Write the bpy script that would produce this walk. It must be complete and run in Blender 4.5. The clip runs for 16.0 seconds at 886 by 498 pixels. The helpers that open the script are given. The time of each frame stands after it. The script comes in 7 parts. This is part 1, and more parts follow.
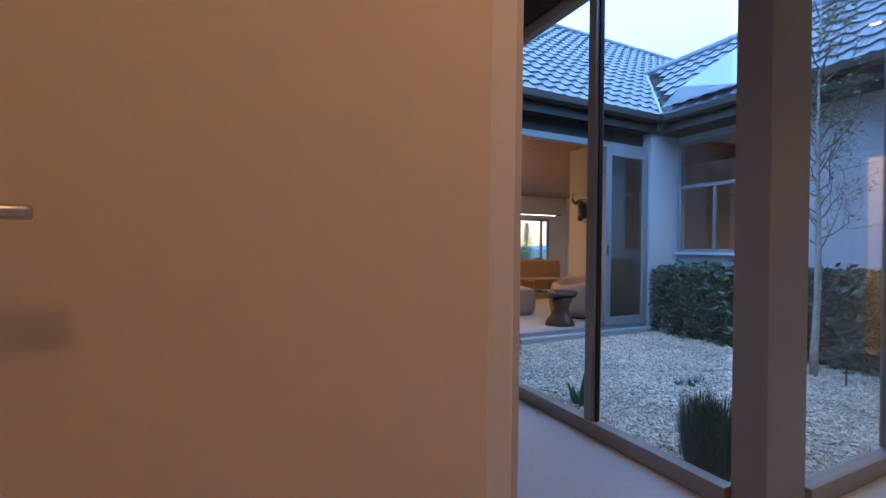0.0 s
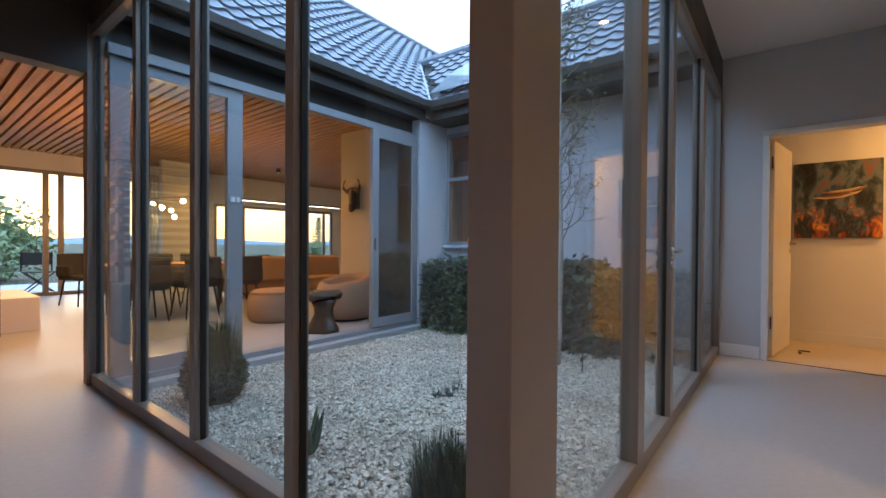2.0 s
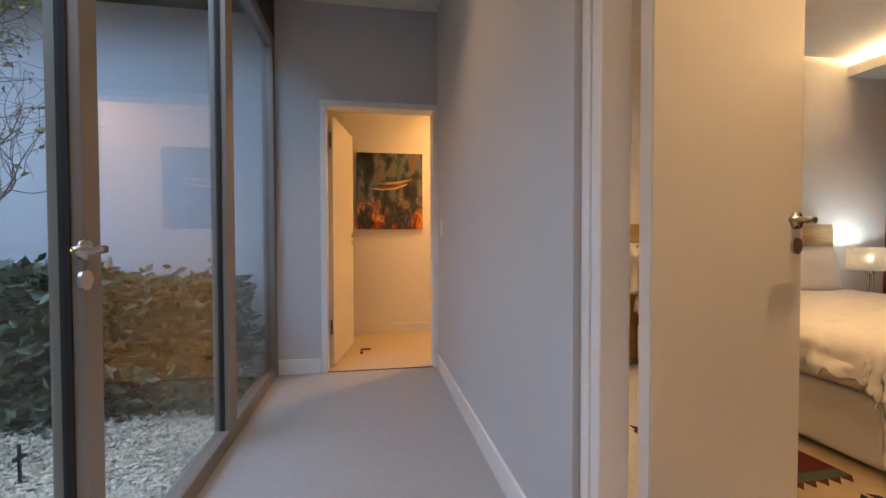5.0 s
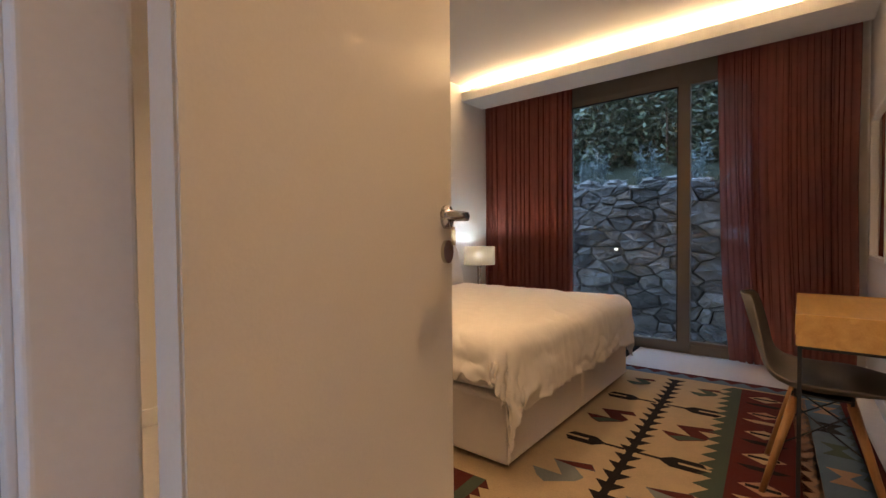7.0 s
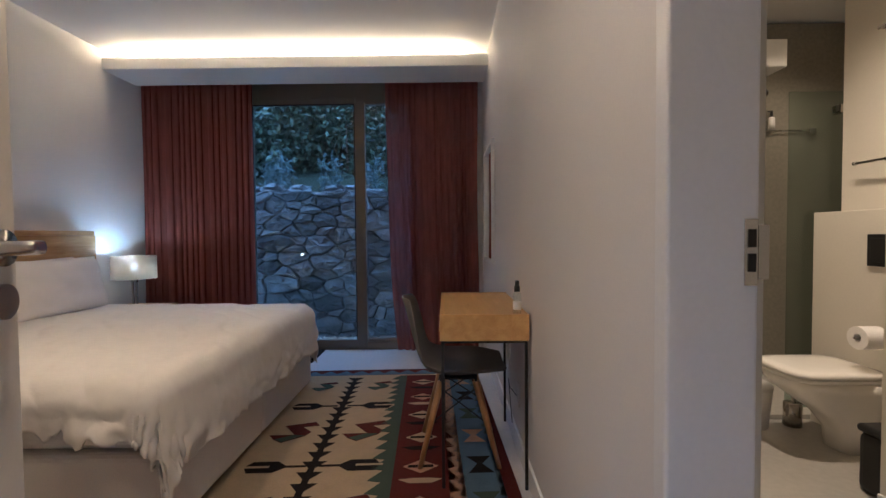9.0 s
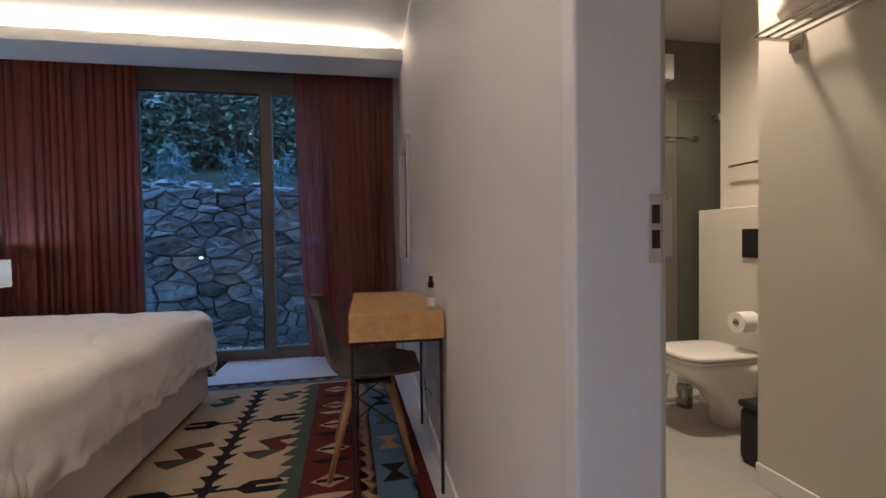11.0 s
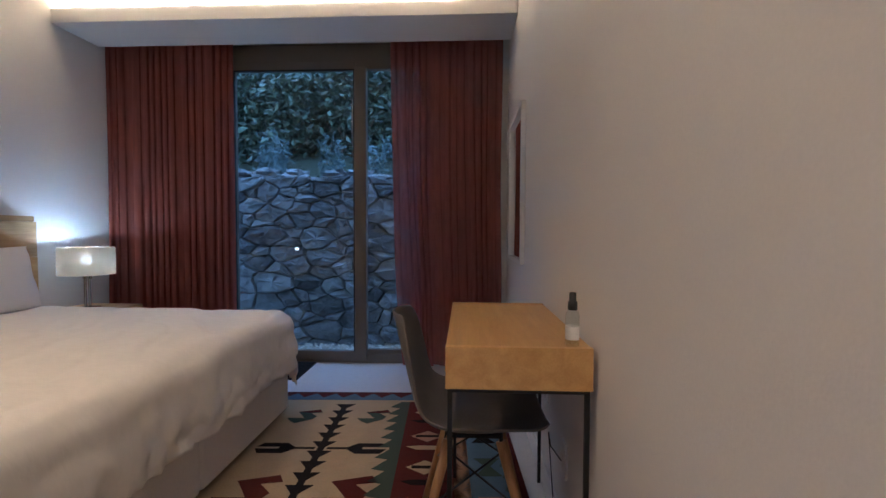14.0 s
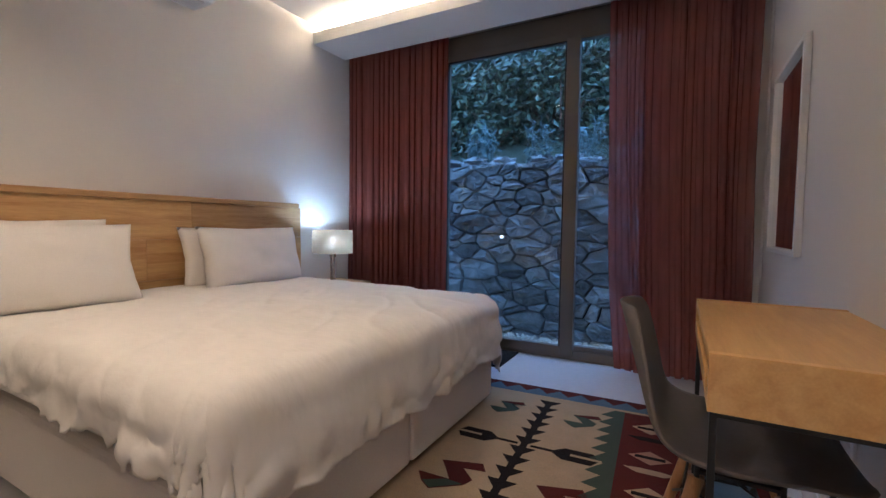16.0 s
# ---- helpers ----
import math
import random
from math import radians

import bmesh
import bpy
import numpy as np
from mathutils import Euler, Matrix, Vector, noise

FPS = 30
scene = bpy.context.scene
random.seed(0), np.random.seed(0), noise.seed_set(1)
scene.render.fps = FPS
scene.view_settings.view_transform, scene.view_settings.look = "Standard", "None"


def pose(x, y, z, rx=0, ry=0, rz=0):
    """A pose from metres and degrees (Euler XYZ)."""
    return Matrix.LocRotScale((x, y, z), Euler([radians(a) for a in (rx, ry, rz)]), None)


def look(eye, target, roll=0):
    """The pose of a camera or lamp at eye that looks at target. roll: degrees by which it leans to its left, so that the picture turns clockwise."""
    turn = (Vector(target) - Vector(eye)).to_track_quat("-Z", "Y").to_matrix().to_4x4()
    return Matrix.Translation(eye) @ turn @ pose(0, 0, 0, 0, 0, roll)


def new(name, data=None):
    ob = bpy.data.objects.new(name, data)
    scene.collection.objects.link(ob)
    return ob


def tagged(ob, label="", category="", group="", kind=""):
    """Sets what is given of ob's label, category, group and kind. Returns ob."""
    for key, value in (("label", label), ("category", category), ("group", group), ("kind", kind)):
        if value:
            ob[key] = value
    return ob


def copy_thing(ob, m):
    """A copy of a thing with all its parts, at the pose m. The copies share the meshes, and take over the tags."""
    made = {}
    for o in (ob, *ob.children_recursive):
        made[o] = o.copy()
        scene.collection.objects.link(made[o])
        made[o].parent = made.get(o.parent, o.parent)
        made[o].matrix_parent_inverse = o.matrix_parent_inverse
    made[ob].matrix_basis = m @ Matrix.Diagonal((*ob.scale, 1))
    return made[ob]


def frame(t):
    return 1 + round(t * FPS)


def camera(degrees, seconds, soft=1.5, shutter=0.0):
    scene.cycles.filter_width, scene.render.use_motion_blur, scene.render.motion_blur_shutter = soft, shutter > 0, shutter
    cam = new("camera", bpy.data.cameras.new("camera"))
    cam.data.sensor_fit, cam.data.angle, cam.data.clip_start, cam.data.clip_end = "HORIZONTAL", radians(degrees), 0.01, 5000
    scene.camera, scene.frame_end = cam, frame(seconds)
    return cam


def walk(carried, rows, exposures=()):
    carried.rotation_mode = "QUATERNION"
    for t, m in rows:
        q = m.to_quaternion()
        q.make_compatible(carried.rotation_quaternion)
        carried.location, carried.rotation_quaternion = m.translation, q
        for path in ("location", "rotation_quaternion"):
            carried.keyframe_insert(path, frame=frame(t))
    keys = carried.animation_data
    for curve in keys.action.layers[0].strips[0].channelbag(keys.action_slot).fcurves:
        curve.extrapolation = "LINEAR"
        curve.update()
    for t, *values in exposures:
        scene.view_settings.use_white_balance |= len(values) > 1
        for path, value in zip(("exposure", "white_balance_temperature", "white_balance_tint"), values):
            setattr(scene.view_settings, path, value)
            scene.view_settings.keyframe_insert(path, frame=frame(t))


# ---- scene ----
cam = camera(90.8, 16.0, soft=1.5)
PATH = [
    (0, (0.085, 0.201, 1.067), (0.953, 2.004, 1.059), 0.7),
    (0.5, (0.302, 0.37, 1.032), (1.395, 2.044, 1.033), 0.5),
    (1, (0.527, 0.511, 1.007), (1.831, 2.028, 1.003), 0.5),
    (1.5, (0.78, 0.584, 1.036), (2.242, 1.949, 1.021), 0.4),
    (2, (1.011, 0.646, 1.046), (2.583, 1.883, 1.027), 0.4),
    (2.5, (1.239, 0.672, 1.04), (2.935, 1.732, 1.005), 0.6),
    (3, (1.502, 0.7, 1.018), (3.339, 1.49, 0.973), 0.5),
    (3.2, (1.614, 0.674, 1.023), (3.49, 1.367, 0.97), 0.4),
    (5.3, (2.64, 0.407, 1.053), (4.568, -0.121, 1.005), -0.3),
    (5.5, (2.709, 0.36, 1.065), (4.597, -0.297, 1.013), -0.4),
    (6, (2.841, 0.247, 1.087), (4.582, -0.735, 1.027), -0.4),
    (6.5, (2.938, 0.104, 1.097), (4.476, -1.173, 1.02), -0.1),
    (7, (3.043, -0.059, 1.05), (4.307, -1.608, 0.999), -0.5),
    (7.5, (3.046, -0.146, 1.064), (3.997, -1.905, 1.011), -0.4),
    (8, (3.037, -0.206, 1.095), (3.659, -2.105, 1.034), -0.6),
    (8.5, (3.024, -0.213, 1.115), (3.316, -2.190, 1.051), -0.6),
    (9, (3.02, -0.199, 1.107), (3.034, -2.198, 1.045), -0.5),
    (9.5, (3.004, -0.178, 1.108), (2.829, -2.169, 1.041), -0.5),
    (9.7, (3.001, -0.167, 1.098), (2.765, -2.153, 1.037), -0.4),
    (12, (2.964, -0.458, 1.06), (2.6, -2.424, 1.016), -0.6),
    (12.5, (2.966, -0.545, 1.089), (2.593, -2.509, 1.023), -0.2),
    (13, (2.96, -0.671, 1.086), (2.665, -2.648, 1.016), -0.2),
    (13.5, (2.984, -0.831, 1.079), (2.863, -2.826, 1.013), 0.0),
    (14, (3.003, -0.918, 1.064), (3.099, -2.915, 0.992), 0.2),
    (14.5, (3.017, -0.993, 1.022), (3.356, -2.963, 0.951), 0.3),
    (15, (3.036, -1.046, 0.997), (3.603, -2.962, 0.914), 0.5),
    (15.5, (3.067, -1.082, 0.994), (3.84, -2.924, 0.896), 0.6),
    (16, (3.105, -1.101, 0.998), (4.058, -2.856, 0.895), 0.7),
]
walk(cam, [(t, look(eye, target, roll)) for t, eye, target, roll in PATH],
     [(0.0, 0.52, 6100, 14), (0.9, 0.56, 7000, 12), (1.5, 0.54, 7300, 11), (2.5, 0.74, 9200, 12), (3.2, 0.82, 9200, 12), (5.3, 0.94, 8900, 14), (6.5, 0.80, 8800, 18), (7.5, 0.54, 7500, 15), (8.3, 0.36, 6050, 11), (9.0, 0.46, 5500, 10), (12.0, 0.48, 5350, 10), (14.5, 0.54, 5600, 12), (16.0, 0.80, 5450, 11)])

# ---- sky and large lights ----
SUN_EL, SUN_ROT = radians(6), radians(20)
world = bpy.data.worlds.new("dusk_sky")
scene.world = world
world.use_nodes = True
wn, wl = world.node_tree.nodes, world.node_tree.links
sky = wn.new("ShaderNodeTexSky")
sky.sky_type = "NISHITA"
sky.sun_disc = False
sky.sun_elevation, sky.sun_rotation = SUN_EL, SUN_ROT
sky.air_density, sky.dust_density, sky.ozone_density = 1.2, 1.5, 2.0
cloud = wn.new("ShaderNodeTexNoise")
cloud.inputs["Scale"].default_value = 2.2
cloud.inputs["Detail"].default_value = 6
cloud_ramp = wn.new("ShaderNodeValToRGB")
cloud_ramp.color_ramp.elements[0].position = 0.35
cloud_ramp.color_ramp.elements[1].position = 0.75
cloud_mix = wn.new("ShaderNodeMixRGB")
cloud_mix.inputs[2].default_value = (8.0, 14.6, 27.5, 1)
cloud_fac = wn.new("ShaderNodeMath")
cloud_fac.operation = "MULTIPLY_ADD"
cloud_fac.inputs[1].default_value = 0.20
cloud_fac.inputs[2].default_value = 0.72
wcoord = wn.new("ShaderNodeTexCoord")
wl.new(wcoord.outputs["Generated"], cloud.inputs["Vector"])
wl.new(cloud.outputs["Fac"], cloud_ramp.inputs["Fac"])
wl.new(cloud_ramp.outputs["Color"], cloud_fac.inputs[0])
wsep, whor, wmul = wn.new("ShaderNodeSeparateXYZ"), wn.new("ShaderNodeMapRange"), wn.new("ShaderNodeMath")
wl.new(wcoord.outputs["Generated"], wsep.inputs[0])
whor.inputs["From Min"].default_value, whor.inputs["From Max"].default_value = 0.02, 0.40
whor.inputs["To Min"].default_value, whor.inputs["To Max"].default_value = 0.25, 1.0
wl.new(wsep.outputs["Z"], whor.inputs["Value"])
wmul.operation = "MULTIPLY"
wl.new(cloud_fac.outputs[0], wmul.inputs[0])
wl.new(whor.outputs[0], wmul.inputs[1])
wl.new(wmul.outputs[0], cloud_mix.inputs["Fac"])
wl.new(sky.outputs[0], cloud_mix.inputs[1])
wl.new(cloud_mix.outputs[0], wn["Background"].inputs["Color"])
wtop = wn.new("ShaderNodeMapRange")
wtop.inputs["From Min"].default_value, wtop.inputs["From Max"].default_value = 0.35, 0.95
wtop.inputs["To Min"].default_value, wtop.inputs["To Max"].default_value = 0.115, 0.215
wl.new(wsep.outputs["Z"], wtop.inputs["Value"])
wl.new(wtop.outputs[0], wn["Background"].inputs["Strength"])

sun_data = bpy.data.lights.new("sun", "SUN")
sun_data.energy, sun_data.angle, sun_data.color = 0.5, radians(30), (1.0, 0.86, 0.72)
sun = new("sun", sun_data)
sun.matrix_world = look((0, 0, 30), (-8, -30, 22))


def lamp(name, kind, energy, color, m, size=0.1, size_y=None, spot=None):
    d = bpy.data.lights.new(name, kind)
    d.energy, d.color = energy, color
    if kind == "AREA":
        d.size = size
        if size_y:
            d.shape, d.size_y = "RECTANGLE", size_y
    else:
        d.shadow_soft_size = size
    if spot:
        d.spot_size, d.spot_blend = radians(spot), 1.0
    ob = new(name, d)
    ob.matrix_world = m
    return ob


WARM, SOFT, COOL, ROOM = (1.0, 0.60, 0.30), (1.0, 0.74, 0.46), (0.50, 0.74, 1.0), (1.0, 0.73, 0.48)


def down(name, x, y, z, energy, color=WARM, spot=120):
    return lamp(name, "SPOT", energy, color, look((x, y, z), (x, y + 0.001, 0)), 0.05, spot=spot)


for x, y, watts in ((1.2, 2.2, 4), (1.0, 0.1, 42), (-0.4, 0.2, 22)):
    down("hall_downlight_lamp", x, y, 2.82, watts, (1.0, 0.47, 0.17))
for x in (2.9, 4.6):
    down("corridor_downlight_lamp", x, 0.55, 2.82, 17, (1.0, 0.72, 0.48), 120)
for x, y in ((2.0, 6.2), (3.0, 6.6), (5.2, 7.2), (2.2, 9.6), (5.6, 10.2), (8.0, 8.5)):
    down("living_downlight_lamp", x, y, 2.70, 88, (1.0, 0.52, 0.22), 150)
down("side_room_lamp", 6.75, -0.85, 2.75, 78, (1.0, 0.57, 0.23), 160)
down("bath_lamp", 1.5, -2.0, 2.5, 90, ROOM, 150)
down("shower_lamp", 0.5, -3.0, 2.5, 22, ROOM, 150)
lamp("cove_lamp", "AREA", 58, (1.0, 0.74, 0.46), look((4.3, -3.96, 2.625), (4.3, -3.93, 3.0)), 2.9, 0.04)
lamp("bedside_bulb_lamp", "POINT", 52, COOL, pose(5.66, -3.87, 0.885), 0.03)
for x, y, watts, spread in ((4.65, -1.65, 54, 125), (3.25, -0.85, 44, 145)):
    down("bedroom_downlight_lamp", x, y, 2.66, watts, ROOM, spread)


# ---- materials ----
def nodes_of(name):
    m = bpy.data.materials.new(name)
    m.use_nodes = True
    n, l = m.node_tree.nodes, m.node_tree.links
    return m, n, l, n["Principled BSDF"]


def surface(name, color, rough=0.6, metal=0.0, vary=0.12, scale=6.0, bump=0.15, fine=90.0, stretch=(1, 1, 1), island=0.0, spec=0.5):
    """Base colour with broad stains and fine grain, and a bump from the grain."""
    m, n, l, b = nodes_of(name)
    co = n.new("ShaderNodeTexCoord")
    mp = n.new("ShaderNodeMapping")
    mp.inputs["Scale"].default_value = stretch
    l.new(co.outputs["Object"], mp.inputs["Vector"])
    broad, grain = n.new("ShaderNodeTexNoise"), n.new("ShaderNodeTexNoise")
    broad.inputs["Scale"].default_value, broad.inputs["Detail"].default_value = scale, 4
    grain.inputs["Scale"].default_value, grain.inputs["Detail"].default_value = fine, 3
    l.new(mp.outputs[0], broad.inputs["Vector"])
    l.new(mp.outputs[0], grain.inputs["Vector"])
    add = n.new("ShaderNodeMath")
    add.operation = "ADD"
    l.new(broad.outputs["Fac"], add.inputs[0])
    l.new(grain.outputs["Fac"], add.inputs[1])
    last = add
    if island:
        info = n.new("ShaderNodeObjectInfo")
        mul = n.new("ShaderNodeMath")
        mul.operation = "MULTIPLY_ADD"
        mul.inputs[1].default_value = island * 2
        l.new(info.outputs["Random"], mul.inputs[0])
        l.new(add.outputs[0], mul.inputs[2])
        last = mul
    ramp = n.new("ShaderNodeMapRange")
    ramp.inputs["From Min"].default_value, ramp.inputs["From Max"].default_value = 0.6, 1.4 + island * 2
    ramp.inputs["To Min"].default_value, ramp.inputs["To Max"].default_value = 1 - vary, 1 + vary
    l.new(last.outputs[0], ramp.inputs["Value"])
    mix = n.new("ShaderNodeVectorMath")
    mix.operation = "SCALE"
    mix.inputs[0].default_value = color[:3]
    l.new(ramp.outputs[0], mix.inputs["Scale"])
    l.new(mix.outputs[0], b.inputs["Base Color"])
    rr = n.new("ShaderNodeMapRange")
    rr.inputs["From Min"].default_value, rr.inputs["From Max"].default_value = 0.3, 0.7
    rr.inputs["To Min"].default_value, rr.inputs["To Max"].default_value = max(0.02, rough * 0.85), min(1, rough * 1.15)
    l.new(broad.outputs["Fac"], rr.inputs["Value"])
    l.new(rr.outputs[0], b.inputs["Roughness"])
    b.inputs["Metallic"].default_value = metal
    b.inputs["Specular IOR Level"].default_value = spec
    if bump:
        bp = n.new("ShaderNodeBump")
        bp.inputs["Strength"].default_value, bp.inputs["Distance"].default_value = bump, 0.01
        l.new(grain.outputs["Fac"], bp.inputs["Height"])
        l.new(bp.outputs[0], b.inputs["Normal"])
    return m


def wood(name, light, dark, along="x", scale=5.0, rough=0.45):
    m, n, l, b = nodes_of(name)
    co, mp = n.new("ShaderNodeTexCoord"), n.new("ShaderNodeMapping")
    mp.inputs["Scale"].default_value = {"x": (1, 12, 12), "y": (12, 1, 12), "z": (12, 12, 1)}[along]
    info = n.new("ShaderNodeObjectInfo")
    shift = n.new("ShaderNodeVectorMath")
    shift.operation = "ADD"
    spread = n.new("ShaderNodeMath")
    spread.operation = "MULTIPLY"
    spread.inputs[1].default_value = 13.0
    l.new(info.outputs["Random"], spread.inputs[0])
    l.new(co.outputs["Object"], shift.inputs[0])
    l.new(spread.outputs[0], shift.inputs[1])
    l.new(shift.outputs[0], mp.inputs["Vector"])
    a, c = n.new("ShaderNodeTexNoise"), n.new("ShaderNodeTexNoise")
    a.inputs["Scale"].default_value, a.inputs["Detail"].default_value, a.inputs["Distortion"].default_value = scale * 0.5, 5, 0.6
    c.inputs["Scale"].default_value, c.inputs["Detail"].default_value = scale * 4, 4
    l.new(mp.outputs[0], a.inputs["Vector"])
    l.new(mp.outputs[0], c.inputs["Vector"])
    mx = n.new("ShaderNodeMath")
    mx.operation = "MULTIPLY_ADD"
    mx.inputs[1].default_value = 0.45
    l.new(c.outputs["Fac"], mx.inputs[0])
    l.new(a.outputs["Fac"], mx.inputs[2])
    r = n.new("ShaderNodeValToRGB")
    r.color_ramp.elements[0].position, r.color_ramp.elements[1].position = 0.5, 0.95
    r.color_ramp.elements[0].color, r.color_ramp.elements[1].color = (*light, 1), (*dark, 1)
    l.new(mx.outputs[0], r.inputs["Fac"])
    hs = n.new("ShaderNodeHueSaturation")
    val = n.new("ShaderNodeMapRange")
    val.inputs["To Min"].default_value, val.inputs["To Max"].default_value = 0.85, 1.15
    l.new(info.outputs["Random"], val.inputs["Value"])
    l.new(val.outputs[0], hs.inputs["Value"])
    l.new(r.outputs["Color"], hs.inputs["Color"])
    l.new(hs.outputs[0], b.inputs["Base Color"])
    b.inputs["Roughness"].default_value = rough
    bp = n.new("ShaderNodeBump")
    bp.inputs["Strength"].default_value, bp.inputs["Distance"].default_value = 0.12, 0.005
    l.new(c.outputs["Fac"], bp.inputs["Height"])
    l.new(bp.outputs[0], b.inputs["Normal"])
    return m


def pane_glass(name, tint=(0.92, 0.97, 0.97), ior=1.5, frost=0.0):
    m = bpy.data.materials.new(name)
    m.use_nodes = True
    n, l = m.node_tree.nodes, m.node_tree.links
    n.remove(n["Principled BSDF"])
    lw, tr, gl, mx = n.new("ShaderNodeLayerWeight"), n.new("ShaderNodeBsdfTransparent"), n.new("ShaderNodeBsdfGlossy"), n.new("ShaderNodeMixShader")
    lw.inputs["Blend"].default_value = 0.5
    steep, fr = n.new("ShaderNodeMath"), n.new("ShaderNodeMath")
    steep.operation, steep.inputs[1].default_value = "POWER", 5.0
    r0 = ((ior - 1) / (ior + 1)) ** 2
    fr.operation, fr.inputs[1].default_value, fr.inputs[2].default_value = "MULTIPLY_ADD", 1 - r0, r0
    l.new(lw.outputs["Facing"], steep.inputs[0])
    l.new(steep.outputs[0], fr.inputs[0])
    tr.inputs["Color"].default_value = (*tint, 1)
    gl.inputs["Roughness"].default_value = frost
    l.new(fr.outputs[0], mx.inputs[0])
    l.new(tr.outputs[0], mx.inputs[1])
    l.new(gl.outputs[0], mx.inputs[2])
    l.new(mx.outputs[0], n["Material Output"].inputs["Surface"])
    return m


def glow(name, color, strength):
    m, n, l, b = nodes_of(name)
    b.inputs["Base Color"].default_value = (*color, 1)
    b.inputs["Emission Color"].default_value = (*color, 1)
    b.inputs["Emission Strength"].default_value = strength
    return m


def thin_cloth(name, color, through_share=0.35, see=0.12, slub=60.0):
    """Woven curtain: threads that pass some light, with a fine open weave."""
    m, n, l, b = nodes_of(name)
    co, w1, w2 = n.new("ShaderNodeTexCoord"), n.new("ShaderNodeTexNoise"), n.new("ShaderNodeTexNoise")
    mp = n.new("ShaderNodeMapping")
    mp.inputs["Scale"].default_value = (slub, slub, 2.5 if slub > 10 else slub)
    l.new(co.outputs["Object"], mp.inputs["Vector"])
    l.new(mp.outputs[0], w1.inputs["Vector"])
    w1.inputs["Scale"].default_value = 1.5
    l.new(co.outputs["Object"], w2.inputs["Vector"])
    w2.inputs["Scale"].default_value = 160
    r = n.new("ShaderNodeMapRange")
    r.inputs["To Min"].default_value, r.inputs["To Max"].default_value = 0.7, 1.3
    l.new(w1.outputs["Fac"], r.inputs["Value"])
    sc = n.new("ShaderNodeVectorMath")
    sc.operation = "SCALE"
    sc.inputs[0].default_value = color
    l.new(r.outputs[0], sc.inputs["Scale"])
    l.new(sc.outputs[0], b.inputs["Base Color"])
    b.inputs["Roughness"].default_value = 0.9
    bp = n.new("ShaderNodeBump")
    bp.inputs["Strength"].default_value, bp.inputs["Distance"].default_value = 0.25, 0.003
    l.new(w2.outputs["Fac"], bp.inputs["Height"])
    l.new(bp.outputs[0], b.inputs["Normal"])
    tl, tp, m1, m2 = n.new("ShaderNodeBsdfTranslucent"), n.new("ShaderNodeBsdfTransparent"), n.new("ShaderNodeMixShader"), n.new("ShaderNodeMixShader")
    l.new(sc.outputs[0], tl.inputs["Color"])
    m1.inputs[0].default_value, m2.inputs[0].default_value = through_share, see
    l.new(b.outputs[0], m1.inputs[1])
    l.new(tl.outputs[0], m1.inputs[2])
    l.new(m1.outputs[0], m2.inputs[1])
    l.new(tp.outputs[0], m2.inputs[2])
    l.new(m2.outputs[0], n["Material Output"].inputs["Surface"])
    return m


def painted_canvas():
    """Loose brushwork: teal and slate above, rust and ember orange below."""
    m, n, l, b = nodes_of("painted_canvas")
    co, mp = n.new("ShaderNodeTexCoord"), n.new("ShaderNodeMapping")
    mp.inputs["Scale"].default_value = (1, 1.5, 0.8)
    l.new(co.outputs["Object"], mp.inputs["Vector"])
    v, ns = n.new("ShaderNodeTexVoronoi"), n.new("ShaderNodeTexNoise")
    v.inputs["Scale"].default_value = 9
    ns.inputs["Scale"].default_value, ns.inputs["Detail"].default_value, ns.inputs["Distortion"].default_value = 7, 4, 0.4
    l.new(ns.outputs["Color"], v.inputs["Vector"])
    l.new(mp.outputs[0], ns.inputs["Vector"])
    cool, hot = n.new("ShaderNodeValToRGB"), n.new("ShaderNodeValToRGB")
    for r, cols in ((cool, ((0.36, (0.012, 0.012, 0.012)), (0.47, (0.04, 0.052, 0.055)), (0.56, (0.11, 0.15, 0.16)), (0.66, (0.22, 0.10, 0.07)))),
                    (hot, ((0.36, (0.07, 0.10, 0.11)), (0.46, (0.018, 0.010, 0.009)), (0.54, (0.38, 0.06, 0.02)), (0.63, (0.80, 0.33, 0.06))))):
        e = r.color_ramp.elements
        e[0].position, e[0].color = cols[0][0], (*cols[0][1], 1)
        e[1].position, e[1].color = cols[3][0], (*cols[3][1], 1)
        for p, c in cols[1:3]:
            k = e.new(p)
            k.color = (*c, 1)
        l.new(ns.outputs["Fac"], r.inputs["Fac"])
    sep = n.new("ShaderNodeSeparateXYZ")
    l.new(co.outputs["Object"], sep.inputs[0])
    add = n.new("ShaderNodeMath")
    add.operation = "MULTIPLY_ADD"
    add.inputs[1].default_value = 0.7
    l.new(v.outputs["Distance"], add.inputs[0])
    l.new(sep.outputs["Z"], add.inputs[2])
    cut = n.new("ShaderNodeMapRange")
    cut.inputs["From Min"].default_value, cut.inputs["From Max"].default_value = 0.42, 0.62
    l.new(add.outputs[0], cut.inputs["Value"])
    mx = n.new("ShaderNodeMixRGB")
    l.new(cut.outputs[0], mx.inputs["Fac"])
    l.new(hot.outputs[0], mx.inputs[1])
    l.new(cool.outputs[0], mx.inputs[2])
    l.new(mx.outputs[0], b.inputs["Base Color"])
    b.inputs["Roughness"].default_value = 0.5
    return m


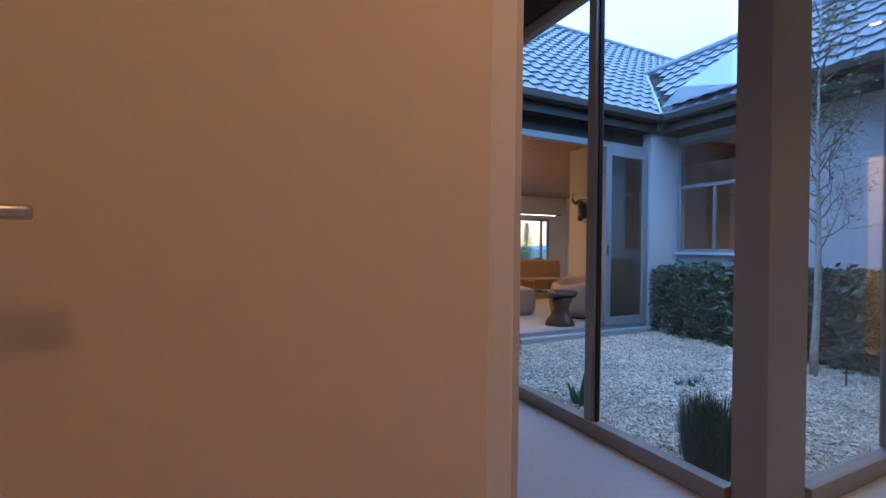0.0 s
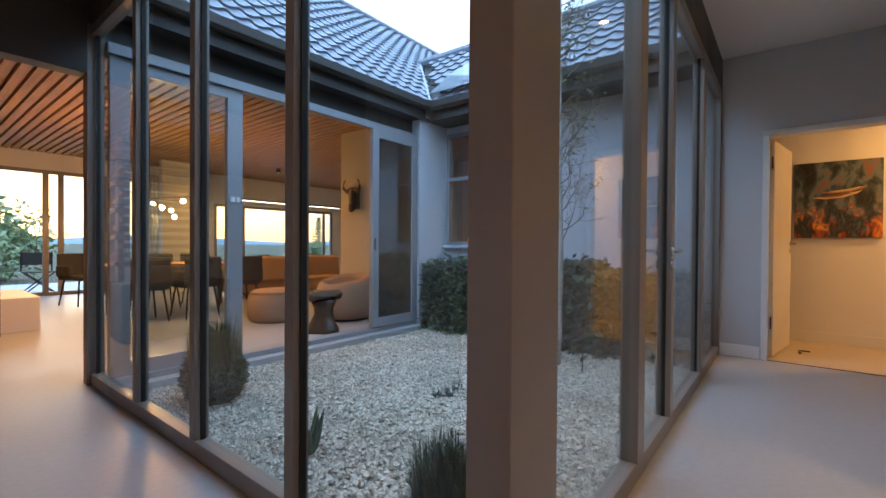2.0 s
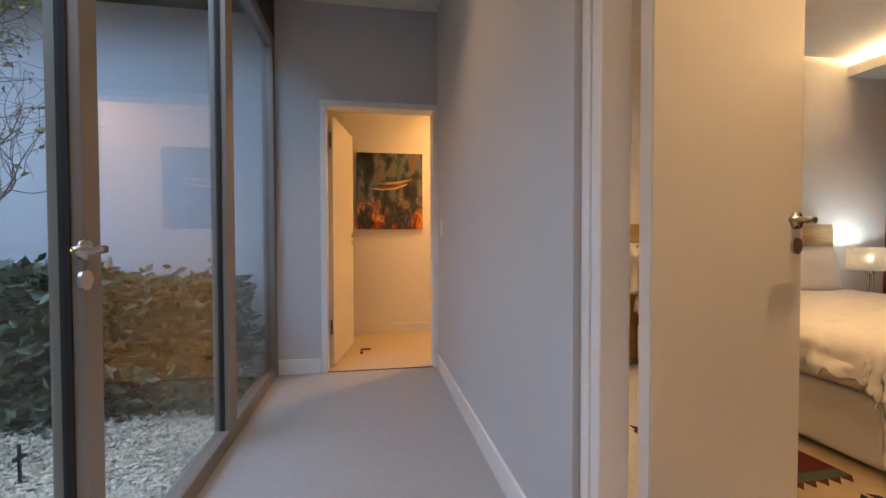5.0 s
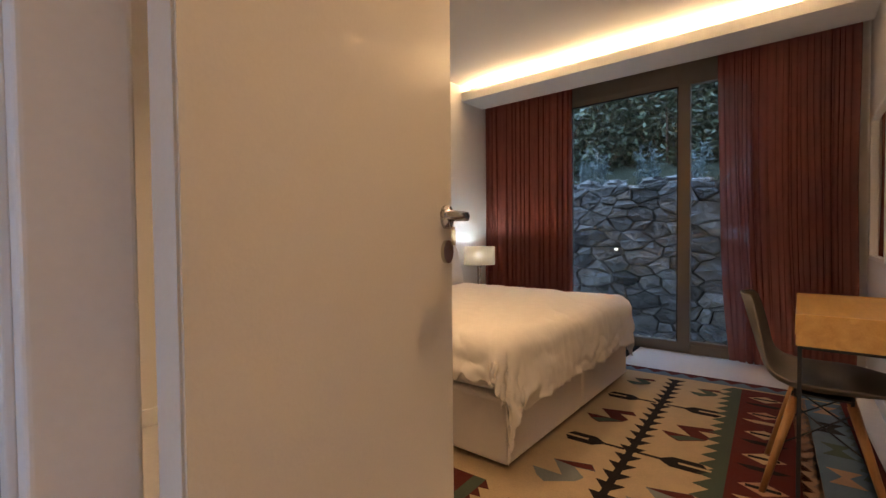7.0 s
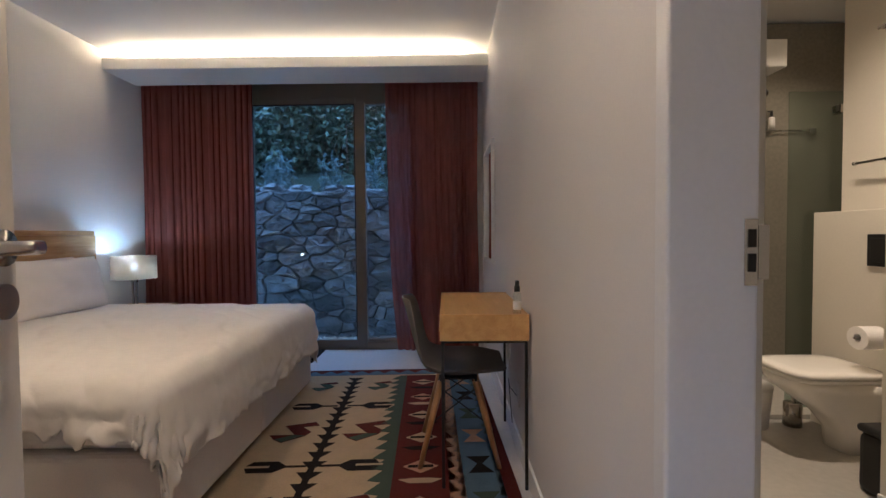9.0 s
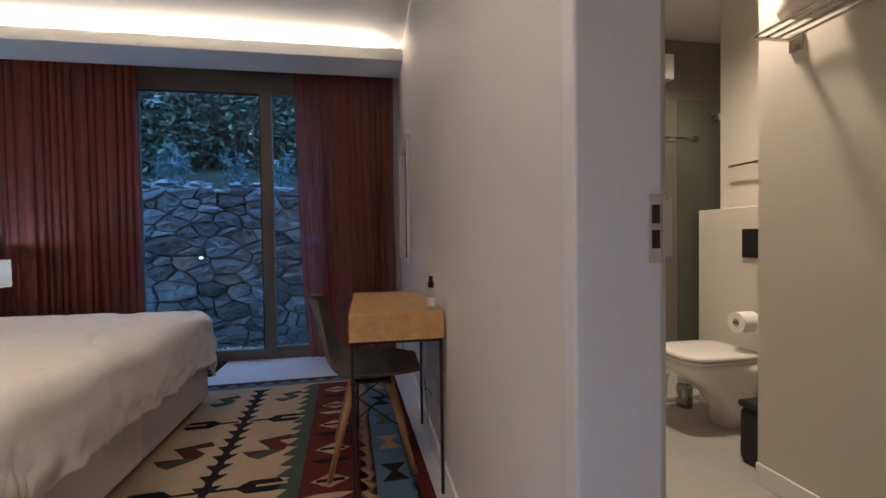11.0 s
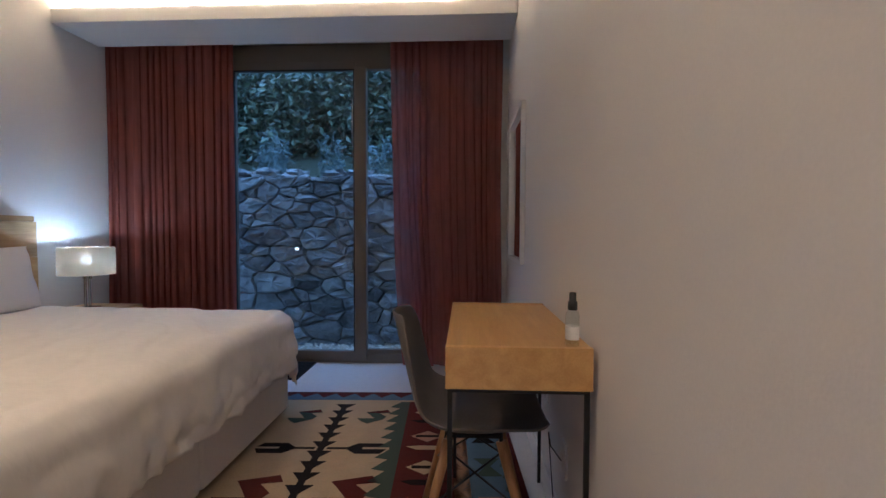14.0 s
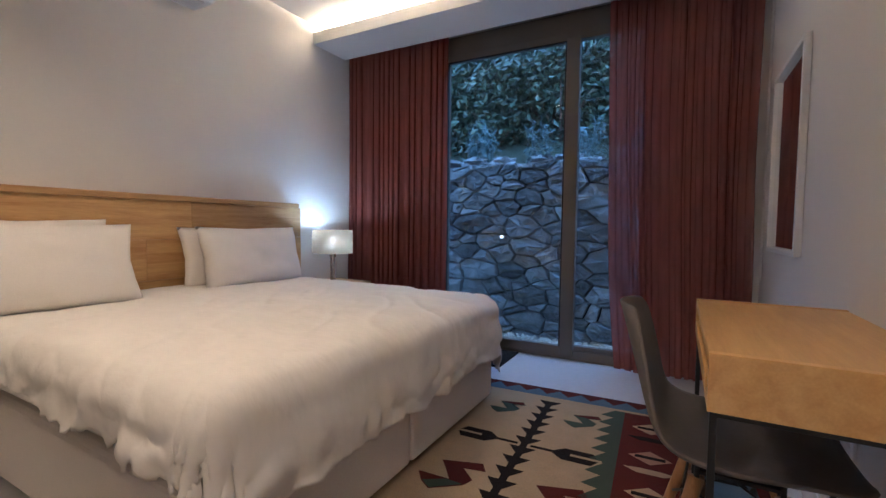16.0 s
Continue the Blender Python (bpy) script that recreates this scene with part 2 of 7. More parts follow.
def leafy(name, a, b_col, rough=0.5):
    m, n, l, b = nodes_of(name)
    g, r = n.new("ShaderNodeNewGeometry"), n.new("ShaderNodeValToRGB")
    r.color_ramp.elements[0].color, r.color_ramp.elements[1].color = (*a, 1), (*b_col, 1)
    l.new(g.outputs["Random Per Island"], r.inputs["Fac"])
    l.new(r.outputs["Color"], b.inputs["Base Color"])
    b.inputs["Roughness"].default_value = rough
    return m


def stony(name, a, b_col, scale=3.0, rough=0.85, per_island=True, bump=0.6):
    m, n, l, b = nodes_of(name)
    co, ns, big = n.new("ShaderNodeTexCoord"), n.new("ShaderNodeTexNoise"), n.new("ShaderNodeTexNoise")
    ns.inputs["Scale"].default_value, ns.inputs["Detail"].default_value = scale * 8, 7
    big.inputs["Scale"].default_value, big.inputs["Detail"].default_value = scale, 4
    l.new(co.outputs["Object"], ns.inputs["Vector"])
    l.new(co.outputs["Object"], big.inputs["Vector"])
    rnd = n.new("ShaderNodeNewGeometry" if per_island else "ShaderNodeObjectInfo")
    add = n.new("ShaderNodeMath")
    add.operation = "MULTIPLY_ADD"
    add.inputs[1].default_value = 0.8
    l.new(rnd.outputs["Random Per Island" if per_island else "Random"], add.inputs[0])
    l.new(ns.outputs["Fac"], add.inputs[2])
    add2 = n.new("ShaderNodeMath")
    add2.operation = "ADD"
    l.new(add.outputs[0], add2.inputs[0])
    l.new(big.outputs["Fac"], add2.inputs[1])
    r = n.new("ShaderNodeValToRGB")
    r.color_ramp.elements[0].color, r.color_ramp.elements[1].color = (*a, 1), (*b_col, 1)
    mr = n.new("ShaderNodeMapRange")
    mr.inputs["From Min"].default_value, mr.inputs["From Max"].default_value = 0.75, 2.0
    l.new(add2.outputs[0], mr.inputs["Value"])
    l.new(mr.outputs[0], r.inputs["Fac"])
    l.new(r.outputs["Color"], b.inputs["Base Color"])
    b.inputs["Roughness"].default_value = rough
    bp = n.new("ShaderNodeBump")
    bp.inputs["Strength"].default_value, bp.inputs["Distance"].default_value = bump, 0.02
    l.new(ns.outputs["Fac"], bp.inputs["Height"])
    l.new(bp.outputs[0], b.inputs["Normal"])
    return m


M_WALL = surface("white_wall_paint", (0.74, 0.71, 0.68), 0.55, vary=0.03, scale=1.5, bump=0.05, fine=160)
M_GREY = surface("grey_wall_paint", (0.53, 0.54, 0.56), 0.55, vary=0.04, scale=1.2, bump=0.05, fine=160)
M_BLUE = surface("outside_render", (0.52, 0.55, 0.60), 0.85, vary=0.06, scale=1.6, bump=0.2, fine=60)
M_CEIL = surface("ceiling_paint", (0.74, 0.73, 0.71), 0.7, vary=0.02, scale=1, bump=0.03)
M_TRIM = surface("white_gloss_paint", (0.78, 0.77, 0.76), 0.35, vary=0.03, scale=2, bump=0.03)
M_DOOR = surface("door_paint", (0.70, 0.65, 0.58), 0.24, vary=0.03, scale=1.4, bump=0.04, fine=200)
M_FLOOR = surface("polished_concrete", (0.36, 0.358, 0.358), 0.38, vary=0.08, scale=0.9, bump=0.008, fine=30, spec=0.3)
M_BEDFLOOR = surface("pale_screed", (0.55, 0.54, 0.54), 0.4, vary=0.07, scale=1.2, bump=0.02, fine=30)
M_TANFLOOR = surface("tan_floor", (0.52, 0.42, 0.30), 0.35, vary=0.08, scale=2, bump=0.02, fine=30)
M_BATHFLOOR = surface("bath_screed", (0.42, 0.40, 0.36), 0.4, vary=0.10, scale=1.5, bump=0.02, fine=30)
M_ALU = surface("bronze_aluminium", (0.26, 0.232, 0.205), 0.42, metal=0.35, vary=0.05, scale=4, bump=0.02, fine=200)
M_ALUGREY = surface("grey_aluminium", (0.30, 0.31, 0.33), 0.45, metal=0.3, vary=0.05, scale=4, bump=0.02, fine=200)
M_BEAM = surface("dark_steel_beam", (0.05, 0.042, 0.037), 0.5, metal=0.2, vary=0.08, scale=3, bump=0.03)
M_WINFRAME = surface("taupe_aluminium", (0.17, 0.145, 0.12), 0.45, metal=0.3, vary=0.05, scale=4, bump=0.02, fine=200)
M_BLACK = surface("black_metal", (0.02, 0.02, 0.02), 0.45, metal=0.4, vary=0.08, scale=8, bump=0.03)
M_RUBBER = surface("black_gasket", (0.012, 0.012, 0.012), 0.7, vary=0.05, bump=0.02)
M_CHROME = surface("brushed_nickel", (0.55, 0.52, 0.48), 0.25, metal=1.0, vary=0.05, scale=8, bump=0.03, fine=300)
M_GLASS = pane_glass("clear_glass")
M_HWGLASS = pane_glass("house_window_glass", (0.85, 0.85, 0.82), 1.7)
M_FROST = pane_glass("stacked_glass", (0.40, 0.48, 0.52), 2.5)
M_SHOWER = pane_glass("shower_glass", (0.72, 0.78, 0.74), 1.45)
M_MIRROR = surface("mirror", (0.85, 0.86, 0.86), 0.02, metal=1.0, vary=0.0, bump=0)
M_OAK = wood("oak_boards", (0.58, 0.37, 0.16), (0.38, 0.20, 0.07), "y", 4)
M_DESK = wood("light_oak", (0.62, 0.37, 0.135), (0.49, 0.265, 0.085), "y", 4, 0.4)
M_LEG = wood("beech_leg", (0.42, 0.22, 0.09), (0.28, 0.13, 0.05), "z", 6)
M_SLAT = wood("cedar_slats", (0.56, 0.30, 0.12), (0.36, 0.17, 0.06), "y", 3)
M_STACK = wood("stacked_timber", (0.40, 0.22, 0.08), (0.16, 0.075, 0.03), "x", 3)
M_DARKWOOD = wood("carved_dark_wood", (0.09, 0.05, 0.03), (0.03, 0.018, 0.012), "z", 5, 0.4)
M_LINEN = surface("white_bed_linen", (0.78, 0.73, 0.67), 0.85, vary=0.05, scale=3, bump=0.12, fine=220)
M_DUVET = surface("duvet_cotton", (0.78, 0.73, 0.66), 0.85, vary=0.04, scale=3, bump=0.22, fine=20, stretch=(1, 1.9, 1))
M_BASE = surface("bed_base_cloth", (0.70, 0.64, 0.58), 0.85, vary=0.06, scale=3, bump=0.15, fine=180)
M_SHELL = surface("charcoal_chair_shell", (0.12, 0.105, 0.092), 0.65, vary=0.10, scale=8, bump=0.05)
M_CURTAIN = thin_cloth("burgundy_linen", (0.36, 0.100, 0.070), 0.50, 0.10, 22)
M_SHEER = thin_cloth("sheer_burgundy_linen", (0.34, 0.088, 0.066), 0.42, 0.27, 22)
M_BEIGECURT = thin_cloth("beige_linen", (0.55, 0.45, 0.34), 0.3, 0.02)
M_SHADE = thin_cloth("cream_shade", (0.68, 0.55, 0.40), 0.12, 0.22, 4)
M_CERAMIC = surface("white_ceramic", (0.80, 0.77, 0.71), 0.12, vary=0.02, scale=2, bump=0)
M_PLASTIC = surface("white_plastic", (0.75, 0.73, 0.70), 0.4, vary=0.03, bump=0.02)
M_PAPER = surface("toilet_paper", (0.82, 0.80, 0.77), 0.95, vary=0.03, bump=0.15)
M_SHOWERWALL = surface("grey_shower_plaster", (0.22, 0.20, 0.16), 0.5, vary=0.22, scale=1.6, bump=0.06, fine=40)
M_BATHWALL = surface("bath_wall_paint", (0.62, 0.58, 0.50), 0.5, vary=0.03, scale=1.5, bump=0.03)
# Darker tan base colour stands in for warm shadow on the living room wall.
M_SHADEWALL = surface("shade_toned_plaster", (0.50, 0.40, 0.29), 0.8, vary=0.08, scale=2, bump=0.08)
M_CANVAS = painted_canvas()
M_UPHOL = surface("tan_boucle", (0.36, 0.22, 0.14), 0.95, vary=0.12, scale=12, bump=0.6, fine=120)
M_SOFA = surface("brown_sofa_cloth", (0.30, 0.18, 0.12), 0.9, vary=0.10, scale=8, bump=0.3, fine=150)
M_DARKCLOTH = surface("charcoal_cloth", (0.04, 0.04, 0.045), 0.9, vary=0.15, scale=9, bump=0.3, fine=150)
M_TILE = stony("blue_grey_roof_tile", (0.09, 0.10, 0.13), (0.19, 0.21, 0.25), 2.0, 0.42, True, 0.25)
M_GRAVEL = stony("pale_gravel", (0.24, 0.205, 0.155), (0.74, 0.67, 0.56), 3, 0.85, True, 0.2)
M_GRAVELBED = stony("gravel_bed", (0.20, 0.18, 0.15), (0.45, 0.41, 0.35), 14, 0.95, False, 1.0)
M_STONE = stony("field_stone", (0.016, 0.0165, 0.018), (0.37, 0.37, 0.37), 8.0, 0.8, False, 1.0)
M_MORTAR = stony("stone_joint_soil", (0.012, 0.012, 0.011), (0.035, 0.033, 0.03), 6, 0.95, False, 0.8)
M_GROUND = stony("garden_ground", (0.02, 0.025, 0.014), (0.06, 0.065, 0.035), 0.6, 0.95, False, 0.6)
M_HILL = surface("hazy_hill", (0.16, 0.22, 0.26), 1.0, vary=0.15, scale=0.02, bump=0)
M_PAVE = surface("terrace_paving", (0.36, 0.35, 0.34), 0.7, vary=0.12, scale=2, bump=0.08)
M_BIRCH = stony("birch_bark", (0.16, 0.13, 0.10), (0.78, 0.74, 0.68), 7, 0.8, False, 0.3)
M_TWIG = surface("brown_twig", (0.13, 0.08, 0.055), 0.8, vary=0.2, scale=12, bump=0.1)
M_LEAF = leafy("hedge_leaves", (0.022, 0.045, 0.030), (0.12, 0.17, 0.105), 0.38)
M_SHRUB = leafy("shrub_leaves", (0.008, 0.020, 0.012), (0.10, 0.14, 0.085), 0.36)
M_LAV = leafy("silver_leaves", (0.05, 0.09, 0.09), (0.19, 0.26, 0.26))
# Raised greens put the bright haze over the far trees into leaf colour.
M_GARDEN = leafy("haze_bright_leaves", (0.14, 0.20, 0.09), (0.30, 0.36, 0.18))
M_YELLEAF = leafy("birch_leaves", (0.10, 0.12, 0.03), (0.28, 0.24, 0.07))
M_BLADE = leafy("dark_blades", (0.022, 0.042, 0.020), (0.075, 0.11, 0.05))
M_ALOE = leafy("aloe_leaves", (0.03, 0.07, 0.04), (0.07, 0.13, 0.08))
M_FLASH = surface("lead_flashing", (0.26, 0.29, 0.33), 0.5, metal=0.3, vary=0.12, scale=3, bump=0.05)
M_BULB = glow("lamp_bulb", (1.0, 0.72, 0.40), 40)
M_COOLBULB = glow("cool_bulb", (0.85, 0.95, 1.0), 12)
M_GARDENLIGHT = glow("garden_light_lens", (0.9, 0.95, 1.0), 1.6)
M_LED = glow("led_strip", (1.0, 0.78, 0.5), 9)
M_LEDWHITE = glow("white_led_strip", (1.0, 0.93, 0.85), 6)
M_DOWN = glow("downlight_lens", (1.0, 0.75, 0.45), 12)
M_RCREAM = surface("rug_cream_wool", (0.37, 0.275, 0.170), 0.95, vary=0.12, scale=10, bump=0.5, fine=160, spec=0.08)
M_RBLACK = surface("rug_black_wool", (0.014, 0.011, 0.010), 0.95, vary=0.2, scale=10, bump=0.5, fine=160, spec=0.08)
M_RRED = surface("rug_red_wool", (0.085, 0.018, 0.015), 0.95, vary=0.18, scale=10, bump=0.5, fine=160, spec=0.08)
M_RGREEN = surface("rug_green_wool", (0.055, 0.075, 0.055), 0.95, vary=0.18, scale=10, bump=0.5, fine=160, spec=0.08)
M_RBLUE = surface("rug_blue_wool", (0.085, 0.13, 0.17), 0.95, vary=0.18, scale=10, bump=0.5, fine=160, spec=0.08)
M_RSLATE = surface("rug_slate_wool", (0.15, 0.165, 0.16), 0.95, vary=0.18, scale=10, bump=0.5, fine=160, spec=0.08)
M_RPINK = surface("rug_dusty_pink_wool", (0.34, 0.20, 0.13), 0.95, vary=0.18, scale=10, bump=0.5, fine=160, spec=0.08)
M_BOATPALE = surface("pale_oil_paint", (0.58, 0.40, 0.23), 0.5, vary=0.25, scale=30, bump=0.2)
M_BOATTAN = surface("tan_oil_paint", (0.36, 0.17, 0.08), 0.5, vary=0.25, scale=30, bump=0.2)
M_BOATRUST = surface("rust_oil_paint", (0.25, 0.075, 0.03), 0.5, vary=0.3, scale=30, bump=0.2)
M_LABEL = surface("bottle_label", (0.72, 0.70, 0.66), 0.5, vary=0.05, bump=0)


# ---- building helpers ----
def root_of(ob):
    while ob.parent:
        ob = ob.parent
    return ob


def mesh_of(name, bm, material, smooth=False):
    me = bpy.data.meshes.new(name)
    bm.normal_update()
    bm.to_mesh(me)
    bm.free()
    me.materials.append(material)
    if smooth:
        me.shade_smooth()
    return me


def part(name, bm, material, parent, label="", smooth=False):
    """One mesh under a thing or part. bm is in world places; it is moved into the thing's own frame."""
    base = root_of(parent).location
    bmesh.ops.translate(bm, vec=-Vector(base), verts=bm.verts)
    ob = new(name, mesh_of(name, bm, material, smooth))
    ob.parent = parent
    return tagged(ob, label)


def thing(name, label, category, at, group=""):
    ob = new(name)
    ob.empty_display_size = 0.1
    ob.location = at
    return tagged(ob, label, category, group)


def solid(name, bm, material, label, category, kind="", smooth=False, group=""):
    return tagged(new(name, mesh_of(name, bm, material, smooth)), label, category, group, kind)


def box(*spans, bevel=0.0, segs=2, bm=None):
    """A box from x0, x1, y0, y1, z0, z1."""
    x0, x1, y0, y1, z0, z1 = spans
    own = bmesh.new()
    bmesh.ops.create_cube(own, size=1, matrix=Matrix.Translation(((x0 + x1) / 2, (y0 + y1) / 2, (z0 + z1) / 2)) @ Matrix.Diagonal((abs(x1 - x0), abs(y1 - y0), abs(z1 - z0), 1)))
    if bevel:
        bmesh.ops.bevel(own, geom=own.edges, offset=bevel, segments=segs, affect="EDGES", profile=0.5)
    return join(bm, own)


def join(bm, own):
    if bm is None:
        return own
    me = bpy.data.meshes.new("tmp")
    own.to_mesh(me)
    own.free()
    bm.from_mesh(me)
    bpy.data.meshes.remove(me)
    return bm


def boxes(*spans, bevel=0.0):
    bm = None
    for s in spans:
        bm = box(*s, bevel=bevel, bm=bm)
    return bm


def rod(a, b, r0, r1=None, segs=12, bm=None):
    a, b = Vector(a), Vector(b)
    own = bmesh.new()
    turn = (b - a).to_track_quat("Z", "Y").to_matrix().to_4x4()
    bmesh.ops.create_cone(own, cap_ends=True, segments=segs, radius1=r0, radius2=r0 if r1 is None else r1, depth=(b - a).length, matrix=Matrix.Translation((a + b) / 2) @ turn)
    return join(bm, own)


def tube(points, radii, segs=6, bm=None):
    """A bent tapering tube along points."""
    own = bmesh.new()
    rings = []
    for i, p in enumerate(points):
        p = Vector(p)
        d = Vector(points[min(i + 1, len(points) - 1)]) - Vector(points[max(i - 1, 0)])
        q = d.to_track_quat("Z", "Y")
        rings.append([own.verts.new(p + q @ Vector((math.cos(a) * radii[i], math.sin(a) * radii[i], 0))) for a in (2 * math.pi * k / segs for k in range(segs))])
    for r, s in zip(rings, rings[1:]):
        for k in range(segs):
            own.faces.new((r[k], r[(k + 1) % segs], s[(k + 1) % segs], s[k]))
    own.faces.new(rings[0][::-1])
    own.faces.new(rings[-1])
    return join(bm, own)


def lathe(profile, centre, segs=32, bm=None):
    """A turned shape from (radius, height) pairs about an upright axis."""
    own = bmesh.new()
    rings = []
    for r, z in profile:
        rings.append([own.verts.new((centre[0] + r * math.cos(a), centre[1] + r * math.sin(a), centre[2] + z)) for a in (2 * math.pi * k / segs for k in range(segs))])
    for r, s in zip(rings, rings[1:]):
        for k in range(segs):
            own.faces.new((r[k], r[(k + 1) % segs], s[(k + 1) % segs], s[k]))
    if profile[0][0] > 1e-5:
        own.faces.new(rings[0][::-1])
    if profile[-1][0] > 1e-5:
        own.faces.new(rings[-1])
    bmesh.ops.remove_doubles(own, verts=own.verts, dist=1e-5)
    return join(bm, own)


def blob(centre, size, power=2.6, segs=24, rings=14, wobble=0.0, bm=None):
    """A cushion-like rounded block (a superellipsoid)."""
    own = bmesh.new()
    bmesh.ops.create_uvsphere(own, u_segments=segs, v_segments=rings, radius=1)
    for v in own.verts:
        n = sum(abs(c) ** power for c in v.co) ** (1 / power)
        p = v.co / n
        if wobble:
            p *= 1 + wobble * noise.noise(p * 2.3 + Vector(centre))
        v.co = Vector(centre) + Vector((p.x * size[0], p.y * size[1], p.z * size[2]))
    return join(bm, own)


def slab(points, z0, z1, bm=None):
    """An upright prism over a flat outline."""
    own = bmesh.new()
    vs = [own.verts.new((x, y, z0)) for x, y in points]
    f = own.faces.new(vs)
    up = bmesh.ops.extrude_face_region(own, geom=[f])
    bmesh.ops.translate(own, vec=(0, 0, z1 - z0), verts=[g for g in up["geom"] if isinstance(g, bmesh.types.BMVert)])
    bmesh.ops.recalc_face_normals(own, faces=own.faces)
    return join(bm, own)


def structure(name, bm, material, label, category=None):
    return solid(name, bm, material, label, category or name.split("_")[0], "structure")


# ---- floors and ground ----
structure("ground", box(-1500, 1500, -1500, 3000, -0.6, -0.30), M_GROUND, "dark garden soil and grass round the house", "ground")
structure("floor_hall", boxes((-3.0, 1.965, -0.17, 12.0, -0.2, 0), (1.965, 6.03, -0.17, 1.17, -0.2, 0), (1.965, 10.5, 4.66, 12.0, -0.2, 0)), M_FLOOR, "polished pale grey concrete floor", "floor")
structure("floor_bedroom", box(2.655, 5.9, -4.5, -0.17, -0.2, 0), M_BEDFLOOR, "pale screed bedroom floor", "floor")
structure("floor_bath", box(-0.6, 2.655, -3.6, -0.17, -0.2, 0), M_BATHFLOOR, "beige grey screed bathroom floor", "floor")
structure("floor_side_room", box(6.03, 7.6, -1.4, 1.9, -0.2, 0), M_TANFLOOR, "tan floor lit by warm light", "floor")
structure("threshold", box(6.022, 6.034, -0.05, 0.78, 0.0005, 0.006, bevel=0.001), M_DARKWOOD, "dark strip between the grey and tan floors", "threshold")
structure("gravel_bed", box(2.0, 6.0, 1.2, 4.5, -0.29, -0.10), M_GRAVELBED, "bed under the pale courtyard gravel", "ground")
structure("gravel_bed_back", box(2.0, 7.0, -5.35, -4.56, -0.29, -0.10), M_GRAVELBED, "bed of the gravel strip behind the house", "ground")
structure("terrace", box(-3, 10.5, 12.0, 16, -0.29, -0.04), M_PAVE, "grey paved terrace outside the living room", "pavement")

# ---- walls ----
H = 2.86
structure("wall_corridor", boxes((3.645, 6.03, -0.20, -0.09, 0, H), (2.675, 3.645, -0.20, -0.09, 2.13, H), (2.545, 2.675, -0.20, -0.09, 0, H), (-3, 2.545, -0.20, -0.09, 0, H)), M_GREY, "grey painted corridor wall with a doorway", "wall")
structure("wall_bedroom_side", boxes((2.555, 2.655, -4.6, -0.962, 0, H), (2.555, 2.655, -0.962, -0.21, 2.09, H), (2.555, 2.655, -0.235, -0.21, 0, 2.08)), M_WALL, "white painted bedroom wall", "wall")
structure("wall_bedroom_door", boxes((3.65, 5.9, -0.225, -0.203, 0, H), (2.655, 3.65, -0.225, -0.203, 2.13, H)), M_WALL, "white bedroom wall round the door", "wall")
structure("wall_headboard", box(5.89, 6.02, -4.6, -0.203, 0, H), M_WALL, "white bedroom wall behind the bed", "wall")
structure("wall_window", boxes((5.0, 5.89, -4.62, -4.5, 0, H), (2.655, 3.3, -4.62, -4.5, 0, H), (3.3, 5.0, -4.62, -4.5, 2.50, H)), M_WALL, "white wall round the garden door", "wall")
structure("wall_end", boxes((6.03, 6.15, 0.80, 1.9, 0, H), (6.03, 6.15, -0.20, -0.07, 0, H), (6.03, 6.15, -0.07, 0.80, 2.10, H)), M_GREY, "grey wall with a doorway at the corridor's end", "wall")
structure("wall_side_room", boxes((7.36, 7.5, -1.4, 1.9, 0, H), (6.15, 7.36, 1.8, 1.9, 0, H), (6.15, 7.36, -1.4, -1.3, 0, H), (6.03, 6.15, -1.4, -0.2, 0, H)), M_WALL, "cream wall in warm light", "wall")
structure("wall_courtyard_east", boxes((6.0, 6.025, 1.9, 3.62, -0.3, 2.95), (6.0, 6.12, 4.50, 4.75, -0.3, 2.95), (6.0, 6.12, 3.62, 4.50, -0.3, 1.04), (6.0, 6.025, 1.24, 1.9, -0.3, 2.95), (6.0, 6.12, 3.62, 4.5, 2.62, 2.95)), M_BLUE, "pale rendered outside wall of the courtyard", "wall")
structure("wall_courtyard_corner", box(5.42, 6.0, 4.52, 4.75, -0.3, 2.95), M_BLUE, "pale rendered pier at the courtyard corner", "wall")
structure("wall_kitchen", boxes((8.4, 8.5, 1.9, 6.2, 0, H), (6.12, 8.5, 6.1, 6.2, 0, H), (6.12, 8.5, 1.9, 2.0, 0, H)), M_WALL, "warm lit room behind the courtyard window", "wall")
structure("wall_entry", boxes((-0.42, 0.628, 0.985, 1.10, 2.1, H), (-3.0, -0.42, 0.985, 1.15, 0, H)), M_WALL, "cream wall with a closed door", "wall")
structure("wall_entry_block", boxes((-3.0, 0.65, 1.15, 3.2, 0, H), (0.628, 0.65, 0.985, 1.15, 0, H)), M_GREY, "grey wall beside the hall", "wall")
structure("wall_hall_back", boxes((-3.1, -3.0, -0.2, 12.0, 0, H)), M_GREY, "grey hall wall", "wall")
structure("wall_living_side", boxes((5.45, 5.60, 4.75, 6.2, 0, 2.9)), M_SHADEWALL, "living room wall with a mounted head, warm shadow toned into its colour", "wall")
structure("wall_living_far", boxes((-3.0, 2.1, 12.0, 12.15, 0, 2.9), (5.0, 6.1, 12.0, 12.15, 0, 2.9), (6.1, 9.75, 12.0, 12.15, 0, 0.55), (6.1, 9.75, 12.0, 12.15, 2.05, 2.9), (2.1, 5.0, 12.0, 12.15, 2.45, 2.9), (9.75, 10.6, 12.0, 12.15, 0, 2.9)), M_WALL, "cream far wall of the living room with windows", "wall")
structure("wall_living_east", box(10.5, 10.6, 4.6, 12.0, 0, 2.9), M_WALL, "cream living room wall", "wall")
